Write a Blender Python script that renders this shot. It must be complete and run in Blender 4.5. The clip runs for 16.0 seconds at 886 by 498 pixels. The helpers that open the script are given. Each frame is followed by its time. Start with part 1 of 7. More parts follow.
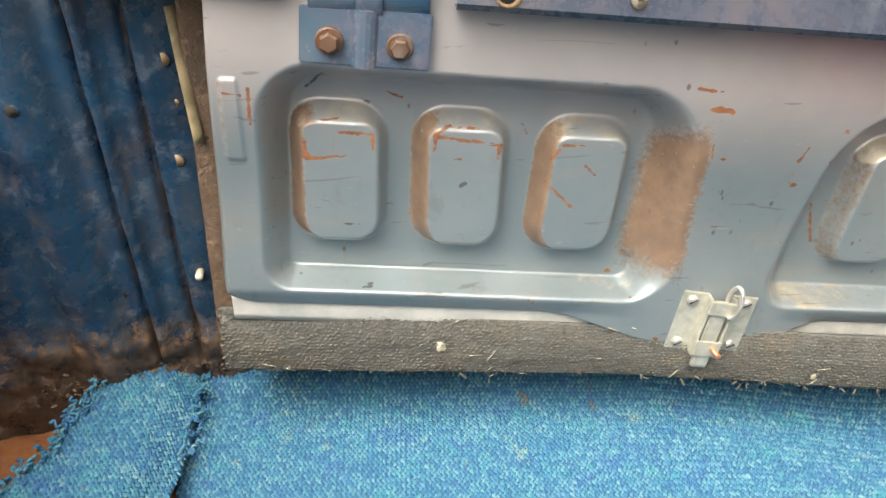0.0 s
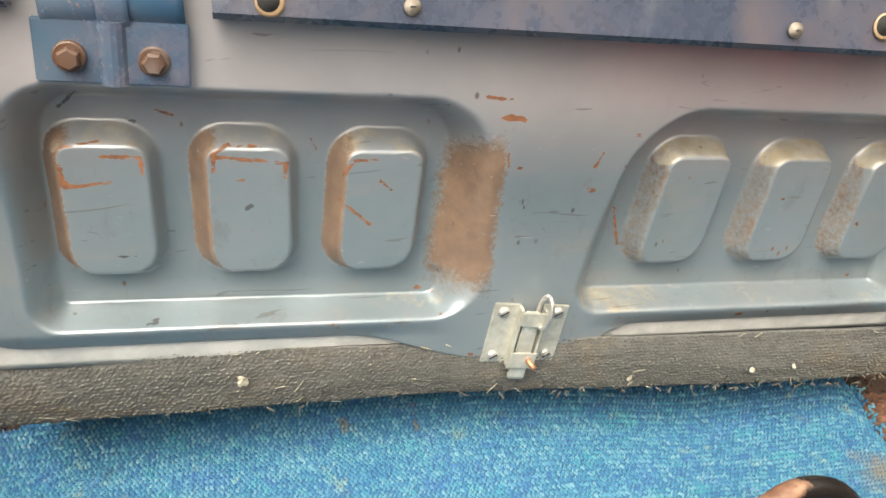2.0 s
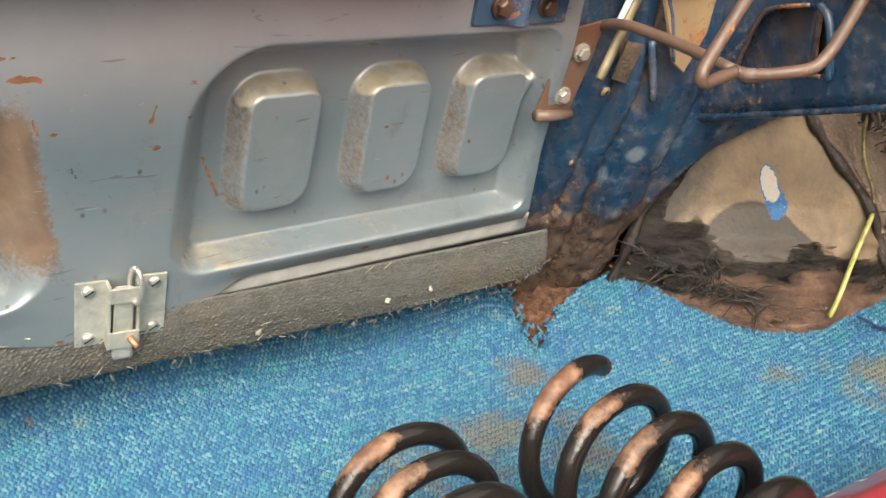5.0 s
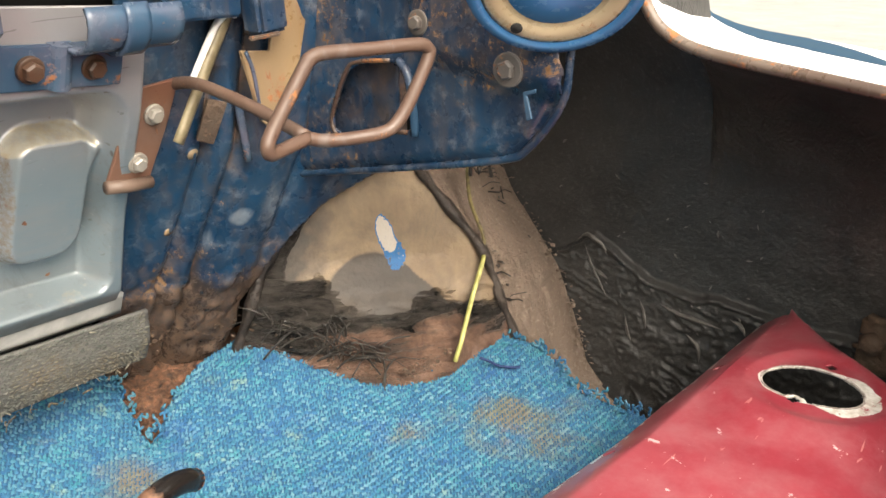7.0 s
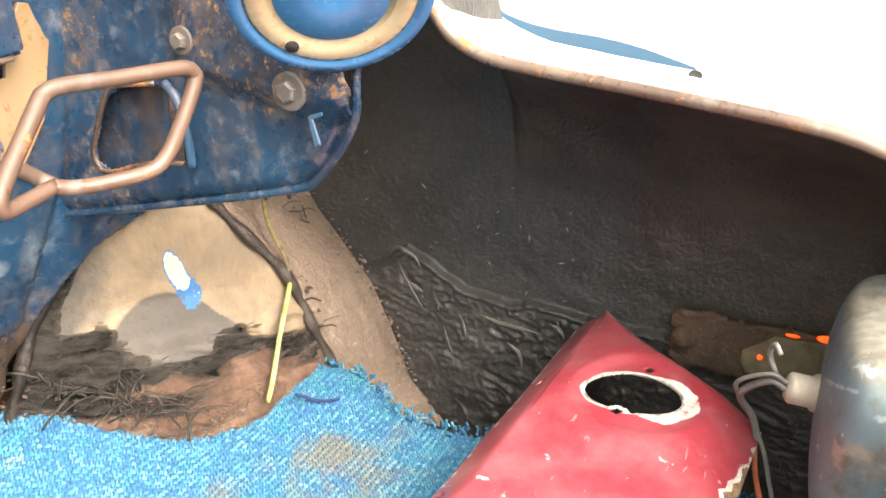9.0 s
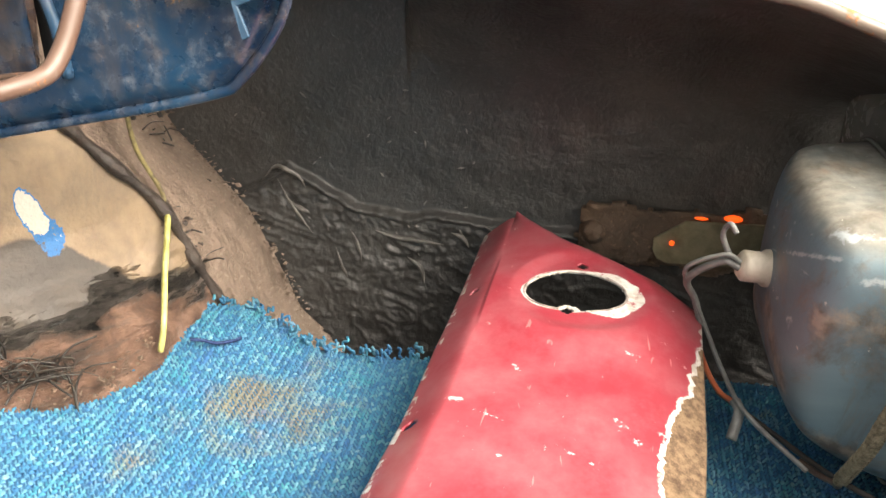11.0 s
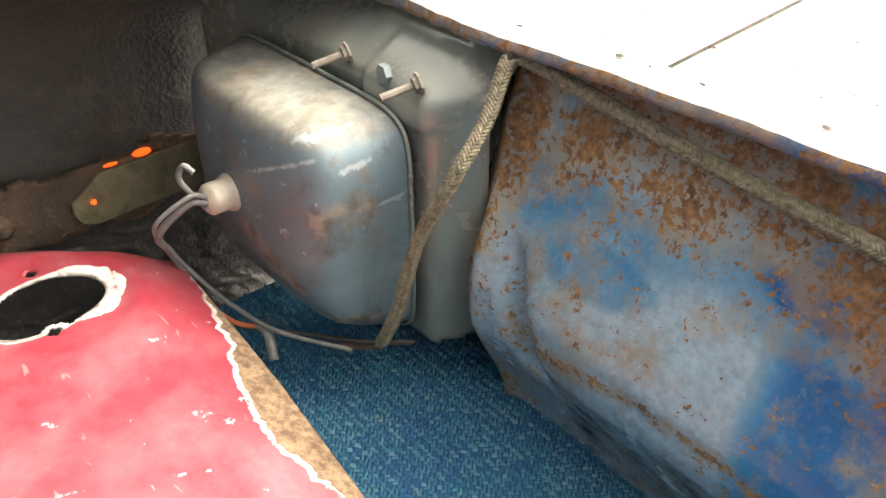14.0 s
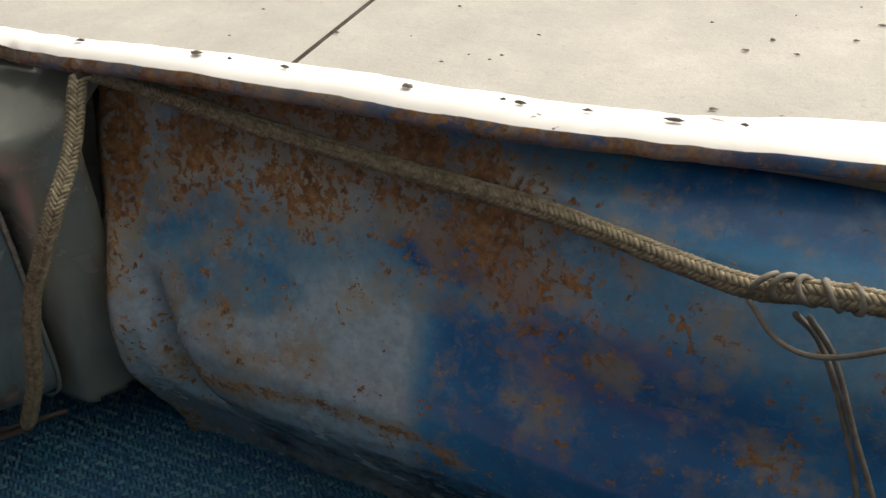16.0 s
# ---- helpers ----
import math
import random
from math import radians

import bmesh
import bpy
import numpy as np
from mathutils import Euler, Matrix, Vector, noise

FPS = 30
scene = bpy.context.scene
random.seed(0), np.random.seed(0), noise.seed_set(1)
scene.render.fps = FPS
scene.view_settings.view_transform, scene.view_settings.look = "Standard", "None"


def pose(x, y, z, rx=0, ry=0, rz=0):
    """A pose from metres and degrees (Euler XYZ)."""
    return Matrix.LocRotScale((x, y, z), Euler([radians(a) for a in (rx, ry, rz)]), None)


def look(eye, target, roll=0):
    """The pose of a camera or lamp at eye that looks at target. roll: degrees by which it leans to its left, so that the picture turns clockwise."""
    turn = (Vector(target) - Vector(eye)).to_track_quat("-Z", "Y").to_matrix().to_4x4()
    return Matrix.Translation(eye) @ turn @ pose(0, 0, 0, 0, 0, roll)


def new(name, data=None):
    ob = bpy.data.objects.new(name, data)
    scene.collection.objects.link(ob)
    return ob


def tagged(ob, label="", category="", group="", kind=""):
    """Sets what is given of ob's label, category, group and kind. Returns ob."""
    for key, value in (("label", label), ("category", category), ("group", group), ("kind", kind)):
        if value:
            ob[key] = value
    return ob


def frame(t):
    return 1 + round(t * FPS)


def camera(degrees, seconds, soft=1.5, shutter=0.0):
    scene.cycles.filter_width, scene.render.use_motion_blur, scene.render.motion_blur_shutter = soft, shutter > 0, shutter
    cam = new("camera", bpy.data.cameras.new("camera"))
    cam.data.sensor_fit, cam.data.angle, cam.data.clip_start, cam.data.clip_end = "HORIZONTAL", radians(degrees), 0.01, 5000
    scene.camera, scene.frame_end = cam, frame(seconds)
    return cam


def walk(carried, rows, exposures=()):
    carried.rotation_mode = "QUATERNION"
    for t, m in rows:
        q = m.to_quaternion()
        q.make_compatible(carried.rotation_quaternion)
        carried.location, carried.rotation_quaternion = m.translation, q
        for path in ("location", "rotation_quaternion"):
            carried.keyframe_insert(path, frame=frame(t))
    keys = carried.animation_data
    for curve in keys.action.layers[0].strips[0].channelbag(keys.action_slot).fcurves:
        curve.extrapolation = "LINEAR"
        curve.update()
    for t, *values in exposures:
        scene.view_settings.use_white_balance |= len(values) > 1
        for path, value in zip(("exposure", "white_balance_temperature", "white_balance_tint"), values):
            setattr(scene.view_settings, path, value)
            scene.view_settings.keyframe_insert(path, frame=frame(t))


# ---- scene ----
cam = camera(55.6, 16.0)
PATH = [
    (0, (-0.0042, -0.0091, 0.3444), (0.0921, 1.5911, -0.0863), 0.9),
    (0.5, (0.0124, 0.0017, 0.3461), (0.1378, 1.6011, -0.0797), 0.1),
    (1, (0.0183, 0.01, 0.3478), (0.259, 1.5961, -0.0789), 0.1),
    (1.5, (0.0257, 0.0158, 0.3503), (0.3494, 1.587, -0.0764), 0.2),
    (2, (0.044, 0.0216, 0.3486), (0.405, 1.5853, -0.078), 0.0),
    (2.5, (0.0598, 0.0249, 0.3486), (0.547, 1.5538, -0.0764), 0.3),
    (3, (0.0822, 0.0299, 0.3469), (0.61, 1.5421, -0.0896), -0.4),
    (3.2, (0.088, 0.0291, 0.3486), (0.693, 1.5114, -0.0896), -0.1),
    (5.3, (0.1834, 0.0373, 0.3702), (0.9603, 1.3529, -0.2789), -2.7),
    (5.5, (0.1926, 0.0407, 0.3677), (0.9885, 1.3404, -0.2897), -3.3),
    (6, (0.2208, 0.0481, 0.3718), (1.2367, 1.1827, -0.2888), -0.6),
    (6.5, (0.2482, 0.0465, 0.3776), (1.3761, 1.079, -0.2681), 0.4),
    (7, (0.2656, 0.044, 0.3835), (1.4882, 0.9927, -0.2183), 0.6),
    (7.5, (0.2872, 0.0539, 0.3893), (1.582, 0.8964, -0.2191), 0.1),
    (8, (0.3046, 0.0573, 0.3901), (1.6567, 0.8018, -0.2208), 0.4),
    (8.5, (0.3121, 0.0581, 0.3909), (1.6924, 0.742, -0.2274), 0.2),
    (10.8, (0.3428, 0.1419, 0.3685), (1.8111, 0.4963, -0.3204), 0.8),
    (11, (0.3345, 0.1594, 0.361), (1.7936, 0.4075, -0.3909), 1.1),
    (11.5, (0.322, 0.2083, 0.3544), (1.7447, 0.2266, -0.4997), -1.2),
    (12, (0.3486, 0.2241, 0.3644), (1.7256, -0.0681, -0.5154), -2.7),
    (12.5, (0.376, 0.2258, 0.3635), (1.587, -0.4532, -0.5461), -0.0),
    (13, (0.3843, 0.2249, 0.3718), (1.5679, -0.4897, -0.5478), -1.3),
    (13.5, (0.3901, 0.2274, 0.3785), (1.5504, -0.5071, -0.5536), -1.9),
    (14, (0.3967, 0.2224, 0.3768), (1.4467, -0.6607, -0.5578), -0.3),
    (14.5, (0.3976, 0.215, 0.3735), (1.2765, -0.8325, -0.5677), 1.5),
    (15, (0.3967, 0.2067, 0.3685), (1.1827, -0.923, -0.5603), 0.3),
    (15.5, (0.3901, 0.1967, 0.3685), (1.0367, -1.0159, -0.5636), 0.3),
    (16, (0.386, 0.1959, 0.3669), (0.9587, -1.0458, -0.5735), -1.2),
]
EXPOSURES = [(0, 0.75), (2, 0.68), (3, 0.62), (5.5, 0.46), (6, 0.48), (6.5, 0.53), (7, 0.62), (7.5, 0.85), (8, 1.45), (8.5, 1.6), (11, 1.3), (11.5, 0.9), (12, 0.9), (12.5, 1.75), (13.5, 1.9), (14, 1.7), (14.5, 1.2), (15, 0.55), (15.5, 0.1), (16, 0.0)]
walk(cam, [(t, look(eye, target, roll)) for t, eye, target, roll in PATH], EXPOSURES)

# ---- world and lights ----
SKY, SUN = 0.28, 2.4
world = bpy.data.worlds.new("sky")
scene.world = world
world.use_nodes = True
wn = world.node_tree
wn.nodes.clear()
sky = wn.nodes.new("ShaderNodeTexSky")
sky.sky_type, sky.sun_disc = "NISHITA", False
sky.sun_elevation, sky.sun_rotation = radians(45), radians(205.5)
sky.dust_density = 5.0
soften = wn.nodes.new("ShaderNodeHueSaturation")
soften.inputs["Saturation"].default_value = 0.12
back = wn.nodes.new("ShaderNodeBackground")
back.inputs["Strength"].default_value = SKY
wout = wn.nodes.new("ShaderNodeOutputWorld")
wn.links.new(sky.outputs[0], soften.inputs["Color"])
warm = wn.nodes.new("ShaderNodeMix")
warm.data_type, warm.blend_type = "RGBA", "MULTIPLY"
warm.inputs[0].default_value, warm.inputs[7].default_value = 1.0, (1.10, 1.0, 0.86, 1.0)
wn.links.new(soften.outputs[0], warm.inputs[6])
wn.links.new(warm.outputs[2], back.inputs[0])
wn.links.new(back.outputs[0], wout.inputs[0])
sun = new("sun", bpy.data.lights.new("sun", "SUN"))
sun.data.energy, sun.data.angle, sun.data.color = SUN, radians(58), (1.0, 0.93, 0.84)
sun.matrix_world = look((0, 0, 5), (0.30, 0.63, 4.29))


# ---- node helpers ----
class Nodes:
    """A small wrapper round a material's node tree."""

    def __init__(self, name):
        self.mat = bpy.data.materials.new(name)
        self.mat.use_nodes = True
        self.t = self.mat.node_tree
        self.t.nodes.clear()
        self.coord = self.t.nodes.new("ShaderNodeTexCoord").outputs["Object"]

    def put(self, socket, value):
        if isinstance(value, bpy.types.NodeSocket):
            self.t.links.new(value, socket)
        elif isinstance(value, (tuple, list)) and len(value) == 3 and socket.type == "RGBA":
            socket.default_value = (*value, 1.0)
        else:
            socket.default_value = value

    def stretch(self, sx, sy, sz, rz=0.0):
        n = self.t.nodes.new("ShaderNodeMapping")
        n.inputs["Scale"].default_value = (sx, sy, sz)
        n.inputs["Rotation"].default_value = (0, 0, rz)
        self.put(n.inputs["Vector"], self.coord)
        return n.outputs[0]

    def noise(self, scale, detail=4.0, rough=0.55, vec=None, warp=0.0):
        n = self.t.nodes.new("ShaderNodeTexNoise")
        n.inputs["Scale"].default_value, n.inputs["Detail"].default_value = scale, detail
        n.inputs["Roughness"].default_value, n.inputs["Distortion"].default_value = rough, warp
        self.put(n.inputs["Vector"], vec or self.coord)
        return n.outputs[0]

    def cells(self, scale, vec=None, feature="F1", rnd=1.0):
        n = self.t.nodes.new("ShaderNodeTexVoronoi")
        n.feature = feature
        n.inputs["Scale"].default_value, n.inputs["Randomness"].default_value = scale, rnd
        self.put(n.inputs["Vector"], vec or self.coord)
        return n.outputs

    def wave(self, scale, warp=0.0, vec=None, detail_scale=1.0):
        n = self.t.nodes.new("ShaderNodeTexWave")
        n.inputs["Scale"].default_value, n.inputs["Distortion"].default_value = scale, warp
        n.inputs["Detail Scale"].default_value = detail_scale
        self.put(n.inputs["Vector"], vec or self.coord)
        return n.outputs[1]

    def attr(self, name):
        n = self.t.nodes.new("ShaderNodeAttribute")
        n.attribute_name = name
        return n.outputs["Fac"]

    def island(self):
        return self.t.nodes.new("ShaderNodeNewGeometry").outputs["Random Per Island"]

    def ramp(self, fac, stops, mode="LINEAR"):
        n = self.t.nodes.new("ShaderNodeValToRGB")
        n.color_ramp.interpolation = mode
        el = n.color_ramp.elements
        while len(el) < len(stops):
            el.new(0.5)
        for e, (p, c) in zip(el, stops):
            e.position = p
            e.color = (c, c, c, 1) if isinstance(c, (int, float)) else (*c, 1)
        self.put(n.inputs[0], fac)
        return n.outputs[0]

    def mix(self, fac, a, b, mode="MIX"):
        n = self.t.nodes.new("ShaderNodeMix")
        n.data_type, n.blend_type = "RGBA", mode
        self.put(n.inputs[0], fac)
        self.put(n.inputs[6], a)
        self.put(n.inputs[7], b)
        return n.outputs[2]

    def math(self, op, a, b=0.0, clamp=False):
        n = self.t.nodes.new("ShaderNodeMath")
        n.operation, n.use_clamp = op, clamp
        self.put(n.inputs[0], a)
        self.put(n.inputs[1], b)
        return n.outputs[0]

    def bump(self, height, strength=0.4, dist=0.001, normal=None):
        n = self.t.nodes.new("ShaderNodeBump")
        n.inputs["Strength"].default_value, n.inputs["Distance"].default_value = strength, dist
        self.put(n.inputs["Height"], height)
        if normal:
            self.put(n.inputs["Normal"], normal)
        return n.outputs[0]

    def done(self, color, rough=0.5, metal=0.0, normal=None, spec=0.5, emit=None, glow=0.0, coat=0.0):
        b = self.t.nodes.new("ShaderNodeBsdfPrincipled")
        self.put(b.inputs["Base Color"], color)
        self.put(b.inputs["Roughness"], rough)
        self.put(b.inputs["Metallic"], metal)
        b.inputs["Specular IOR Level"].default_value = spec
        b.inputs["Coat Weight"].default_value, b.inputs["Coat Roughness"].default_value = coat, 0.14
        if normal:
            self.put(b.inputs["Normal"], normal)
        if emit:
            self.put(b.inputs["Emission Color"], emit)
            b.inputs["Emission Strength"].default_value = glow
        o = self.t.nodes.new("ShaderNodeOutputMaterial")
        self.t.links.new(b.outputs[0], o.inputs[0])
        return self.mat


RUST = [(0.25, (0.10, 0.035, 0.015)), (0.5, (0.26, 0.10, 0.035)), (0.75, (0.33, 0.15, 0.058))]


def painted(name, colors, rust_amount=0.45, rust_scale=18.0, rough=0.35, grime=(0.12, 0.09, 0.07), grime_amount=0.35, metal=0.0, mask=None, dents=0.25, deep=False):
    """Old paint: mottled colours, grime, rust spots by noise and by the mesh's rust attribute."""
    g = Nodes(name)
    tone = g.noise(7.0, 3.0, 0.5)
    base = g.ramp(tone, [(0.30, colors[0]), (0.5, colors[1]), (0.70, colors[2])])
    fine = g.noise(160.0, 3.0, 0.6)
    scuff = g.noise(38.0, 3.0, 0.6, g.stretch(1.0, 1.0, 0.3), 0.8)
    base = g.mix(g.ramp(scuff, [(0.60, 0.0), (0.78, 0.22)]), base, (0.45, 0.46, 0.46))
    dirt = g.ramp(g.noise(14.0, 6.0, 0.65, warp=0.6), [(0.48, 0.0), (0.7, grime_amount)])
    base = g.mix(dirt, base, grime)
    spots = g.noise(rust_scale, 8.0, 0.72, warp=0.4)
    if mask:
        spots = g.math("ADD", spots, g.math("MULTIPLY", g.attr(mask), 0.5))
    edge = 1.0 - rust_amount
    rusty = g.ramp(spots, [(edge, 0.0), (min(edge + 0.05, 0.99), 1.0)])
    rust = g.ramp(g.noise(60.0, 6.0, 0.7), RUST)
    if deep:
        soot_shade = g.math("ADD", g.attr("soot_shade"), g.math("MULTIPLY", g.math("SUBTRACT", g.noise(40.0, 6.0, 0.7), 0.5), 0.8))
        rust = g.mix(g.ramp(soot_shade, [(0.35, 0.0), (0.65, 1.0)]), rust, g.ramp(g.noise(80.0, 5.0), [(0.4, (0.022, 0.015, 0.011)), (0.65, (0.075, 0.045, 0.03))]))
    col = g.mix(rusty, base, rust)
    r = g.math("ADD", g.math("MULTIPLY", rusty, 0.4), g.math("ADD", g.math("MULTIPLY", dirt, 0.4), g.math("MULTIPLY", fine, rough * 1.6)), clamp=True)
    h = g.math("ADD", g.math("MULTIPLY", rusty, 0.5), g.math("ADD", g.math("MULTIPLY", g.noise(220.0, 3.0), 0.25), g.math("MULTIPLY", g.noise(25.0, 2.0), dents)))
    return g.done(col, r, metal, g.bump(h, 0.45, 0.0012))


def plain(name, c1, c2, rough=0.5, metal=0.0, scale=40.0, bump=0.3, dist=0.0008, spec=0.5):
    g = Nodes(name)
    n = g.noise(scale, 6.0, 0.62, warp=0.3)
    col = g.ramp(n, [(0.35, c1), (0.65, c2)])
    return g.done(col, g.math("ADD", g.math("MULTIPLY", g.noise(scale * 0.4), 0.35), rough - 0.17, clamp=True), metal, g.bump(g.noise(scale * 3, 4.0), bump, dist), spec=spec)


# ---- mesh helpers ----
def mesh_object(name, verts, faces, material, smooth=True, attrs=None):
    me = bpy.data.meshes.new(name)
    me.from_pydata([tuple(map(float, v)) for v in verts], [], faces)
    me.update()
    if smooth:
        me.polygons.foreach_set("use_smooth", [True] * len(me.polygons))
    for key, values in (attrs or {}).items():
        a = me.attributes.new(key, "FLOAT", "POINT")
        a.data.foreach_set("value", np.asarray(values, dtype=np.float32))
    me.materials.append(material)
    return new(name, me)


def grid(fn, us, vs, keep=None):
    """Vertices and faces of a sheet: fn(u, v) gives a place; keep(u, v), of a face's middle, says whether it stays."""
    verts = [fn(u, v) for v in vs for u in us]
    n, faces = len(us), []
    for j in range(len(vs) - 1):
        for i in range(n - 1):
            if keep is None or keep((us[i] + us[i + 1]) / 2, (vs[j] + vs[j + 1]) / 2):
                faces.append((j * n + i, j * n + i + 1, (j + 1) * n + i + 1, (j + 1) * n + i))
    return verts, faces


def thick(ob, depth, offset=-1.0):
    m = ob.modifiers.new("thickness", "SOLIDIFY")
    m.thickness, m.offset = depth, offset
    return ob


def rounded(ob, width, segments=2):
    m = ob.modifiers.new("edges", "BEVEL")
    m.width, m.segments, m.limit_method = width, segments, "ANGLE"
    return ob


def thing(name, place, label, category, group="", kind=""):
    ob = new(name)
    ob.location = place
    ob.empty_display_size = 0.02
    return tagged(ob, label, category, group, kind)


def under(ob, parent, label=""):
    """Makes ob, built in world coordinates, a part of parent."""
    spot = Vector((0, 0, 0))
    p = parent
    while p:
        spot += p.location
        p = p.parent
    ob.location = ob.location - spot
    ob.parent = parent
    if label:
        ob["label"] = label
    return ob


def smooth_line(points, n):
    """A Catmull-Rom line through the points, n steps a span."""
    p = [Vector(q) for q in points]
    p = [2 * p[0] - p[1]] + p + [2 * p[-1] - p[-2]]
    out = []
    for i in range(1, len(p) - 2):
        for k in range(n):
            t = k / n
            a, b, c, d = p[i - 1], p[i], p[i + 1], p[i + 2]
            out.append(0.5 * (2 * b + (c - a) * t + (2 * a - 5 * b + 4 * c - d) * t * t + (3 * b - a - 3 * c + d) * t ** 3))
    return out + [p[-2]]


def frames_along(line):
    """Tangent, normal and binormal along a line, carried without twist."""
    tang = [(line[min(i + 1, len(line) - 1)] - line[max(i - 1, 0)]).normalized() for i in range(len(line))]
    nrm = tang[0].orthogonal().normalized()
    out = []
    for t in tang:
        nrm = (nrm - t * nrm.dot(t)).normalized()
        out.append((t, nrm, t.cross(nrm)))
    return out


def tube_data(line, radius, sides=8, flat=1.0):
    """radius: a number, or a function of 0..1 along the line."""
    line = [Vector(p) for p in line]
    verts, faces = [], []
    fr = frames_along(line)
    for i, (p, (t, a, b)) in enumerate(zip(line, fr)):
        r = radius(i / (len(line) - 1)) if callable(radius) else radius
        for k in range(sides):
            w = 2 * math.pi * k / sides
            verts.append(p + (a * math.cos(w) + b * math.sin(w) * flat) * r)
    for i in range(len(line) - 1):
        for k in range(sides):
            faces.append((i * sides + k, i * sides + (k + 1) % sides, (i + 1) * sides + (k + 1) % sides, (i + 1) * sides + k))
    faces.append(tuple(range(sides))[::-1])
    faces.append(tuple((len(line) - 1) * sides + k for k in range(sides)))
    return verts, faces


def tube(name, line, radius, material, sides=8, flat=1.0):
    v, f = tube_data(line, radius, sides, flat)
    return mesh_object(name, v, f, material)


def joined(items):
    verts, faces = [], []
    for v, f in items:
        o = len(verts)
        verts += list(v)
        faces += [tuple(i + o for i in q) for q in f]
    return verts, faces


def box_data(size, m=Matrix(), bevel=0.0, segments=2):
    bm = bmesh.new()
    bmesh.ops.create_cube(bm, size=1.0)
    bmesh.ops.scale(bm, vec=size, verts=bm.verts)
    if bevel:
        bmesh.ops.bevel(bm, geom=list(bm.edges), offset=bevel, segments=segments, affect="EDGES")
    bm.transform(m)
    bm.verts.index_update()
    out = [v.co.copy() for v in bm.verts], [tuple(v.index for v in f.verts) for f in bm.faces]
    bm.free()
    return out


def lathe_data(profile, m=Matrix(), sides=24):
    """profile: (radius, height) pairs from the bottom up, turned about z."""
    verts, faces = [], []
    for r, h in profile:
        for k in range(sides):
            w = 2 * math.pi * k / sides
            verts.append(m @ Vector((r * math.cos(w), r * math.sin(w), h)))
    for i in range(len(profile) - 1):
        for k in range(sides):
            faces.append((i * sides + k, i * sides + (k + 1) % sides, (i + 1) * sides + (k + 1) % sides, (i + 1) * sides + k))
    faces.append(tuple(range(sides))[::-1])
    faces.append(tuple((len(profile) - 1) * sides + k for k in range(sides)))
    return verts, faces


def facing(place, direction, spin=0.0):
    """A pose at place whose z axis points along direction."""
    return Matrix.Translation(place) @ Vector(direction).to_track_quat("Z", "Y").to_matrix().to_4x4() @ Matrix.Rotation(spin, 4, "Z")


def hex_bolt_data(place, direction, across, high, washer=0.0, spin=0.0):
    m = facing(place, direction, spin)
    w = washer or across * 0.5
    items = [lathe_data([(across * 0.5, 0.0015), (across * 0.5, high * 0.8), (across * 0.4, high)], m, 6)]
    items.append(lathe_data([(w, -0.001), (w, 0.0015), (w * 0.9, 0.002)], m, 20))
    return joined(items)


def ss(a, b, x):
    t = min(max((x - a) / (b - a), 0.0), 1.0)
    return t * t * (3 - 2 * t)


def fbm(x, y, z=0.0, octaves=3):
    return noise.fractal(Vector((x, y, z)), 1.0, 2.0, octaves)


def span(a, b, step):
    n = max(2, int(round((b - a) / step)) + 1)
    return [a + (b - a) * i / (n - 1) for i in range(n)]


def inside(x, y, poly):
    hit, j = False, len(poly) - 1
    for i in range(len(poly)):
        (xi, yi), (xj, yj) = poly[i], poly[j]
        if (yi > y) != (yj > y) and x < (xj - xi) * (y - yi) / (yj - yi) + xi:
            hit = not hit
        j = i
    return hit


def follow(table, x):
    """Smooth look-up in a short table of (x, y)."""
    return float(np.interp(x, [a for a, _ in table], [b for _, b in table]))

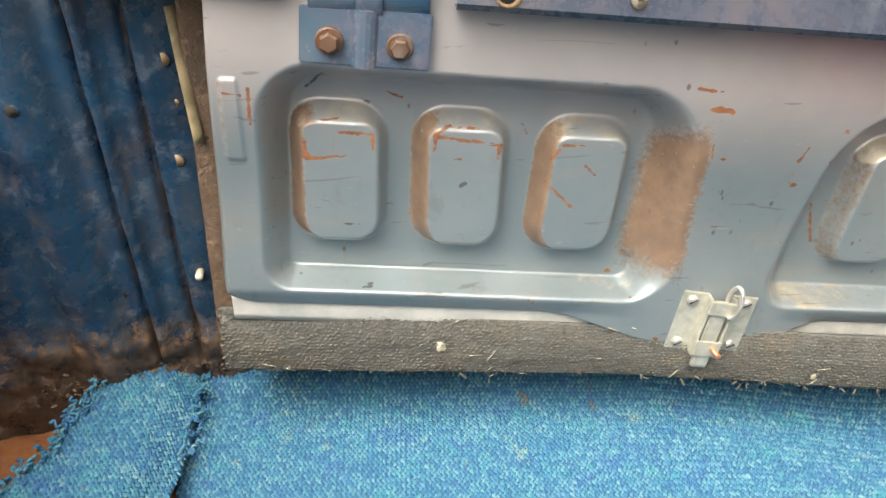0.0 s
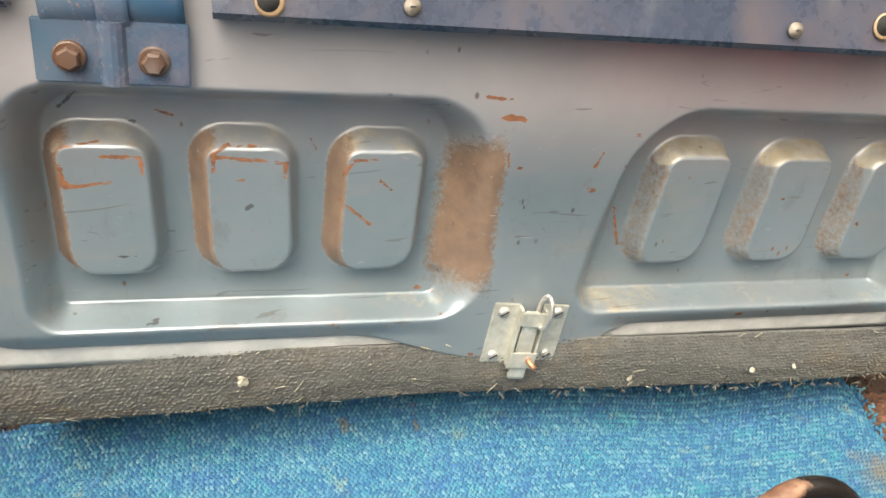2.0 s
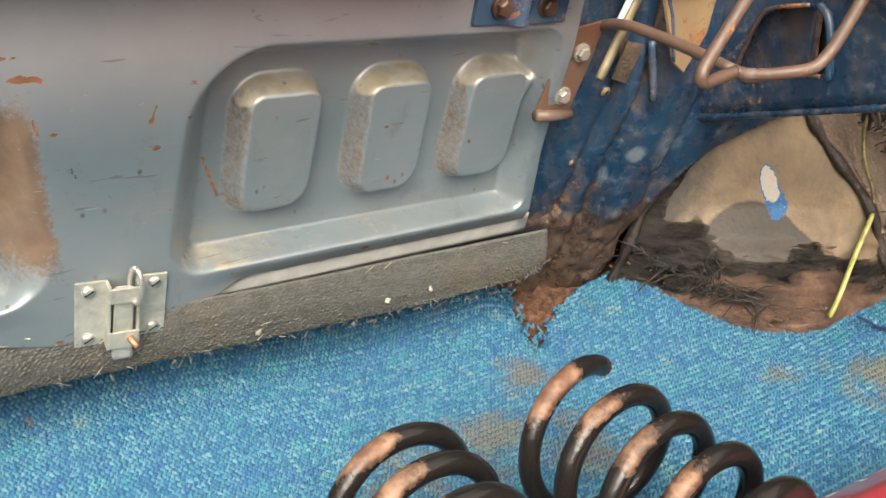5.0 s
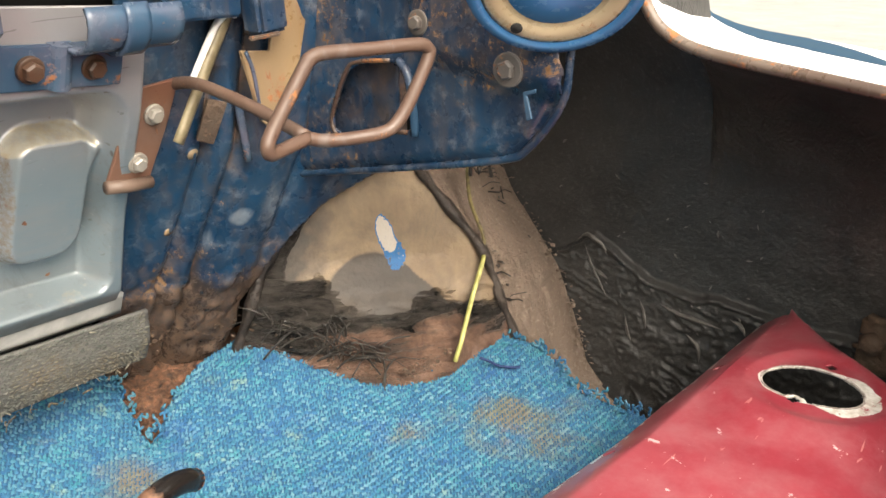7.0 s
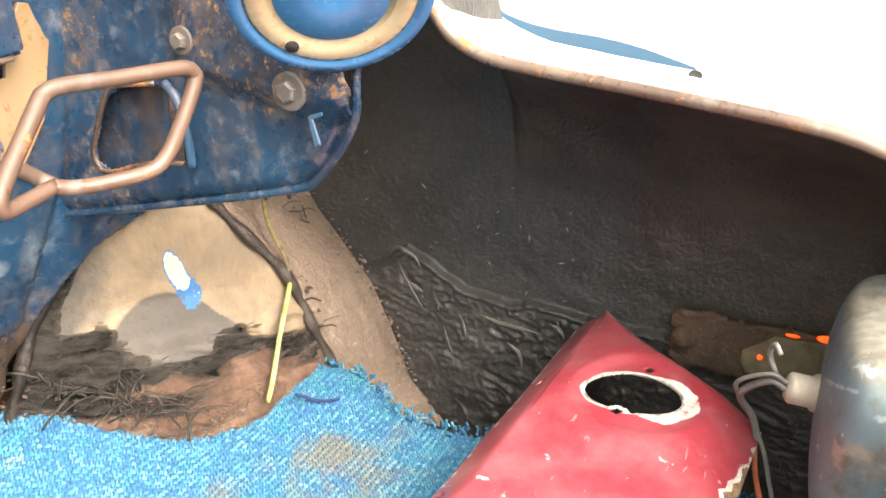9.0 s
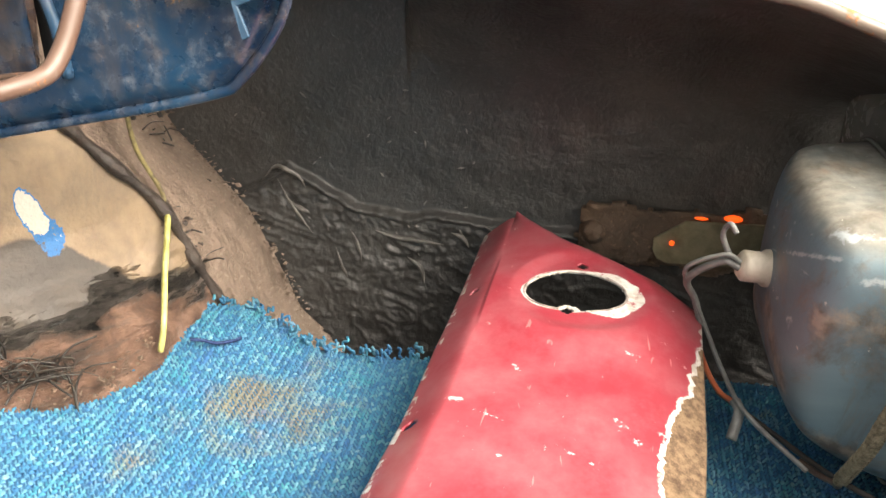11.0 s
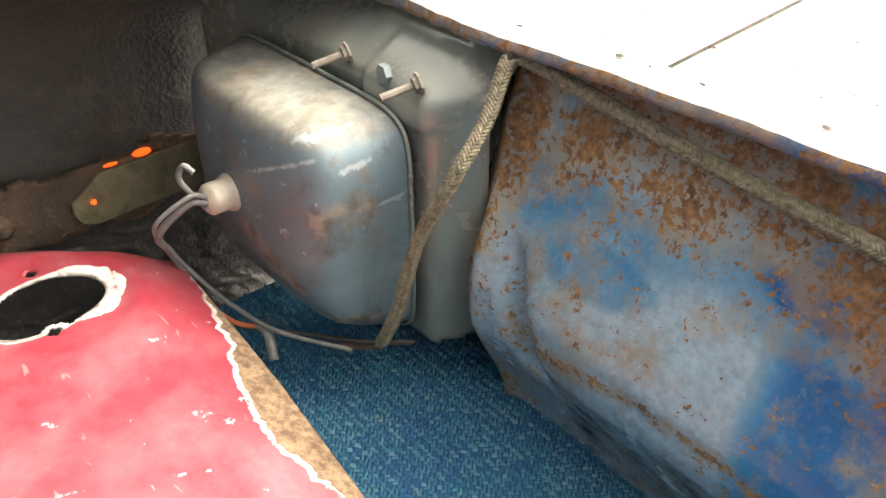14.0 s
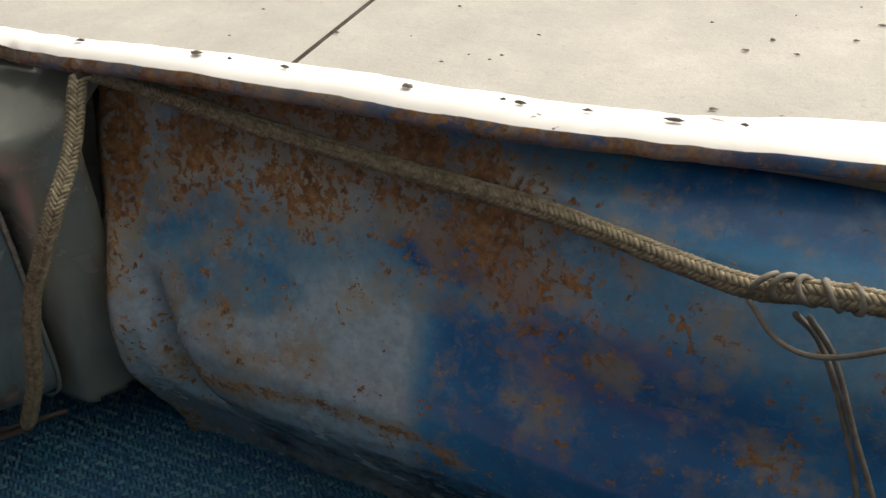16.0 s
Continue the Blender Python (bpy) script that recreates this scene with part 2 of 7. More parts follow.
# ---- materials ----
def panel_paint():
    """Grey-blue paint with brown primer, worn pale crests, and rust where the sheet's attributes say."""
    g = Nodes("grey_blue_paint")
    tone = g.noise(5.0, 5.0, 0.6)
    col = g.ramp(tone, [(0.3, (0.185, 0.232, 0.258)), (0.5, (0.222, 0.266, 0.288)), (0.7, (0.268, 0.302, 0.316))])
    smear = g.noise(16.0, 6.0, 0.7, g.stretch(1.0, 1.0, 3.0), 0.5)
    col = g.mix(g.ramp(smear, [(0.5, 0.0), (0.72, 0.5)]), col, (0.29, 0.28, 0.265))
    grub = g.noise(42.0, 7.0, 0.75, g.stretch(1.0, 1.0, 0.6), 0.4)
    col = g.mix(g.ramp(grub, [(0.56, 0.0), (0.74, 0.5)]), col, (0.15, 0.14, 0.13))
    col = g.mix(g.attr("upper_pale"), col, g.ramp(g.noise(9.0, 5.0, 0.6), [(0.3, (0.345, 0.325, 0.335)), (0.7, (0.43, 0.405, 0.41))]))
    speck = g.noise(260.0, 3.0, 0.7)
    prim = g.math("ADD", g.attr("primer"), g.math("MULTIPLY", g.math("SUBTRACT", speck, 0.5), 1.3))
    prim = g.math("ADD", prim, g.math("MULTIPLY", g.math("SUBTRACT", g.noise(30.0, 4.0), 0.5), 0.6))
    brown = g.ramp(g.noise(70.0, 5.0), [(0.35, (0.120, 0.070, 0.040)), (0.65, (0.185, 0.112, 0.064))])
    pm = g.ramp(prim, [(0.30, 0.0), (0.80, 0.92)])
    col = g.mix(pm, col, brown)
    worn = g.math("ADD", g.attr("worn"), g.math("MULTIPLY", g.math("SUBTRACT", g.noise(55.0, 6.0, 0.7), 0.5), 1.4))
    wm = g.ramp(worn, [(0.50, 0.0), (0.85, 0.85)])
    col = g.mix(wm, col, g.ramp(g.noise(90.0, 4.0), [(0.4, (0.42, 0.35, 0.23)), (0.6, (0.47, 0.44, 0.36))]))
    rusty = g.math("ADD", g.attr("rust"), g.math("MULTIPLY", g.math("SUBTRACT", g.noise(110.0, 5.0, 0.7, g.stretch(0.55, 1.0, 1.3, 0.2), 0.6), 0.5), 1.7))
    rm = g.ramp(rusty, [(0.60, 0.0), (0.68, 1.0)])
    col = g.mix(rm, col, g.ramp(g.noise(150.0, 4.0), [(0.35, (0.11, 0.045, 0.02)), (0.65, (0.26, 0.105, 0.042))]))
    scr = g.noise(70.0, 2.0, 0.5, g.stretch(0.25, 1.0, 2.2, 0.4), 1.2)
    sm = g.ramp(scr, [(0.69, 0.0), (0.72, 0.45)])
    col = g.mix(sm, col, (0.10, 0.085, 0.075))
    where = g.ramp(g.noise(17.0, 4.0, 0.6), [(0.50, 0.0), (0.60, 1.0)])
    nick = g.math("MULTIPLY", g.ramp(g.cells(75.0, g.stretch(1.0, 1.0, 0.6))[0], [(0.07, 1.0), (0.13, 0.0)]), where)
    col = g.mix(g.math("MULTIPLY", nick, 0.8), col, g.ramp(g.noise(11.0, 2.0), [(0.45, (0.07, 0.065, 0.06)), (0.55, (0.24, 0.105, 0.045))]))
    pale_nick = g.ramp(g.noise(190.0, 3.0, 0.6, g.stretch(0.4, 1.0, 1.6, 0.7), 0.5), [(0.70, 0.0), (0.74, 0.5)])
    col = g.mix(pale_nick, col, (0.42, 0.42, 0.40))
    cut = g.ramp(g.math("ADD", g.attr("scuff"), g.math("MULTIPLY", g.math("SUBTRACT", g.noise(160.0, 3.0, 0.6), 0.5), 1.4)), [(0.62, 0.0), (0.72, 0.75)])
    col = g.mix(cut, col, (0.045, 0.042, 0.04))
    r = g.math("ADD", g.math("MULTIPLY", g.noise(35.0, 5.0), 0.28), g.math("ADD", 0.10, g.math("MULTIPLY", g.math("MAXIMUM", pm, rm), 0.4)), clamp=True)
    h = g.math("ADD", g.math("MULTIPLY", g.noise(300.0, 3.0), 0.2), g.math("ADD", g.noise(30.0, 2.0), g.math("MULTIPLY", rm, -0.6)))
    sheen = g.math("MULTIPLY", g.math("SUBTRACT", 1.0, g.math("MAXIMUM", pm, rm), clamp=True), 0.45)
    return g.done(col, g.math("ADD", r, 0.14), sheen, g.bump(h, 0.16, 0.0015), coat=0.45)


def pile(name, stops, stain=(0.17, 0.135, 0.075), stain_level=0.64, tints=False):
    g = Nodes(name)
    rnd = g.math("ADD", g.math("MULTIPLY", g.island(), 0.42), g.math("ADD", 0.11, g.math("MULTIPLY", g.noise(70.0, 4.0, 0.65, g.stretch(0.5, 1.0, 1.0, 0.5)), 0.45)))
    col = g.ramp(rnd, stops)
    broad = g.noise(7.0, 4.0, 0.6, warp=0.5)
    col = g.mix(g.ramp(broad, [(0.35, 0.0), (0.65, 0.25)]), col, g.ramp(rnd, [(0.0, stops[1][1]), (1.0, stops[2][1])]))
    if tints:
        col = g.mix(g.ramp(g.noise(42.0, 4.0, 0.65, warp=0.4), [(0.54, 0.0), (0.68, 0.5)]), col, g.mix(0.6, col, (0.05, 0.30, 0.27)))
        col = g.mix(g.ramp(g.noise(30.0, 4.0, 0.65, g.stretch(1.0, 1.0, 1.0, 1.0), 0.4), [(0.52, 0.0), (0.66, 0.6)]), col, g.mix(0.5, col, (0.05, 0.09, 0.30)))
        col = g.mix(g.ramp(g.noise(38.0, 3.0, 0.6), [(0.64, 0.0), (0.72, 0.35)]), col, (0.30, 0.36, 0.20))
    dirt = g.math("ADD", g.noise(11.0, 6.0, 0.7, warp=0.4), g.math("MULTIPLY", g.attr("stain"), 0.30))
    col = g.mix(g.ramp(dirt, [(stain_level, 0.0), (stain_level + 0.14, 0.75)]), col, stain)
    return g.done(col, 0.95, 0.0, g.bump(g.noise(900.0, 2.0), 0.4, 0.0006), spec=0.15)


def weathered(name, base, stain, rust_shift=0.0, rough=0.35, streak=0.5, soot_shade=False, drip=6.0, pale=0.0, haze=0.8, spot=150.0, tan=0.0, toned=False):
    """Body paint gone dull: bleached and deep areas, tan stains, streaks, fine rust speckle and pits led by the rust attribute."""
    g = Nodes(name)
    broad = g.noise(6.0, 4.0, 0.6, warp=0.6)
    if toned:
        broad = g.math("ADD", g.math("ADD", g.math("MULTIPLY", broad, 0.6), 0.235), g.math("MULTIPLY", g.attr("tone"), 0.7))
    col = g.ramp(broad, [(0.30, base[0]), (0.43, base[1]), (0.55, base[2]), (0.68, base[3])])
    drips = g.noise(1.0, 5.0, 0.65, g.stretch(70.0, 70.0, drip))
    col = g.mix(g.ramp(drips, [(0.50, 0.0), (0.72, streak)]), col, stain)
    grain = g.noise(210.0, 4.0, 0.7)
    col = g.mix(g.ramp(grain, [(0.40, 0.0), (0.70, 0.30)]), col, (0.06, 0.06, 0.065))
    if pale:
        col = g.mix(g.ramp(g.noise(75.0, 8.0, 0.78, warp=0.3), [(0.53, 0.0), (0.66, pale)]), col, (0.44, 0.48, 0.52))
        col = g.mix(g.ramp(g.noise(28.0, 7.0, 0.75, warp=0.6), [(0.55, 0.0), (0.65, pale * 0.5)]), col, base[0])
    mask = g.math("ADD", g.attr("rust"), g.math("MULTIPLY", g.math("SUBTRACT", g.noise(13.0, 5.0, 0.65, warp=0.5), 0.5), 1.3))
    halo = g.math("ADD", g.noise(42.0, 6.0, 0.7), g.math("MULTIPLY", mask, 0.30))
    earth = [(0.35, (0.25, 0.175, 0.085)), (0.65, (0.38, 0.30, 0.17))] if toned else [(0.35, (0.22, 0.145, 0.09)), (0.65, (0.37, 0.27, 0.17))]
    col = g.mix(g.ramp(halo, [(0.57 - rust_shift - tan, 0.0), (0.74 - rust_shift - tan, haze)]), col, g.ramp(g.noise(35.0, 4.0), earth))
    speck = g.math("ADD", g.noise(spot, 9.0, 0.8), g.math("MULTIPLY", mask, 0.24))
    if toned:
        speck = g.math("ADD", g.math("ADD", g.math("MULTIPLY", g.noise(110.0, 4.0, 0.6), 0.42), g.math("MULTIPLY", g.noise(300.0, 4.0, 0.65), 0.58)), g.math("MULTIPLY", mask, 0.17))
    sm = g.ramp(speck, [(0.655 - rust_shift + tan, 0.0), ((0.680 if toned else 0.69) - rust_shift + tan, 1.0)])
    col = g.mix(sm, col, g.ramp(g.noise(190.0, 4.0, 0.7), [(0.3, (0.080, 0.040, 0.019)), (0.5, (0.215, 0.112, 0.044)), (0.7, (0.37, 0.21, 0.085))]))
    if soot_shade:
        rub = g.math("ADD", g.attr("scuff"), g.math("MULTIPLY", g.math("SUBTRACT", g.noise(60.0, 6.0, 0.7, g.stretch(1.0, 1.0, 0.45), 0.5), 0.5), 1.2))
        col = g.mix(g.ramp(rub, [(0.34, 0.0), (0.85, 0.65)]), col, (0.20, 0.23, 0.26))
        # dark grime on pillars and gusset; on the rear panel also painted shade
        dark = g.math("ADD", g.attr("soot_shade"), g.math("MULTIPLY", g.math("SUBTRACT", g.noise(38.0, 7.0, 0.75, warp=0.4), 0.5), 1.1))
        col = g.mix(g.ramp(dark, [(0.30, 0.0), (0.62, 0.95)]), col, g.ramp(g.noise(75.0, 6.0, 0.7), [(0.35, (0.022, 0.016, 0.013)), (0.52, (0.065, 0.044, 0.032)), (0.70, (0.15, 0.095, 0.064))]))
    r = g.math("ADD", g.math("MULTIPLY", sm, 0.35), g.math("ADD", g.math("MULTIPLY", g.noise(45.0, 5.0), 0.45), rough - 0.2), clamp=True)
    hgt = g.math("ADD", g.math("MULTIPLY", sm, 0.7), g.math("ADD", g.math("MULTIPLY", grain, 0.3), g.math("MULTIPLY", g.noise(22.0, 2.0), 0.8)))
    return g.done(col, r, 0.0, g.bump(hgt, 0.35, 0.0014))


def lip_paint():
    """White body paint with fine dirt and chips down to brown and blue."""
    g = Nodes("white_lip_paint")
    col = g.ramp(g.noise(10.0, 5.0, 0.6), [(0.3, (0.68, 0.68, 0.66)), (0.7, (0.80, 0.80, 0.78))])
    col = g.mix(g.ramp(g.noise(1.0, 5.0, 0.7, g.stretch(30.0, 120.0, 120.0)), [(0.58, 0.0), (0.74, 0.45)]), col, (0.42, 0.38, 0.33))
    chip = g.noise(62.0, 7.0, 0.7, g.stretch(0.6, 1.0, 1.0), 0.3)
    cm = g.ramp(chip, [(0.65, 0.0), (0.665, 1.0)])
    col = g.mix(cm, col, g.ramp(g.noise(90.0), [(0.45, (0.05, 0.035, 0.03)), (0.6, (0.16, 0.09, 0.06))]))
    return g.done(col, 0.32, 0.0, g.bump(g.math("MULTIPLY", cm, -1.0), 0.3, 0.001))


M_PANEL = panel_paint()
M_BLUE = weathered("blue_body_paint", [(0.003, 0.013, 0.036), (0.004, 0.024, 0.060), (0.008, 0.040, 0.088), (0.034, 0.056, 0.088)], (0.085, 0.064, 0.052), 0.0, 0.26, 0.5, True, haze=0.22, pale=0.15)
M_SHELF = painted("purple_blue_paint", [(0.024, 0.033, 0.058), (0.032, 0.041, 0.068), (0.046, 0.050, 0.076)], 0.30, 30.0, 0.34, (0.12, 0.085, 0.075), 0.4)
M_REAR = weathered("rusted_blue_paint", [(0.008, 0.100, 0.300), (0.036, 0.195, 0.405), (0.135, 0.285, 0.425), (0.295, 0.40, 0.485)], (0.24, 0.24, 0.23), 0.085, 0.20, 0.15, True, pale=0.15, haze=0.62, spot=90.0, tan=0.007, toned=True)
M_LIP = lip_paint()
M_LIPIN = weathered("rusted_lip_paint", [(0.012, 0.06, 0.17), (0.03, 0.11, 0.24), (0.10, 0.13, 0.18), (0.22, 0.2, 0.2)], (0.16, 0.09, 0.06), 0.14, 0.3, 0.6)
M_BRACKET = painted("rusty_bracket", [(0.085, 0.036, 0.024), (0.115, 0.050, 0.032), (0.15, 0.075, 0.048)], 0.38, 40.0, 0.5)
M_ROD = painted("rusty_rod", [(0.065, 0.037, 0.026), (0.10, 0.060, 0.043), (0.145, 0.097, 0.072)], 0.38, 60.0, 0.55, dents=0.1)
M_GALV = plain("galvanised_steel", (0.42, 0.42, 0.36), (0.60, 0.60, 0.53), 0.42, 0.55, 90.0)
M_BOLT = painted("rusty_bolt", [(0.030, 0.016, 0.010), (0.055, 0.026, 0.014), (0.095, 0.048, 0.027)], 0.33, 160.0, 0.55)
M_WASHER = painted("weathered_washer", [(0.050, 0.050, 0.055), (0.075, 0.070, 0.068), (0.11, 0.095, 0.082)], 0.42, 90.0, 0.5)
M_STEEL = plain("dull_steel", (0.45, 0.43, 0.40), (0.62, 0.60, 0.56), 0.38, 0.7, 120.0)
M_GALVDULL = painted("weathered_zinc", [(0.16, 0.15, 0.13), (0.25, 0.235, 0.20), (0.36, 0.34, 0.30)], 0.38, 150.0, 0.45, metal=0.3)
M_SCREW = plain("tarnished_screw", (0.10, 0.08, 0.06), (0.24, 0.215, 0.18), 0.6, 0.1, 160.0)
M_CREAM = painted("cream_paint", [(0.15, 0.085, 0.04), (0.26, 0.18, 0.095), (0.36, 0.28, 0.17)], 0.44, 28.0, 0.4, (0.2, 0.14, 0.09), 0.5)
M_YELLOW = plain("yellowed_seal", (0.125, 0.10, 0.055), (0.27, 0.225, 0.135), 0.5, 0.0, 60.0)
M_GREYMAT = plain("grey_underlay", (0.085, 0.083, 0.08), (0.12, 0.118, 0.11), 0.95, 0.0, 90.0, 0.6, 0.002)
M_RUSTFLOOR = painted("rusted_floor", [(0.13, 0.06, 0.035), (0.2, 0.09, 0.05), (0.26, 0.13, 0.08)], 0.55, 12.0, 0.55, (0.06, 0.045, 0.035), 0.8)
M_HINGE = painted("hinge_paint", [(0.016, 0.044, 0.085), (0.030, 0.066, 0.115), (0.085, 0.125, 0.165)], 0.38, 45.0, 0.22, (0.14, 0.1, 0.12), 0.5)
M_BLUEDISH = painted("hinge_dish_paint", [(0.025, 0.095, 0.22), (0.04, 0.13, 0.28), (0.09, 0.18, 0.30)], 0.32, 30.0, 0.28)
M_CREAMRING = painted("cream_ring", [(0.22, 0.155, 0.085), (0.36, 0.29, 0.19), (0.46, 0.39, 0.28)], 0.40, 50.0, 0.4)
M_RIM = painted("worn_rim", [(0.045, 0.028, 0.022), (0.09, 0.06, 0.045), (0.20, 0.165, 0.135)], 0.45, 60.0, 0.4)
M_LAMPDULL = painted("dull_flange_paint", [(0.17, 0.19, 0.168), (0.235, 0.255, 0.228), (0.33, 0.342, 0.302)], 0.30, 60.0, 0.22, (0.14, 0.11, 0.08), 0.5, metal=0.2)


def tar(name, c1, c2, lumps=0.5, rough=0.42, scale=22.0, coat=0.0, relief=0.75):
    g = Nodes(name)
    col = g.ramp(g.noise(9.0, 6.0, 0.65, warp=0.4), [(0.35, c1), (0.68, c2)])
    brown_tint = g.math("ADD", g.attr("dust"), g.math("MULTIPLY", g.math("SUBTRACT", g.noise(16.0, 6.0, 0.7, warp=0.5), 0.5), 0.9))
    col = g.mix(g.ramp(brown_tint, [(0.25, 0.0), (0.80, 0.75)]), col, (0.105, 0.088, 0.072))
    dust = g.ramp(g.noise(45.0, 6.0, 0.75), [(0.55, 0.0), (0.75, 0.3)])
    col = g.mix(dust, col, tuple(1.3 * q for q in c2))
    col = g.mix(g.ramp(g.noise(230.0, 3.0, 0.6), [(0.56, 0.0), (0.70, 0.35)]), col, tuple(min(2.0 * q, 0.4) for q in c2))
    h = g.math("ADD", g.math("MULTIPLY", g.noise(scale, 6.0, 0.7, warp=1.2), lumps), g.math("MULTIPLY", g.noise(240.0, 3.0, 0.6), 0.55))
    return g.done(col, g.math("ADD", g.math("MULTIPLY", g.noise(30.0), 0.4), rough - 0.2, clamp=True), 0.0, g.bump(h, relief, 0.005), coat=coat)


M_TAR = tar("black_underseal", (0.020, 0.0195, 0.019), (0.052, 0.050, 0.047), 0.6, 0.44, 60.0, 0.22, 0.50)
M_BROWNTAR = tar("brown_underseal", (0.115, 0.083, 0.064), (0.23, 0.172, 0.130), 0.8, 0.7, 55.0)

M_SEAM = tar("dark_seam_sealer", (0.018, 0.014, 0.012), (0.065, 0.050, 0.040), 0.8, 0.5, 60.0)
M_MOUNT = tar("rusty_mount", (0.05, 0.035, 0.025), (0.15, 0.095, 0.06), 0.9, 0.7, 70.0)


def arch_paint():
    g = Nodes("wheelhouse_paint")
    col = g.ramp(g.noise(8.0, 5.0, 0.6, warp=0.5), [(0.3, (0.125, 0.088, 0.055)), (0.5, (0.205, 0.148, 0.092)), (0.7, (0.285, 0.213, 0.138))])
    grey = g.math("ADD", g.attr("grey"), g.math("MULTIPLY", g.math("SUBTRACT", g.noise(25.0, 5.0), 0.5), 1.0))
    col = g.mix(g.ramp(g.noise(1.0, 5.0, 0.65, g.stretch(60.0, 60.0, 8.0)), [(0.48, 0.0), (0.72, 0.6)]), col, (0.16, 0.11, 0.07))
    col = g.mix(g.ramp(grey, [(0.30, 0.0), (0.62, 0.92)]), col, (0.040, 0.036, 0.033))
    col = g.mix(g.ramp(g.noise(13.0, 7.0, 0.72, warp=0.6), [(0.44, 0.0), (0.66, 0.7)]), col, (0.095, 0.076, 0.058))
    tarred = g.math("ADD", g.attr("tar"), g.math("MULTIPLY", g.math("SUBTRACT", g.noise(26.0, 7.0, 0.72, g.stretch(0.45, 0.45, 2.6), 0.6), 0.5), 0.9))
    tm = g.ramp(tarred, [(0.45, 0.0), (0.6, 1.0)])
    deep = g.ramp(tarred, [(0.84, 0.0), (1.08, 1.0)])
    black = g.ramp(g.noise(60.0, 6.0, 0.7, g.stretch(0.5, 0.5, 2.0)), [(0.36, (0.011, 0.010, 0.009)), (0.62, (0.075, 0.066, 0.058))])
    muddy = g.ramp(g.noise(24.0, 7.0, 0.72, warp=0.6), [(0.34, (0.07, 0.046, 0.036)), (0.5, (0.20, 0.115, 0.078)), (0.66, (0.34, 0.21, 0.15))])
    col = g.mix(tm, col, g.mix(deep, black, muddy))
    pw = g.math("ADD", g.attr("patch"), g.math("MULTIPLY", g.math("SUBTRACT", g.noise(95.0, 7.0, 0.8), 0.5), 1.7))
    col = g.mix(g.ramp(pw, [(0.38, 0.0), (0.43, 1.0)]), col, (0.02, 0.11, 0.27))
    col = g.mix(g.ramp(pw, [(0.72, 0.0), (0.78, 1.0)]), col, (0.40, 0.36, 0.31))
    h = g.math("ADD", g.math("MULTIPLY", g.math("MULTIPLY", tm, g.noise(42.0, 8.0, 0.75, g.stretch(0.5, 0.5, 2.4), 1.4)), 2.0), g.math("MULTIPLY", g.noise(180.0), 0.12))
    return g.done(col, g.math("ADD", 0.52, g.math("SUBTRACT", g.math("MULTIPLY", g.noise(26.0), 0.3), g.math("MULTIPLY", g.math("SUBTRACT", tm, deep), 0.46))), 0.0, g.bump(h, 0.85, 0.012))


M_ARCH = arch_paint()


def white_skin():
    g = Nodes("white_over_blue_paint")
    col = g.ramp(g.noise(12.0), [(0.3, (0.72, 0.72, 0.70)), (0.7, (0.82, 0.82, 0.80))])
    p = g.math("ADD", g.attr("bare"), g.math("MULTIPLY", g.math("SUBTRACT", g.noise(45.0, 6.0, 0.7, warp=0.6), 0.5), 0.9))
    col = g.mix(g.ramp(p, [(0.48, 0.0), (0.53, 1.0)]), col, (0.006, 0.042, 0.085))
    return g.done(col, 0.55, 0.0, g.bump(g.noise(60.0), 0.1, 0.001), spec=0.12)


M_WHITE = white_skin()


def red_paint():
    g = Nodes("faded_red_paint")
    col = g.ramp(g.noise(9.0, 5.0, 0.6, warp=0.3), [(0.3, (0.235, 0.016, 0.029)), (0.55, (0.295, 0.033, 0.050)), (0.75, (0.36, 0.085, 0.102))])
    chips = g.noise(85.0, 6.0, 0.75)
    col = g.mix(g.ramp(g.noise(20.0, 5.0, 0.7), [(0.44, 0.0), (0.70, 0.6)]), col, (0.36, 0.14, 0.155))
    col = g.mix(g.ramp(g.math("ADD", g.attr("chip"), g.math("MULTIPLY", g.math("SUBTRACT", g.noise(130.0, 4.0, 0.7), 0.5), 2.0)), [(0.58, 0.0), (0.66, 0.85)]), col, (0.66, 0.52, 0.52))
    col = g.mix(g.ramp(chips, [(0.66, 0.0), (0.69, 0.8)]), col, (0.66, 0.50, 0.48))
    scr = g.noise(60.0, 2.0, 0.5, g.stretch(0.5, 2.4, 1.0, 0.5), 1.0)
    col = g.mix(g.ramp(scr, [(0.70, 0.0), (0.73, 0.5)]), col, (0.62, 0.30, 0.28))
    bare = g.math("ADD", g.attr("bare"), g.math("MULTIPLY", g.math("SUBTRACT", g.noise(48.0, 7.0, 0.75), 0.5), 0.85))
    col = g.mix(g.ramp(bare, [(0.44, 0.0), (0.48, 1.0)]), col, g.ramp(g.noise(180.0, 4.0), [(0.35, (0.48, 0.44, 0.38)), (0.6, (0.72, 0.70, 0.66))]))
    fm = g.ramp(bare, [(0.70, 0.0), (0.74, 1.0)])
    col = g.mix(fm, col, g.ramp(g.noise(150.0, 6.0, 0.75), [(0.38, (0.09, 0.055, 0.032)), (0.62, (0.27, 0.18, 0.105))]))
    return g.done(col, g.math("ADD", g.math("ADD", 0.36, g.math("MULTIPLY", fm, 0.5)), g.math("MULTIPLY", g.noise(22.0, 5.0), 0.25), clamp=True), 0.0, g.bump(g.math("ADD", g.noise(14.0, 2.0), g.math("MULTIPLY", g.noise(220.0), 0.12)), 0.12, 0.003), coat=0.75)


M_RED = red_paint()


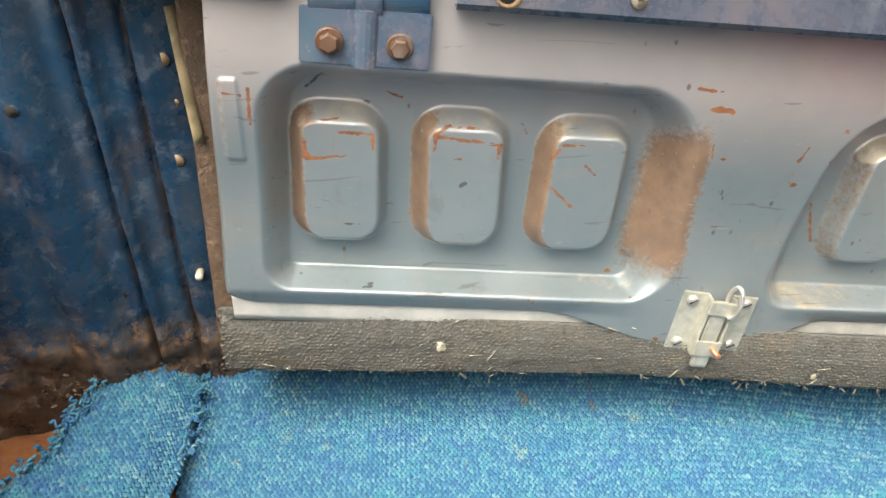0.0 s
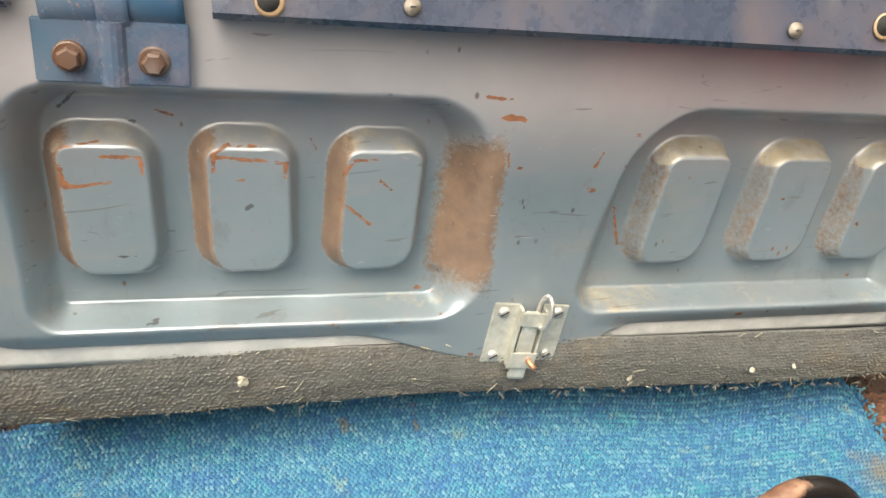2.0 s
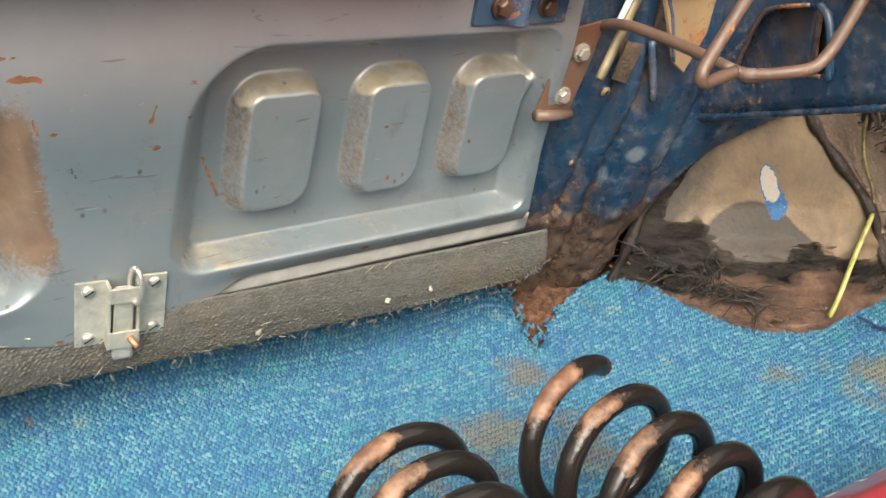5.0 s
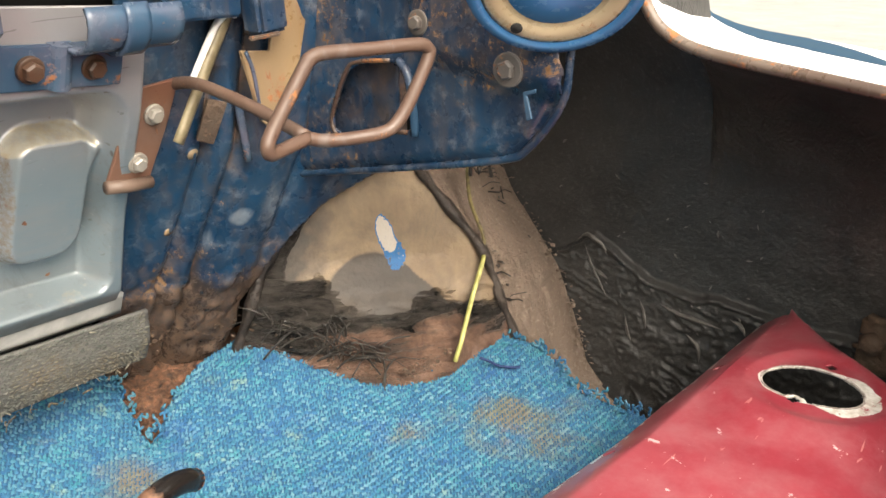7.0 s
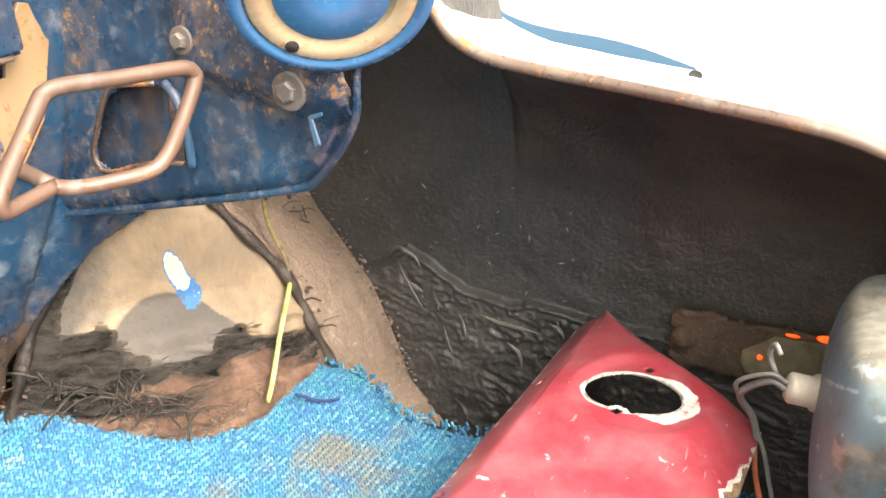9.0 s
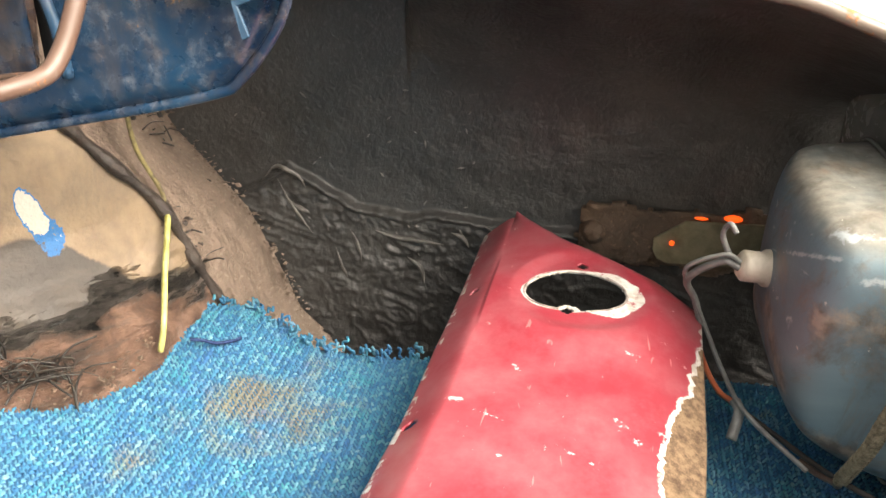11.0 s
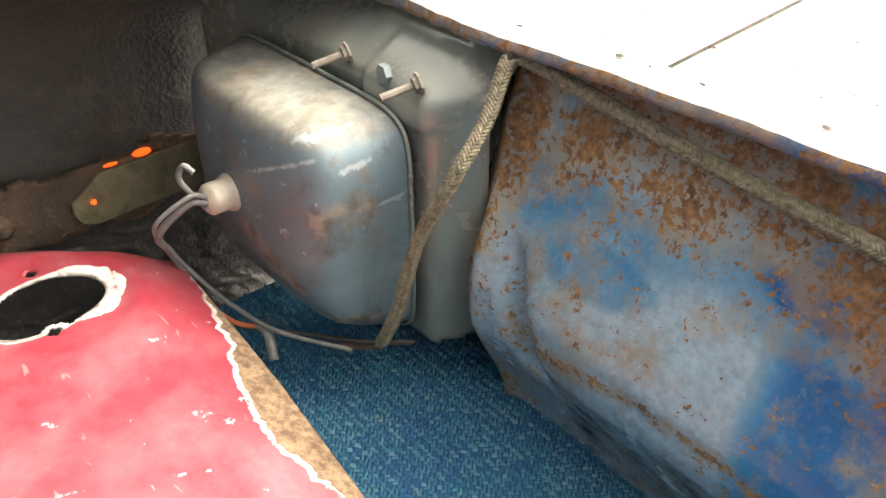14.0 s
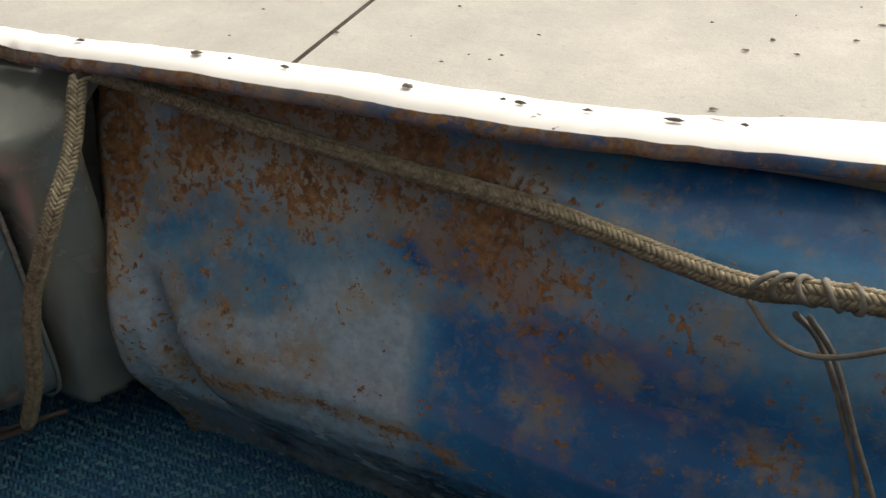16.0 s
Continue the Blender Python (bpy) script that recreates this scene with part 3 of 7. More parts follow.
def lamp_steel():
    """Dull plated steel: blue-grey, hazed, dusty on top, scratched and stained."""
    g = Nodes("lamp_housing_steel")
    col = g.ramp(g.noise(7.0, 5.0, 0.6, warp=0.6), [(0.3, (0.092, 0.135, 0.160)), (0.5, (0.155, 0.218, 0.250)), (0.7, (0.28, 0.335, 0.345))])
    dusty = g.math("ADD", g.attr("dust"), g.math("MULTIPLY", g.math("SUBTRACT", g.noise(22.0, 3.0, 0.55), 0.5), 0.7))
    col = g.mix(g.ramp(dusty, [(0.30, 0.0), (0.85, 0.85)]), col, g.ramp(g.noise(120.0, 5.0), [(0.35, (0.17, 0.15, 0.115)), (0.65, (0.28, 0.255, 0.205))]))
    smut = g.noise(17.0, 7.0, 0.72, warp=0.7)
    col = g.mix(g.ramp(smut, [(0.50, 0.0), (0.64, 0.75)]), col, g.ramp(g.noise(60.0), [(0.4, (0.09, 0.07, 0.05)), (0.6, (0.22, 0.16, 0.11))]))
    scr = g.noise(30.0, 2.0, 0.5, g.stretch(1.0, 0.6, 2.2), 1.5)
    col = g.mix(g.ramp(scr, [(0.67, 0.0), (0.70, 0.35)]), col, (0.5, 0.53, 0.55))
    specks = g.noise(150.0, 3.0, 0.6)
    col = g.mix(g.ramp(specks, [(0.70, 0.0), (0.74, 0.6)]), col, (0.58, 0.55, 0.48))
    col = g.mix(g.ramp(g.math("ADD", g.attr("smudge"), g.math("MULTIPLY", g.math("SUBTRACT", g.noise(70.0, 6.0, 0.75), 0.5), 1.3)), [(0.28, 0.0), (0.62, 0.85)]), col, g.ramp(g.noise(110.0, 4.0), [(0.4, (0.13, 0.10, 0.075)), (0.6, (0.32, 0.27, 0.21))]))
    col = g.mix(g.ramp(g.math("ADD", g.attr("scratch"), g.math("MULTIPLY", g.math("SUBTRACT", g.noise(200.0, 4.0, 0.7), 0.5), 1.6)), [(0.30, 0.0), (0.65, 0.75)]), col, (0.46, 0.50, 0.52))
    r = g.math("ADD", 0.22, g.math("ADD", g.math("MULTIPLY", g.noise(24.0, 6.0, 0.7), 0.45), g.math("MULTIPLY", g.attr("dust"), 0.35)), clamp=True)
    return g.done(col, r, 0.15, g.bump(g.math("ADD", g.noise(15.0, 3.0), g.math("MULTIPLY", g.noise(240.0), 0.2)), 0.28, 0.004))


M_LAMP = lamp_steel()


def spring_paint():
    g = Nodes("black_spring_paint")
    wear = g.math("ADD", g.math("MULTIPLY", g.attr("wear"), 0.5), g.math("MULTIPLY", g.noise(45.0, 6.0, 0.7), 0.8))
    m = g.ramp(wear, [(0.70, 0.0), (0.86, 0.9)])
    col = g.mix(m, (0.013, 0.011, 0.010), g.ramp(g.noise(90.0, 5.0), [(0.35, (0.12, 0.055, 0.03)), (0.65, (0.28, 0.16, 0.10))]))
    return g.done(col, g.math("ADD", 0.2, g.math("MULTIPLY", m, 0.4)), 0.0, g.bump(g.math("ADD", m, g.noise(200.0)), 0.3, 0.0012))


M_SPRING = spring_paint()


def concrete():
    g = Nodes("concrete")
    col = g.ramp(g.noise(3.0, 8.0, 0.7), [(0.3, (0.255, 0.253, 0.240)), (0.5, (0.30, 0.298, 0.280)), (0.7, (0.355, 0.352, 0.33))])
    col = g.mix(g.ramp(g.noise(55.0, 6.0, 0.75), [(0.57, 0.0), (0.70, 0.6)]), col, (0.17, 0.155, 0.135))
    col = g.mix(g.ramp(g.noise(240.0, 4.0, 0.7), [(0.50, 0.0), (0.66, 0.6)]), col, (0.15, 0.142, 0.13))
    return g.done(col, 0.9, 0.0, g.bump(g.noise(70.0, 5.0), 0.3, 0.004))


M_CONCRETE = concrete()
M_JOINT = plain("joint_dirt", (0.05, 0.045, 0.04), (0.10, 0.09, 0.08), 0.95, 0.0, 30.0)
M_RIMWHITE = plain("bare_cut_edge", (0.10, 0.07, 0.06), (0.52, 0.48, 0.44), 0.6, 0.1, 120.0)
M_ROPE = plain("rope_fibre", (0.13, 0.11, 0.075), (0.28, 0.245, 0.17), 0.9, 0.0, 300.0, 0.5, 0.0006, spec=0.2)
M_CORD = plain("grey_cord", (0.10, 0.09, 0.07), (0.18, 0.165, 0.135), 0.8, 0.0, 200.0)
M_WIREGREY = plain("grey_cable", (0.12, 0.12, 0.115), (0.2, 0.2, 0.19), 0.5, 0.0, 100.0)
M_WIREORANGE = plain("orange_cable", (0.42, 0.10, 0.04), (0.5, 0.15, 0.07), 0.5, 0.0, 100.0)
M_WIREYELLOW = plain("yellow_cable", (0.24, 0.23, 0.05), (0.58, 0.56, 0.20), 0.45, 0.0, 70.0)
M_WIREDARK = plain("dark_cable", (0.012, 0.011, 0.010), (0.040, 0.033, 0.026), 0.5, 0.0, 80.0)
M_PLASTIC = plain("aged_white_plastic", (0.38, 0.33, 0.25), (0.55, 0.50, 0.42), 0.5, 0.0, 90.0)
M_CRUMB = plain("pale_crumb", (0.24, 0.22, 0.16), (0.42, 0.39, 0.31), 0.9, 0.0, 200.0)
# near-black colour that stands in for shade in holes, slots and cavities
M_DARK = plain("unlit_black", (0.008, 0.008, 0.008), (0.015, 0.014, 0.013), 0.9, 0.0, 20.0)
M_SCALE = plain("rust_scale", (0.035, 0.02, 0.013), (0.20, 0.095, 0.05), 0.85, 0.0, 130.0, 0.9, 0.004)
lens = Nodes("orange_lens")
M_LENS = lens.done((0.8, 0.15, 0.01), 0.4, emit=(1.0, 0.09, 0.008), glow=0.55)
M_BLUEPILE = pile("blue_carpet_pile", [(0.14, (0.018, 0.075, 0.175)), (0.32, (0.032, 0.115, 0.225)), (0.48, (0.046, 0.155, 0.255)), (0.60, (0.066, 0.195, 0.270)), (0.72, (0.105, 0.235, 0.30)), (0.88, (0.20, 0.33, 0.37))], tints=True)
M_GREYPILE = pile("grey_carpet_pile", [(0.1, (0.056, 0.060, 0.056)), (0.4, (0.075, 0.079, 0.072)), (0.6, (0.097, 0.100, 0.090)), (0.9, (0.138, 0.136, 0.120))], (0.13, 0.105, 0.07), 0.52)
M_BACKING = plain("carpet_backing", (0.016, 0.07, 0.15), (0.026, 0.10, 0.19), 0.95, 0.0, 200.0, 0.5, 0.002)


# ---- seat back panel ----
def back_plane(x, z):
    return 0.600 + 0.041 * x - 0.285 * z


def level(x, w):
    """Height of the panel's own level w at x: the panel sits a little askew in the body."""
    return w - 0.06 * (x - 0.23)


def pocket(x, w, left, right, bottom, top, wl, wr, wb, wt, corner):
    """0 outside, 1 inside a pressing with rounded corners and sloped sides; left and right are (x at bottom, x at top)."""
    f = (w - bottom) / (top - bottom)
    dl = (x - left[0] - (left[1] - left[0]) * f)
    dr = (right[0] + (right[1] - right[0]) * f - x)
    a = min(dl / wl, dr / wr)
    b = min((w - bottom) / wb, (top - w) / wt)
    if a <= 0 or b <= 0:
        return 0.0
    c = corner
    n = c - math.hypot(max(c - a, 0.0), max(c - b, 0.0)) if a < c and b < c else min(a, b)
    return 0.4 * ss(0.0, 1.0, n) + 0.6 * min(max(n, 0.0), 1.0)


def recess(x, w, left, right, bottom, top, wl, wr, wb, wt, rl, rr):
    """0 outside, 1 inside a large pressing whose corners are rounded by rl and rr; left and right are (x at bottom, x at top)."""
    f = (w - bottom) / (top - bottom)
    dl, dr = x - left[0] - (left[1] - left[0]) * f, right[0] + (right[1] - right[0]) * f - x
    a, b = min(dl, dr), min(w - bottom, top - w)
    if a <= 0 or b <= 0:
        return 0.0
    r = rl if dl < dr else rr
    r = r if top - w < w - bottom else max(0.5 * r + 0.002, wl if dl < dr else wr)
    deep, nx = (a, 1.0) if a < b else (b, 0.0)
    if a < r and b < r:
        far = math.hypot(r - a, r - b)
        deep, nx = r - far, ((r - a) / far) ** 2
    wide = nx * (wl if dl < dr else wr) + (1 - nx) * (wb if w - bottom < top - w else wt)
    n = min(max(deep / wide, 0.0), 1.0)
    return 0.45 * ss(0.0, 1.0, n) + 0.55 * n


def pod(x, w, lo, hi):
    """A raised pressing: a leaning rounded oblong with steep right and lower sides."""
    mid, half, r = (lo + hi) / 2 + (hi - lo) * (w - 0.230) / 0.10, (0.0325, 0.0502), 0.023
    p, q = x - mid, w - 0.2303
    dx, dw = abs(p) - half[0] + r, abs(q) - half[1] + r
    if dx > r or dw > r:
        return 0.0
    if dx > 0 and dw > 0:
        far = math.hypot(dx, dw)
        deep, nx = r - far, (dx / far) ** 2
    else:
        deep, nx = r - max(dx, dw), 1.0 if dx > dw else 0.0
    wide = nx * (0.0105 if p < 0 else 0.0060) + (1 - nx) * (0.0042 if q < 0 else 0.0150)
    n = min(max(deep / wide, 0.0), 1.0)
    return 0.5 * n + 0.5 * ss(0.0, 1.0, n)


PODS = [(-0.042, -0.041), (0.0395, 0.0405), (0.1185, 0.1260), (0.340, 0.3545), (0.4305, 0.4415), (0.5155, 0.5290)]


def panel_depth(x, w):
    """How far the sheet lies behind the plane."""
    d = 0.0
    swell = 0.015 * ss(0.19, 0.305, w)
    d += (0.028 + swell) * recess(x, w, (-0.094, -0.086), (0.200, 0.190), 0.146, 0.3035, 0.016, 0.040 - 0.019 * ss(0.15, 0.27, w), 0.013, 0.0085, 0.036, 0.042)
    d += (0.028 + swell) * recess(x, w, (0.263, 0.290), (0.566, 0.564), 0.146, 0.3035, 0.022, 0.014, 0.013, 0.0085, 0.050, 0.022)
    for lo, hi in PODS:
        d -= 0.018 * pod(x, w, lo, hi)
    d -= swell
    d -= 0.0015 * pocket(x, w, (-0.112, -0.112), (-0.097, -0.097), 0.240, 0.292, 0.0012, 0.0012, 0.0012, 0.0012, 2.0)
    tongue = ss(0.10, 0.20, x) * (1 - ss(0.265, 0.33, x))
    d += 0.006 * (1 - tongue) * ss(0.146, 0.131, w)
    return d


def panel_bottom(x):
    corner = min(max((-0.098 - x) / 0.026, 0.0), 1.0)
    return 0.131 - 0.022 * ss(0.10, 0.20, x) * (1 - ss(0.265, 0.325, x)) + 0.018 * (1 - math.sqrt(1 - corner * corner))


RUST_SPOTS = [(0.264, 0.246, 0.006), (0.21, 0.26, 0.003), (0.287, 0.284, 0.005), (0.285, 0.262, 0.004),
              (0.192, 0.115, 0.004), (0.415, 0.139, 0.005), (-0.104, 0.292, 0.004), (0.27, 0.20, 0.003), (0.30, 0.12, 0.004),
              (0.155, 0.163, 0.004), (0.21, 0.18, 0.003), (0.53, 0.163, 0.004), (0.44, 0.14, 0.004), (0.505, 0.215, 0.004), (0.43, 0.235, 0.004)]
# rusty scratches: from (x, w) to (x, w), half width
SCRATCHES = [(-0.060, 0.265, -0.040, 0.269, 0.0012), (-0.039, 0.260, -0.018, 0.260, 0.0016), (-0.018, 0.260, -0.018, 0.250, 0.0015), (-0.062, 0.254, -0.061, 0.242, 0.0026),
             (-0.060, 0.241, -0.035, 0.245, 0.0013), (0.022, 0.252, 0.023, 0.261, 0.0016), (0.023, 0.261, 0.065, 0.258, 0.0020), (0.065, 0.258, 0.064, 0.249, 0.0020),
             (0.022, 0.262, 0.032, 0.269, 0.0012), (0.027, 0.268, 0.053, 0.268, 0.0008), (0.035, 0.246, 0.040, 0.247, 0.0013), (0.107, 0.260, 0.122, 0.261, 0.0013)]
SCRATCHES += [(0.098, 0.234, 0.117, 0.217, 0.0016), (0.100, 0.250, 0.105, 0.258, 0.0012), (0.183, 0.305, 0.199, 0.304, 0.0013), (0.193, 0.293, 0.207, 0.292, 0.0026),
              (0.201, 0.270, 0.202, 0.261, 0.0010), (-0.109, 0.283, -0.096, 0.282, 0.0014), (-0.090, 0.286, -0.091, 0.265, 0.0014), (-0.009, 0.287, 0.001, 0.284, 0.0011),
              (0.081, 0.272, 0.085, 0.265, 0.0011), (0.124, 0.247, 0.131, 0.241, 0.0010), (0.300, 0.225, 0.308, 0.195, 0.0012), (0.262, 0.262, 0.266, 0.272, 0.0011)]
# bare dark scratches
SCUFFS = [(-0.060, 0.287, -0.049, 0.297, 0.0014), (-0.025, 0.281, -0.020, 0.279, 0.0016), (-0.026, 0.149, -0.020, 0.150, 0.0018), (0.067, 0.134, 0.109, 0.131, 0.0008),
          (0.216, 0.239, 0.218, 0.231, 0.0008), (-0.038, 0.196, -0.028, 0.196, 0.0009), (0.150, 0.296, 0.162, 0.299, 0.0007), (0.230, 0.222, 0.236, 0.215, 0.0008), (0.04, 0.228, 0.043, 0.230, 0.0016)]


def stroke(x, w, marks, reach=2.2):
    """How strongly (x, w) lies on any of the marks."""
    best = 0.0
    for x0, w0, x1, w1, r in marks:
        if min(x0, x1) - reach * r < x < max(x0, x1) + reach * r and min(w0, w1) - reach * r < w < max(w0, w1) + reach * r:
            dx, dw = x1 - x0, w1 - w0
            k = min(1.0, max(0.0, ((x - x0) * dx + (w - w0) * dw) / (dx * dx + dw * dw)))
            best = max(best, 0.92 - 0.42 * math.hypot(x - x0 - k * dx, w - w0 - k * dw) / r)
    return max(best, 0.0)


def build_panel():
    xs = span(-0.124, 0.578, 0.0014)
    ws = span(0.0, 1.0, 0.0062)
    verts, primer, worn, rust, scuff, upper_pale = [], [], [], [], [], []
    e = 0.002
    for k in ws:
        for x in xs:
            bot = panel_bottom(x)
            w = bot + (0.355 - bot) * k
            side = max(ss(-0.119, -0.124, x), ss(0.573, 0.578, x))
            px = x if x > -0.09 else -0.09 + (x + 0.09) * (1 - 0.36 * (w - 0.13) / 0.225)
            d = panel_depth(x, w) + 0.014 * side + 0.010 * ss(0.012, 0.0, k)
            z = level(x, w)
            verts.append((px, back_plane(px, z) + d + 0.0005 * fbm(x * 9, z * 9), z))
            sx = (panel_depth(x + e, w) - panel_depth(x - e, w)) / (2 * e)
            sz = (panel_depth(x, w + e) - panel_depth(x, w - e)) / (2 * e)
            left_pods = x < 0.24
            pr = 0.0
            if sx < -0.15 and 0.14 < w < 0.30:
                pr = min(1.0, -sx * 1.0) * (1.15 if left_pods else 0.55)
                if x > 0.5:
                    pr *= 0.2
            if x > 0.13 and x < 0.24:
                f = (w - 0.146) / 0.155
                edge = 0.2045 - 0.004 * f
                inner = np.interp(w, [0.165, 0.18, 0.227, 0.275], [0.159, 0.160, 0.1655, 0.171])
                pr = 1.0 * ss(inner - 0.014, inner + 0.012, x) * ss(edge + 0.005, edge - 0.007, x) * ss(0.146, 0.192, w) * ss(0.292, 0.262, w)
            primer.append(pr)
            worn.append((0.55 if x < 0.24 else 0.85) * ss(0.25, 0.8, sz) * ss(0.25, 0.262, w) * (w < 0.285) + ss(0.3, 0.9, sz) * (w < 0.165) * (0.40 if x > 0.24 else 0.20) + 0.28 * ss(1.5, 0.2, math.hypot((x - 0.305) / 0.030, (w - 0.156) / 0.018)) + 0.36 * ss(1.5, 0.2, math.hypot((x - 0.155) / 0.030, (w - 0.160) / 0.020)))
            r = 0.0
            for cx, cw, cr in RUST_SPOTS:
                q = math.hypot((x - cx), (w - cw) * 1.5) / cr
                if q < 1.6:
                    r = max(r, 0.85 - 0.5 * q)
            rust.append(max(r, stroke(x, w, SCRATCHES)))
            # paler and more neutral towards the panel's top
            upper_pale.append(0.85 * ss(0.235, 0.315, w))
            scuff.append(stroke(x, w, SCUFFS))
    n = len(xs)
    faces = [(j * n + i, j * n + i + 1, (j + 1) * n + i + 1, (j + 1) * n + i) for j in range(len(ws) - 1) for i in range(n - 1)]
    ob = mesh_object("pressed_sheet", verts, faces, M_PANEL, True, {"primer": primer, "worn": worn, "rust": rust, "scuff": scuff, "upper_pale": upper_pale})
    thick(ob, 0.0016, -1.0)
    return ob


seat_back = thing("seat_back_panel", (0.228, 0.565, 0.11), "grey-blue pressed steel seat back panel with scratched rusty recesses", "seat back")
under(build_panel(), seat_back)
strip_v, strip_f = grid(lambda u, v: (u, back_plane(u, level(u, 0.14 - 0.022 * v)) + 0.010 + 0.002 * v, level(u, 0.138 - 0.020 * v)), span(-0.118, 0.580, 0.02), span(0, 1, 0.25))
under(thick(mesh_object("bottom_lip", strip_v, strip_f, plain("pale_lip_paint", (0.36, 0.37, 0.36), (0.50, 0.50, 0.48), 0.45, 0.0, 40.0)), 0.002), seat_back, "pale grey folded bottom lip")


# ---- barrel bolt on the panel ----
def build_latch():
    n = Vector((0.0, -1.0, -0.285)).normalized()
    up = Vector((0.02, -0.285, 1.0)).normalized()
    up = (up - n * up.dot(n)).normalized()
    right = up.cross(n) * -1.0
    if right.x < 0:
        right = -right
    tilt = Matrix.Rotation(radians(-7), 3, n)
    up, right = tilt @ up, tilt @ right
    o = Vector((0.2315, back_plane(0.2315, 0.131) - 0.0015, 0.131))
    base = Matrix((right, up, n)).transposed().to_4x4()
    base = Matrix.Translation(o) @ base
    ob = thing("barrel_bolt", o, "galvanised steel barrel bolt screwed to the panel", "bolt lock")

    def at(x, y, z=0.0):
        return base @ Matrix.Translation((x, y, z))

    plate = joined([box_data((0.020, 0.052, 0.0018), at(-0.0185, 0.0), 0.0006), box_data((0.020, 0.050, 0.0018), at(0.0185, 0.002), 0.0006),
                    box_data((0.0022, 0.052, 0.009), at(-0.0092, 0.0, 0.0045), 0.0008), box_data((0.0022, 0.052, 0.009), at(0.0092, 0.0, 0.0045), 0.0008)])
    under(mesh_object("plate", *plate, M_GALV, False), ob)
    guide = joined([box_data((0.020, 0.012, 0.0016), at(0.0, 0.019, 0.0095), 0.0006), box_data((0.020, 0.014, 0.0016), at(0.0, -0.017, 0.0095), 0.0006)])
    under(mesh_object("guide", *guide, M_GALV, False), ob)
    under(mesh_object("sliding_bolt", *box_data((0.0125, 0.058, 0.005), at(0.0, -0.006, 0.0055), 0.0012), M_GALV, False), ob)
    keeper = box_data((0.013, 0.008, 0.004), at(0.001, -0.034, 0.004), 0.0012)
    under(mesh_object("bolt_tip", *keeper, M_STEEL, False), ob)
    stud = tube_data([base @ Vector((0.004, -0.016, 0.008)), base @ Vector((0.004, -0.016, 0.013)), base @ Vector((0.007, -0.018, 0.018))], 0.0022, 8)
    under(mesh_object("stud", *stud, plain("copper_stud", (0.42, 0.18, 0.09), (0.6, 0.33, 0.2), 0.4, 0.6)), ob, "worn copper-coloured stud")
    ring = [base @ Vector((0.006 + 0.006 * math.sin(a) * 0.4, 0.026 + 0.013 * math.cos(a), 0.010 + 0.006 * math.sin(a))) for a in [2 * math.pi * i / 24 for i in range(25)]]
    under(tube("ring", ring, 0.0017, M_STEEL, 8), ob)
    for x, y in ((-0.0205, 0.019), (0.0205, 0.021), (-0.0205, -0.019), (0.0205, -0.016)):
        s = lathe_data([(0.0042, 0.0), (0.0042, 0.0012), (0.0030, 0.0024), (0.0012, 0.0028)], at(x, y, 0.0009), 14)
        slot = box_data((0.0065, 0.0009, 0.0008), at(x, y, 0.0036) @ Matrix.Rotation(radians(35), 4, "Z"))
        sc = under(mesh_object("screw", *joined([s]), M_STEEL), ob)
        under(mesh_object("slot", *slot, M_DARK, False), sc)
    return ob


build_latch()


# ---- hinges at the top of the panel ----
def build_hinge(x0, x1, zlow, zhigh, bolts, knuckle, label):
    mid = (x0 + x1) / 2
    zmid = (zlow + zhigh) / 2
    y = back_plane(mid, zmid) - 0.0185
    ob = thing("hinge", (mid, y, zlow), label, "hinge", "panel hinges")
    slope = math.atan(0.285)
    m = pose(mid, y, zmid, 0, math.degrees(0.06), 0) @ Matrix.Rotation(slope, 4, "X")
    leaf = joined([box_data((x1 - x0, 0.003, zhigh - zlow), m, 0.0008), lathe_data([(0.0075, -(zhigh - zlow) / 2), (0.0075, (zhigh - zlow) / 2)], m @ Matrix.Translation((0.0, 0.0015, 0)), 16)])
    under(mesh_object("leaf", *leaf, M_HINGE, False), ob)
    k0, k1, kz, ky = knuckle
    for a, b in ((k0, (k0 + k1) / 2 - 0.006), ((k0 + k1) / 2 + 0.006, k1)):
        prof = [(ky + 0.016 * math.cos(w) * 1.1, kz + 0.016 * math.sin(w)) for w in [radians(150 + 20 * i) for i in range(9)]]
        v, f = grid(lambda u, s: (u, prof[int(s)][0], prof[int(s)][1]), span(a, b, 0.004), list(range(9)))
        under(thick(mesh_object("knuckle", v, f, M_HINGE), 0.0025), ob)
    bridge = [(ky + 0.019 * math.cos(w), kz + 0.019 * math.sin(w)) for w in [radians(150 + 20 * i) for i in range(9)]]
    v, f = grid(lambda u, s: ((k0 + k1) / 2 + u, bridge[int(s)][0], bridge[int(s)][1]), span(-0.0075, 0.0075, 0.003), list(range(9)))
    under(thick(mesh_object("bridge", v, f, M_HINGE), 0.0025), ob)
    for bx, bz in bolts:
        by = back_plane(bx, bz) - 0.0205
        under(mesh_object("bolt", *hex_bolt_data((bx, by, bz), (0, -1, -0.285), 0.0120, 0.0070, 0.0080, bx * 90), M_BOLT, False), ob, "rusty brown hex bolt")
    return ob


build_hinge(-0.058, 0.017, 0.319, 0.352, ((-0.041, 0.334), (-0.001, 0.331)), (-0.052, 0.016, 0.364, 0.494), "blue painted hinge with two rusty bolts")
build_hinge(0.475, 0.553, 0.291, 0.318, ((0.495, 0.305), (0.534, 0.302)), (0.515, 0.576, 0.330, 0.500), "blue painted hinge with rusty bolts and saddle")

# ---- shelf edge above the panel ----
def shelf_low(x):
    return 0.3545 - 0.054 * x


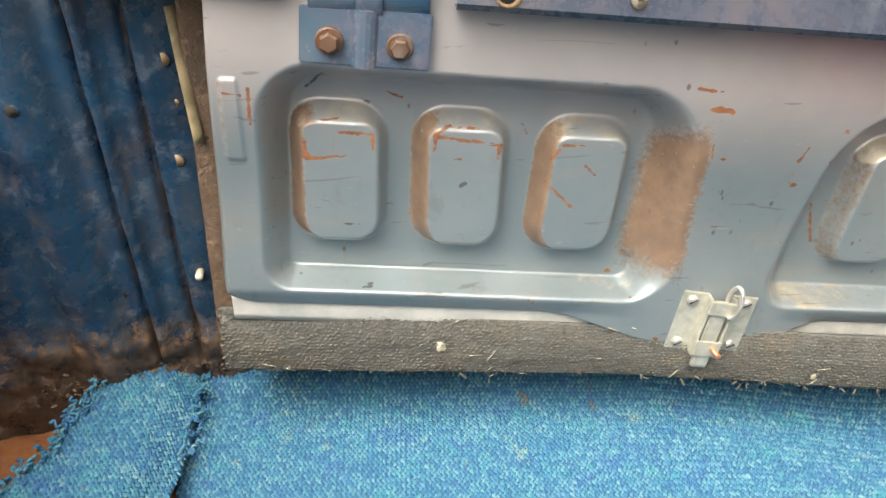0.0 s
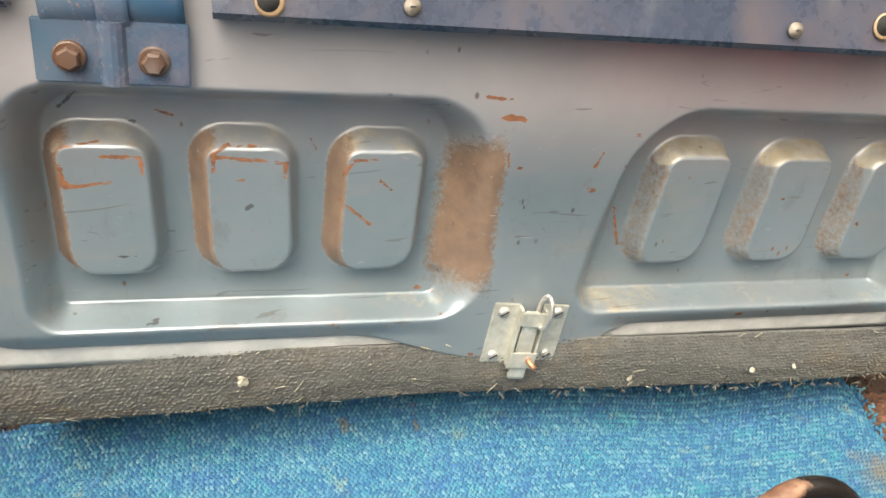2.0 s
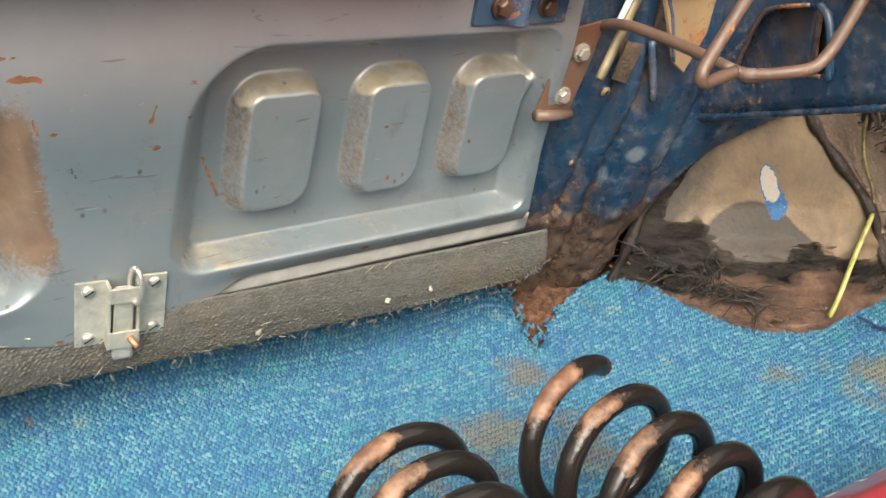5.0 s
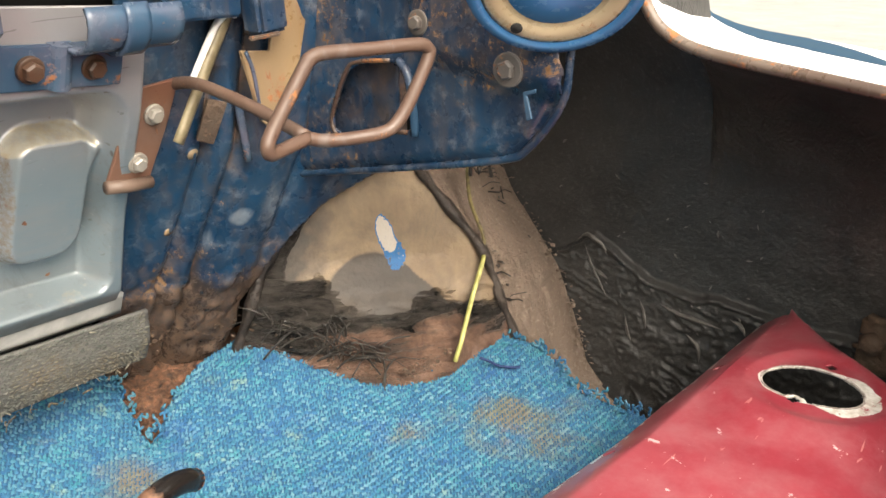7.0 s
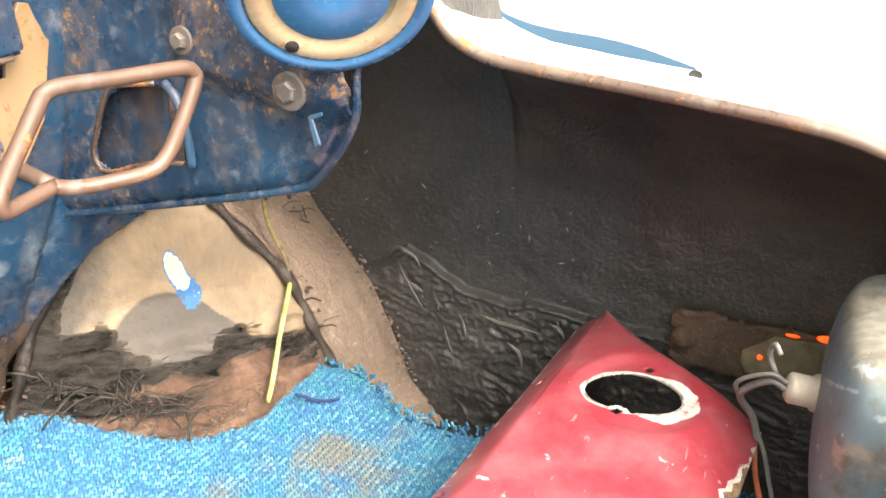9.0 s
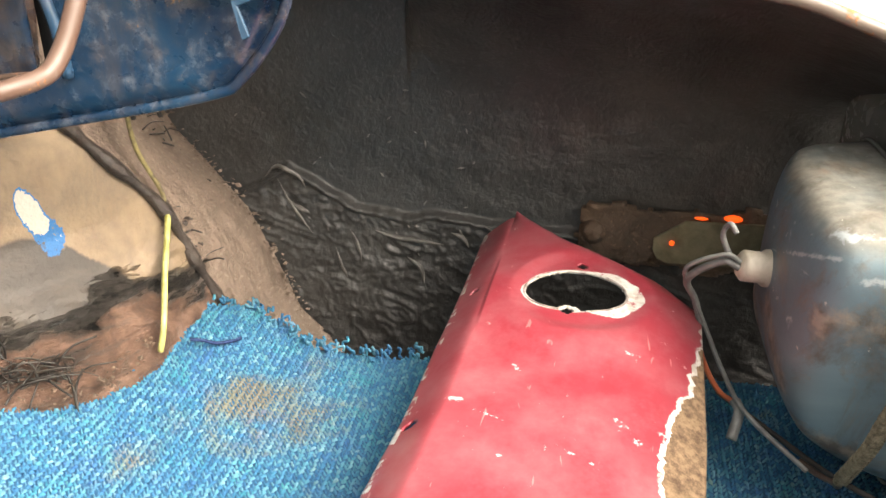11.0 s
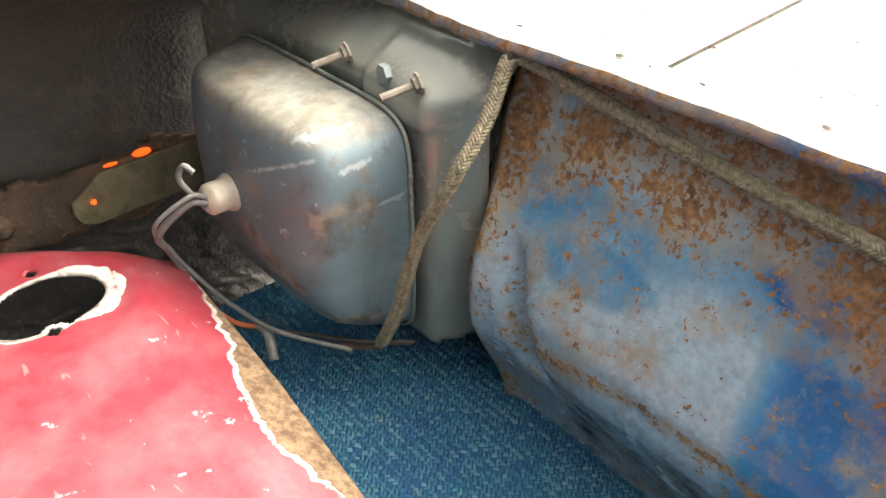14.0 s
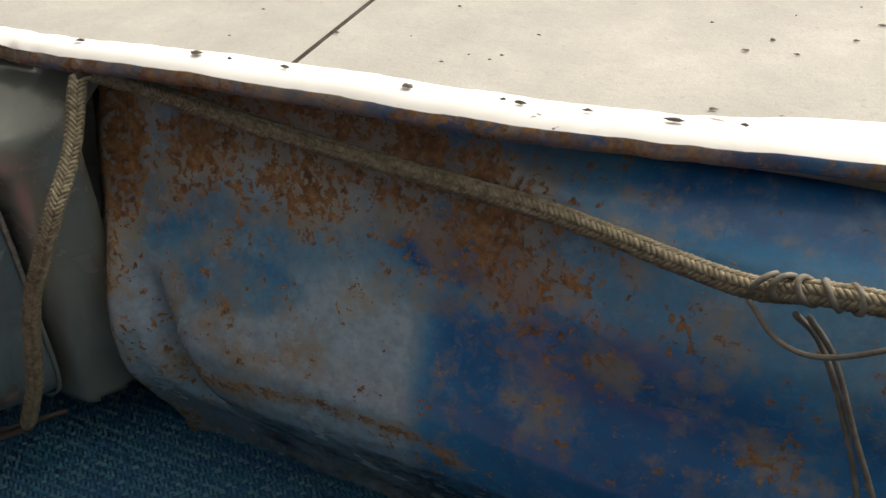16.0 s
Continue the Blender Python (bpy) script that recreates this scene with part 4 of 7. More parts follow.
def shelf_skin(u, v):
    prof = [(0.505, 0.004), (0.470, -0.001), (0.4655, 0.002), (0.4655, 0.03), (0.463, 0.06), (0.47, 0.075), (0.62, 0.085)]
    y, z = prof[int(v)]
    return (u, y + 0.0006 * fbm(u * 12, v), shelf_low(u) + z)


v, f = grid(shelf_skin, span(0.030, 0.462, 0.012), list(range(7)))
shelf = tagged(thick(mesh_object("trim", v, f, M_SHELF, False), 0.0015), "purple-blue painted parcel shelf edge with screws and holes", "shelf edge", kind="structure")
for i, (x, z) in enumerate(((0.130, 0.358), (0.355, 0.346))):
    s = thing("panel_screw", (x, 0.4645, z), "small bright screw in the shelf edge", "screw", "shelf screws")
    under(mesh_object("head", *lathe_data([(0.0046, -0.001), (0.0046, 0.001), (0.0032, 0.0014), (0.0028, 0.0028)], facing((x, 0.4642, z), (0, -1, 0)), 16), M_SCREW), s)
    under(mesh_object("recess", *box_data((0.0032, 0.0007, 0.0008), pose(x, 0.4610, z)), M_DARK, False), s)
for x, z, r in ((0.058, 0.360, 0.0075), (0.415, 0.348, 0.008), (0.432, 0.353, 0.006)):
    s = thing("grommet_hole", (x, 0.4648, z), "round hole with cream rim in the shelf edge", "hole", "shelf holes")
    under(mesh_object("rim", *lathe_data([(r, 0.0), (r, 0.0012), (r * 0.78, 0.0016)], facing((x, 0.4648, z), (0, -1, 0)), 18), M_CREAM), s)
    under(mesh_object("opening", *lathe_data([(r * 0.75, 0.0), (r * 0.75, 0.0019)], facing((x - r * 0.1, 0.4648, z + r * 0.08), (0, -1, 0)), 18), M_DARK), s)


v, f = grid(shelf_skin, span(-0.200, -0.064, 0.012), list(range(7)))
tagged(thick(mesh_object("trim", v, f, M_SHELF, False), 0.0015), "purple-blue painted shelf edge beside the hinge", "shelf edge", kind="structure")
v, f = grid(lambda x, z: (x, back_plane(x, z) + 0.024 + 0.0015 * fbm(x * 60, z * 40), z), span(-0.134, -0.108, 0.003), span(0.10, 0.365, 0.006))
tagged(thick(mesh_object("trim", v, f, M_MOUNT), 0.002), "rusty brown gap between the seat panel and pillar", "rusty edge", kind="structure")

# ---- pillars beside the panel ----
MID = 0.228


# presses in the pillars: where, half width, depth
LEFT_FOLDS = ((0.6235, 0.0028, 0.011), (0.636, 0.006, 0.003), (0.6485, 0.0028, -0.006), (0.6545, 0.0030, 0.013), (0.668, 0.006, 0.004), (0.688, 0.014, -0.009), (0.716, 0.010, 0.008))
RIGHT_FOLDS = ((0.6365, 0.004, 0.0064), (0.648, 0.005, -0.0024), (0.6605, 0.0045, 0.0072), (0.690, 0.014, -0.0044), (0.716, 0.005, 0.0048), (0.74, 0.010, -0.0024))


def pillar_y(x, z, left):
    y = 0.66 - 0.45 * min(z, 0.225) - (0.42 if left else 0.12) * max(z - 0.225, 0.0) - 0.35 * (x - 0.62) + (0.022 if left else 0.0)
    lean = x - (0.03 if left else 0.10) * (z - 0.25)
    for at, wide, high in LEFT_FOLDS if left else RIGHT_FOLDS:
        y += high * math.exp(-((lean - at) / wide) ** 2)
    return y + 0.0012 * fbm(x * 25, z * 25, 3.0) + ss(0.15, 0.09, z) * (0.005 * fbm(x * 50, z * 50, 6.0) + 0.003 * fbm(x * 130, z * 130, 6.0))


HOLES_R = ((0.625, 0.224, 0.0055), (0.618, 0.158, 0.0045), (0.612, 0.100, 0.005))
HOLES_L = ((-0.153, 0.251, 0.006), (-0.151, 0.320, 0.006), (-0.147, 0.292, 0.003), (-0.236, 0.289, 0.005), (-0.255, 0.27, 0.014), (-0.205, 0.145, 0.004))


def build_pillar(left):
    def place(u, v):
        if not left and v < 0.185:
            u = min(u, float(np.interp(v, [0.0, 0.0675, 0.1065, 0.138, 0.157, 0.185], [0.686, 0.699, 0.710, 0.725, 0.740, 0.79])))
        x = MID * 2 - u if left else u
        return (x, pillar_y(u, v, left), v)

    holes = HOLES_L if left else HOLES_R

    us, vs = span(0.579, 0.80, 0.0025), span(-0.02, 0.42, 0.004)
    v, f = grid(place, us, vs)
    rust, soot_shade, scuff = [], [], []
    for x, y, z in v:
        u = abs(x - MID) + MID
        foot = ss(0.14, 0.08, z + 0.02 * fbm(x * 20, z * 8))
        lean = u - (0.03 if left else 0.10) * (z - 0.25)
        groove = (0.9 if left else 0.5) * max(math.exp(-((lean - at) / (0.0035 if left else 0.005)) ** 2) for at in ((0.6235, 0.6545) if left else (0.6365, 0.6605, 0.716)))
        rust.append(0.5 * foot + 0.25 * ss(0.20, 0.12, z) + 0.22 * groove - 0.1)
        soot_shade.append(0.85 * ss(0.135, 0.06, z + 0.03 * fbm(x * 30, z * 20, 4)) + 0.7 * groove + (0.40 * ss(0.715, 0.74, u) * ss(0.16, 0.2, z) + 0.28 * ss(0.195, 0.25, z) * ss(0.615, 0.635, u) if not left else 0.0))
        rubs = ((0.672, 0.162, 0.010, 0.010, 0.85), (0.653, 0.140, 0.004, 0.016, 0.6), (0.692, 0.165, 0.012, 0.030, 0.5), (0.708, 0.175, 0.012, 0.02, 0.45))
        scuff.append(0.0 if left else max(a * ss(1.3, 0.4, math.hypot((u - cx) / rx, (z - cz) / rz)) for cx, cz, rx, rz, a in rubs))
    ob = mesh_object("wall_left" if left else "wall_right", v, f, M_BLUE, True, {"rust": rust, "soot_shade": soot_shade, "scuff": scuff})
    thick(ob, 0.002, 1.0 if not left else -1.0)
    for hx, hz, hr in holes:
        u = MID * 2 - hx if left else hx
        m = facing((hx, pillar_y(u, hz, left) - 0.0005, hz), (0, -1, -0.45))
        h = thing("pillar_hole", (hx, pillar_y(u, hz, left), hz), "hole punched in the blue pillar", "hole", "pillar holes")
        under(mesh_object("rim", *lathe_data([(hr, -0.002), (hr, 0.0008), (hr * 0.86, 0.0014)], m, 18), M_BLUE), h)
        pale = (left and hr in (0.006, 0.007, 0.003) and hx > -0.2) or (not left)
        under(mesh_object("opening", *lathe_data([(hr * 0.84, -0.001), (hr * 0.84, 0.0017)], m, 18), M_CREAM if pale else M_DARK), h)
    return tagged(ob, "blue painted body pillar, rusted through along its foot", "body pillar", kind="structure")


build_pillar(True)
build_pillar(False)
# flat near-black sheets behind the pillars, shade put into their colour
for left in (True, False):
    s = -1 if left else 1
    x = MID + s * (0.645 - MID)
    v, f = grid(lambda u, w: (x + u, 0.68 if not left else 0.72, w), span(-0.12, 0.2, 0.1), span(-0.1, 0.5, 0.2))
    tagged(mesh_object("backdrop", v, f, M_DARK), "near-black sheet standing in for shade behind the pillar", "cavity", kind="structure")
def plate_from(points, thickness, material, name, step=0.004, wob=0.0006):
    """A flat plate with the outline given as places in space, lying in their plane."""
    bm = bmesh.new()
    vs = [bm.verts.new(p) for p in points]
    face = bm.faces.new(vs)
    bmesh.ops.triangulate(bm, faces=[face])
    me = bpy.data.meshes.new(name)
    bm.to_mesh(me)
    bm.free()
    me.materials.append(material)
    ob = new(name, me)
    return rounded(thick(ob, thickness, 0.0), thickness * 0.3)


# pale stud at the left pillar's foot
stud = thing("pillar_stud", (-0.151, 0.607, 0.157), "pale round stud in the blue pillar's foot", "stud")
under(mesh_object("head", *lathe_data([(0.0031, -0.008), (0.0031, 0.0), (0.0025, 0.0012), (0.0, 0.0017)], facing((-0.151, 0.606, 0.157), (0, -1, -0.45)), 18), M_PLASTIC), stud)

# cream plate and studs on the right pillar
cp = thing("mounting_plate", (0.67, 0.54, 0.22), "cream painted rusty mounting plate on the pillar", "plate")
PLATE = [(0.642, 0.300), (0.668, 0.2975), (0.673, 0.320), (0.686, 0.340), (0.710, 0.337), (0.692, 0.316), (0.694, 0.292), (0.691, 0.268), (0.668, 0.2395), (0.6565, 0.2485), (0.6515, 0.285)]
under(plate_from([(x, 0.515, z) for x, z in PLATE], 0.003, M_CREAM, "plate"), cp)
under(tube("worn_edge", smooth_line([(0.646, 0.513, 0.299), (0.652, 0.5135, 0.284), (0.657, 0.514, 0.250)], 5), 0.0024, M_HINGE, 8, 0.6), cp, "light blue worn edge of the plate")
ch = thing("hinge_channel", (0.62, 0.505, 0.32), "dark blue folded channel above the mounting plate", "channel")
under(mesh_object("face", *box_data((0.060, 0.006, 0.110), pose(0.613, 0.512, 0.378), 0.002), M_BLUE, False), ch)
under(mesh_object("foot", *box_data((0.026, 0.020, 0.090), pose(0.6545, 0.505, 0.3565, 0, -6, 0), 0.003), M_BLUE, False), ch)
under(mesh_object("lip", *box_data((0.027, 0.004, 0.003), pose(0.650, 0.497, 0.3105, 0, -3, 0), 0.001), M_RIM, False), ch, "rusty lower lip")
under(mesh_object("rivet", *lathe_data([(0.004, -0.002), (0.004, 0.001), (0.0, 0.0025)], facing((0.588, 0.5085, 0.341), (0, -1, 0)), 14), M_CREAM), ch, "cream painted rivet")
for x0, z0, x1, z1 in ((0.652, 0.264, 0.663, 0.214), (0.669, 0.285, 0.682, 0.2115)):
    under(tube("rib", smooth_line([(x0, 0.534, z0), ((x0 + x1) / 2, 0.537, (z0 + z1) / 2), (x1, 0.540, z1)], 4), 0.0032, M_HINGE, 8), cp, "worn light blue rib")

# rusty bracket at the panel's right edge
br = thing("rusty_bracket", (0.58, 0.55, 0.21), "rust-brown steel bracket with two bolts on the panel edge", "bracket")


# pale seals beside the pillars
for pts, lab in ((((-0.139, 0.525, 0.352), (-0.134, 0.530, 0.311), (-0.129, 0.538, 0.268)), "yellowed edge seal strip"), (((0.646, 0.53, 0.322), (0.637, 0.53, 0.308), (0.619, 0.53, 0.279), (0.597, 0.531, 0.241)), "yellowed bent edge seal strip")):
    e = thing("edge_seal", pts[1], lab + " between panel and pillar", "seal", "edge seals")
    under(tube("strip", smooth_line(pts, 6), 0.0074 if pts[0][0] > 0 else 0.0042, M_YELLOW, 8, 0.5), e)
    if pts[0][0] > 0:
        under(plate_from([(0.629, 0.538, 0.266), (0.643, 0.534, 0.262), (0.635, 0.544, 0.231), (0.622, 0.546, 0.236)], 0.003, M_MOUNT, "flap"), e, "brown perished rubber flap")
        under(tube("bead", smooth_line([(0.650, 0.526, 0.3225), (0.643, 0.526, 0.3245), (0.634, 0.528, 0.316), (0.624, 0.530, 0.299), (0.614, 0.531, 0.282)], 6), 0.0028, M_LIP, 8), e, "pale white bead")


def on_back(x, z, off=-0.005):
    return (x, back_plane(x, z) + off, z)


under(plate_from([on_back(0.571, 0.280), on_back(0.608, 0.284), on_back(0.600, 0.250), on_back(0.588, 0.212), on_back(0.554, 0.216), on_back(0.560, 0.235)], 0.003, M_BRACKET, "plate"), br)
under(tube("lower_lip", [on_back(0.553, 0.215, -0.008), on_back(0.570, 0.2125, -0.009), on_back(0.588, 0.211, -0.008)], 0.0048, M_ROD, 8), br)
for x, z in ((0.588, 0.261), (0.577, 0.228)):
    under(mesh_object("bolt", *hex_bolt_data(on_back(x, z, -0.007), (0, -1, -0.285), 0.011, 0.006, 0.0075, x * 50), M_GALVDULL, False), br, "dull steel bolt")

# ---- gusset plate and hinge parts on the right ----
GUSSET = [(0.60, 0.178), (0.58, 0.182), (0.438, 0.214), (0.348, 0.2355), (0.326, 0.247), (0.310, 0.265), (0.303, 0.278), (0.299, 0.309), (0.297, 0.37), (0.32, 0.42), (0.60, 0.44)]
WINDOW = [(0.421, 0.246), (0.455, 0.241), (0.488, 0.232), (0.498, 0.237), (0.497, 0.250), (0.482, 0.281), (0.470, 0.288), (0.440, 0.292), (0.426, 0.288), (0.420, 0.275)]


def gusset_x(y, z):
    x = 0.715 + 0.0008 * fbm(y * 20, z * 20, 5)
    x -= 0.010 * ss(0.0, 0.02, z - (0.291 - (0.406 - y) * 0.14)) * ss(0.43, 0.40, y)
    return x + 0.006 * ss(0.012, 0.0, z - np.interp(y, [0.299, 0.326, 0.348, 0.438, 0.58], [0.30, 0.247, 0.2355, 0.214, 0.182]))


gusset = thing("hinge_gusset", (0.715, 0.44, 0.21), "blue painted boot hinge gusset, rusty, with a window", "gusset")
v, f = grid(lambda y, z: (gusset_x(y, z), y, z), span(0.295, 0.60, 0.0015), span(0.176, 0.44, 0.0015), lambda y, z: inside(y, z, GUSSET) and not inside(y, z, WINDOW))
rust = [0.46 * ss(0.28, 0.305, q[2] + 0.02 * fbm(q[1] * 15, q[2] * 15)) * ss(0.44, 0.40, q[1]) + 0.30 * ss(0.44, 0.50, q[1]) for q in v]
under(thick(mesh_object("plate", v, f, M_BLUE, True, {"rust": rust, "soot_shade": [0.25 * ss(0.42, 0.46, q[1]) + 0.36 * ss(0.285, 0.31, q[2]) * ss(0.44, 0.40, q[1]) for q in v]}), 0.002, -1.0), gusset)
under(tube("lower_flange", smooth_line([(0.717, 0.596, 0.179), (0.717, 0.438, 0.2145), (0.717, 0.348, 0.2362), (0.717, 0.326, 0.2475), (0.717, 0.303, 0.279), (0.717, 0.299, 0.309), (0.716, 0.297, 0.37)], 8), 0.0028, M_BLUE, 8), gusset)
under(tube("window_flange", smooth_line([(0.713, 0.432, 0.294), (0.711, 0.422, 0.285), (0.711, 0.417, 0.262), (0.712, 0.4165, 0.243)], 5), 0.0032, M_HINGE, 8), gusset, "scuffed light blue window flange")
v, f = grid(lambda y, z: (0.728 + 0.002 * fbm(y * 30, z * 30), y, z), span(0.444, 0.515, 0.004), span(0.225, 0.300, 0.004))
under(thick(mesh_object("inner_plate", v, f, M_BLUE, True, {"rust": [0.1] * len(v), "soot_shade": [0.38] * len(v)}), 0.002), gusset, "grimy blue inner plate behind the window")
# near-black sheet for the shade seen through the window
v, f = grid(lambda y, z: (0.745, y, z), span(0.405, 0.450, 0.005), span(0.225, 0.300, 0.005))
under(thick(mesh_object("cavity", v, f, M_DARK), 0.002), gusset, "near-black sheet standing in for shade behind the window")
under(tube("window_bead", smooth_line([(0.7135, 0.440, 0.293), (0.7135, 0.470, 0.289), (0.7135, 0.483, 0.281), (0.7135, 0.498, 0.250), (0.7135, 0.499, 0.236), (0.7135, 0.488, 0.2305), (0.7135, 0.455, 0.240), (0.7135, 0.424, 0.244)], 6), 0.0019, M_RIM, 8), gusset, "worn pale edge round the window")
for y, z, r in ((0.334, 0.299, 0.011), (0.406, 0.322, 0.0085)):
    under(mesh_object("bolt", *hex_bolt_data((0.7035, y, z), (-1, 0, 0), r * 1.15, 0.006, r, 0.4), M_WASHER, False), gusset, "weathered grey bolt with washer")
under(plate_from([(0.7, 0.313, 0.272), (0.7, 0.3165, 0.270), (0.702, 0.3215, 0.287), (0.702, 0.3125, 0.290), (0.702, 0.3125, 0.2875), (0.702, 0.3185, 0.285)], 0.002, M_HINGE, "tab"), gusset)

dish = thing("hinge_dish", (0.69, 0.30, 0.345), "blue round hinge dish with cream worn ring", "hinge dish")
dm = facing((0.678, 0.288, 0.355), (-0.62, -0.45, -0.55))
under(mesh_object("dish", *lathe_data([(0.050, -0.006), (0.052, -0.002), (0.050, 0.003), (0.044, 0.004), (0.0425, 0.0015), (0.030, 0.0008), (0.027, 0.003), (0.018, 0.004), (0.0, 0.004)], dm, 48), M_BLUEDISH), dish)
under(mesh_object("worn_ring", *lathe_data([(0.043, 0.0018), (0.0405, 0.0034), (0.033, 0.0030), (0.0315, 0.0012)], dm, 48), M_CREAMRING), dish, "cream ring worn through blue paint")
under(mesh_object("hole", *lathe_data([(0.0035, 0.002), (0.0035, 0.0042)], dm @ Matrix.Translation((-0.020, -0.031, 0.0)), 14), M_DARK), dish)

# ---- wire hook ----
hook = thing("wire_hook", (0.60, 0.51, 0.28), "bent rusty steel rod hook held by the bracket", "hook")
loop = [(0.597, 0.402, 0.265), (0.578, 0.401, 0.2625), (0.566, 0.399, 0.262), (0.563, 0.398, 0.267), (0.568, 0.398, 0.276), (0.589, 0.394, 0.307), (0.594, 0.393, 0.3125), (0.603, 0.391, 0.3145), (0.630, 0.383, 0.3145), (0.662, 0.373, 0.3150), (0.670, 0.371, 0.312), (0.670, 0.371, 0.306),
        (0.659, 0.374, 0.285), (0.650, 0.377, 0.271), (0.640, 0.380, 0.2645), (0.622, 0.390, 0.2622), (0.606, 0.398, 0.2625), (0.597, 0.402, 0.265)]
under(tube("loop", smooth_line(loop, 6), 0.0042, M_ROD, 10), hook)
under(tube("shank", smooth_line([(0.606, 0.545, 0.278), (0.605, 0.525, 0.282), (0.604, 0.50, 0.2815), (0.602, 0.45, 0.274), (0.598, 0.404, 0.2652)], 6), 0.0042, M_ROD, 10), hook)

# ---- wheelhouse on the right ----
ARCH_L = [(-0.03, 0.685, 0.622), (0.0, 0.689, 0.617), (0.0675, 0.704, 0.599), (0.1065, 0.716, 0.588), (0.138, 0.731, 0.577), (0.157, 0.746, 0.566), (0.18, 0.781, 0.543), (0.26, 0.80, 0.53)]
ARCH_R = [(-0.03, 0.90, 0.435), (0.0, 0.895, 0.44), (0.10, 0.867, 0.466), (0.178, 0.827, 0.511), (0.26, 0.81, 0.527)]
ARCH_B = [(-0.03, 0.070), (0.0, 0.062), (0.03, 0.043), (0.07, 0.016), (0.10, 0.004), (0.15, 0.010), (0.26, 0.006)]
STRIP_W = [(-0.10, 0.962, 0.350), (-0.0725, 0.966, 0.362), (-0.0418, 0.970, 0.399), (0.0065, 0.977, 0.423), (0.0513, 0.981, 0.447), (0.0875, 0.983, 0.479), (0.119, 0.984, 0.508), (0.20, 0.985, 0.555), (0.28, 0.98, 0.58)]


def edge_at(table, z):
    return np.array([np.interp(z, [q[0] for q in table], [q[1] for q in table]), np.interp(z, [q[0] for q in table], [q[2] for q in table])])


def arch(s, z):
    a, b = edge_at(ARCH_L, z), edge_at(ARCH_R, z)
    p = a + (b - a) * s
    out = follow(ARCH_B, z) * math.sin(math.pi * s) ** 0.8
    lump = ss(0.08, 0.03, z)
    out += 0.010 * lump * abs(fbm(s * 6, z * 85, 1.0)) + 0.006 * math.exp(-((z - 0.058 - 0.012 * fbm(s * 6, 0.3)) / 0.006) ** 2) + 0.003 * lump * fbm(s * 25, z * 120, 2.0) + 0.0008 * fbm(s * 5, z * 12)
    return (p[0] - 0.65 * out, p[1] - 0.76 * out, z)


us, vs = span(0, 1, 0.0125), span(-0.03, 0.26, 0.003)
v, f = grid(arch, us, vs)
pairs = [(u, w) for w in vs for u in us]
patch = [1.05 * ss(1.15, 0.85, math.hypot((s - 0.562 + (z - 0.122) * 0.6) / 0.048, (z - 0.122) / 0.019)) for s, z in pairs]
patch = [max(a, 0.56 * ss(1.15, 0.85, math.hypot((s - 0.585) / 0.052, (z - 0.103) / 0.016))) for a, (s, z) in zip(patch, pairs)]
tarv = []
for s, z in pairs:
    zz = z + 0.014 * fbm(s * 6, 0.3) + 0.003 * fbm(s * 22, z * 90)
    low = ss(0.088, 0.030, zz)
    heap = ss(0.40, 0.16, s + 0.06 * fbm(s * 9, z * 60)) * ss(0.100, 0.070, zz) * ss(0.008, 0.03, z)
    low = max(low, 0.66 * ss(0.14, 0.07, s + 0.02 * fbm(z * 40, 2.0)))
    tarv.append(low + (0.70 - low) * heap)
grey = [max(0.95 * ss(1.15, 0.85, math.hypot((s - 0.47) / 0.20, (z - 0.058) / 0.046)), 0.8 * ss(0.004, -0.004, z - 0.094 + (s - 0.62) * 0.22) * ss(0.60, 0.63, s), 0.80 * ss(0.42, 0.08, s + 0.05 * fbm(s * 7, z * 25)) * ss(0.19, 0.12, z)) for s, z in pairs]
tagged(mesh_object("wall_wheelhouse", v, f, M_ARCH, True, {"tar": tarv, "grey": grey, "patch": patch}), "cream painted wheelhouse with tarry peeling lower edge", "wheelhouse", kind="structure")
for pts, wd, nm in (([(*arch(0.0, z)[:2], z) for z in (0.0, 0.05, 0.10, 0.15, 0.17, 0.19, 0.24)], 0.010, "dark tarry seam of the wheelhouse"), ([(*arch(1.0, z)[:2], z) for z in (0.0, 0.05, 0.10, 0.15, 0.19, 0.24)], 0.009, "brown seam sealer along the wheelhouse")):
    line = [p + Vector((0.0016 * fbm(i, 2.2), 0.0016 * fbm(i, 7.2), 0)) for i, p in enumerate(smooth_line(pts, 8))]
    tagged(tube("trim", line, lambda t: wd * (1 + 0.25 * math.sin(t * 37)), M_SEAM, 8, 0.55), nm, "seam", kind="structure")


def brown(s, z):
    a, b = edge_at(ARCH_R, z), edge_at(STRIP_W, z)
    p = a + (b - a) * s
    out = 0.008 * math.sin(math.pi * s) + 0.003 * fbm(s * 6, z * 22, 4.0) + 0.0016 * fbm(s * 22, z * 90, 4.0) + 0.006 * ss(0.88, 1.0, s) * abs(fbm(s * 9, z * 70, 2.0))
    return (p[0] - 0.75 * out, p[1] - 0.6 * out, z)


v, f = grid(brown, span(0, 1, 0.025), span(-0.10, 0.28, 0.004))
tagged(mesh_object("wall_side_strip", v, f, M_BROWNTAR), "brown rough underseal strip beside the wheelhouse", "body side", kind="structure")

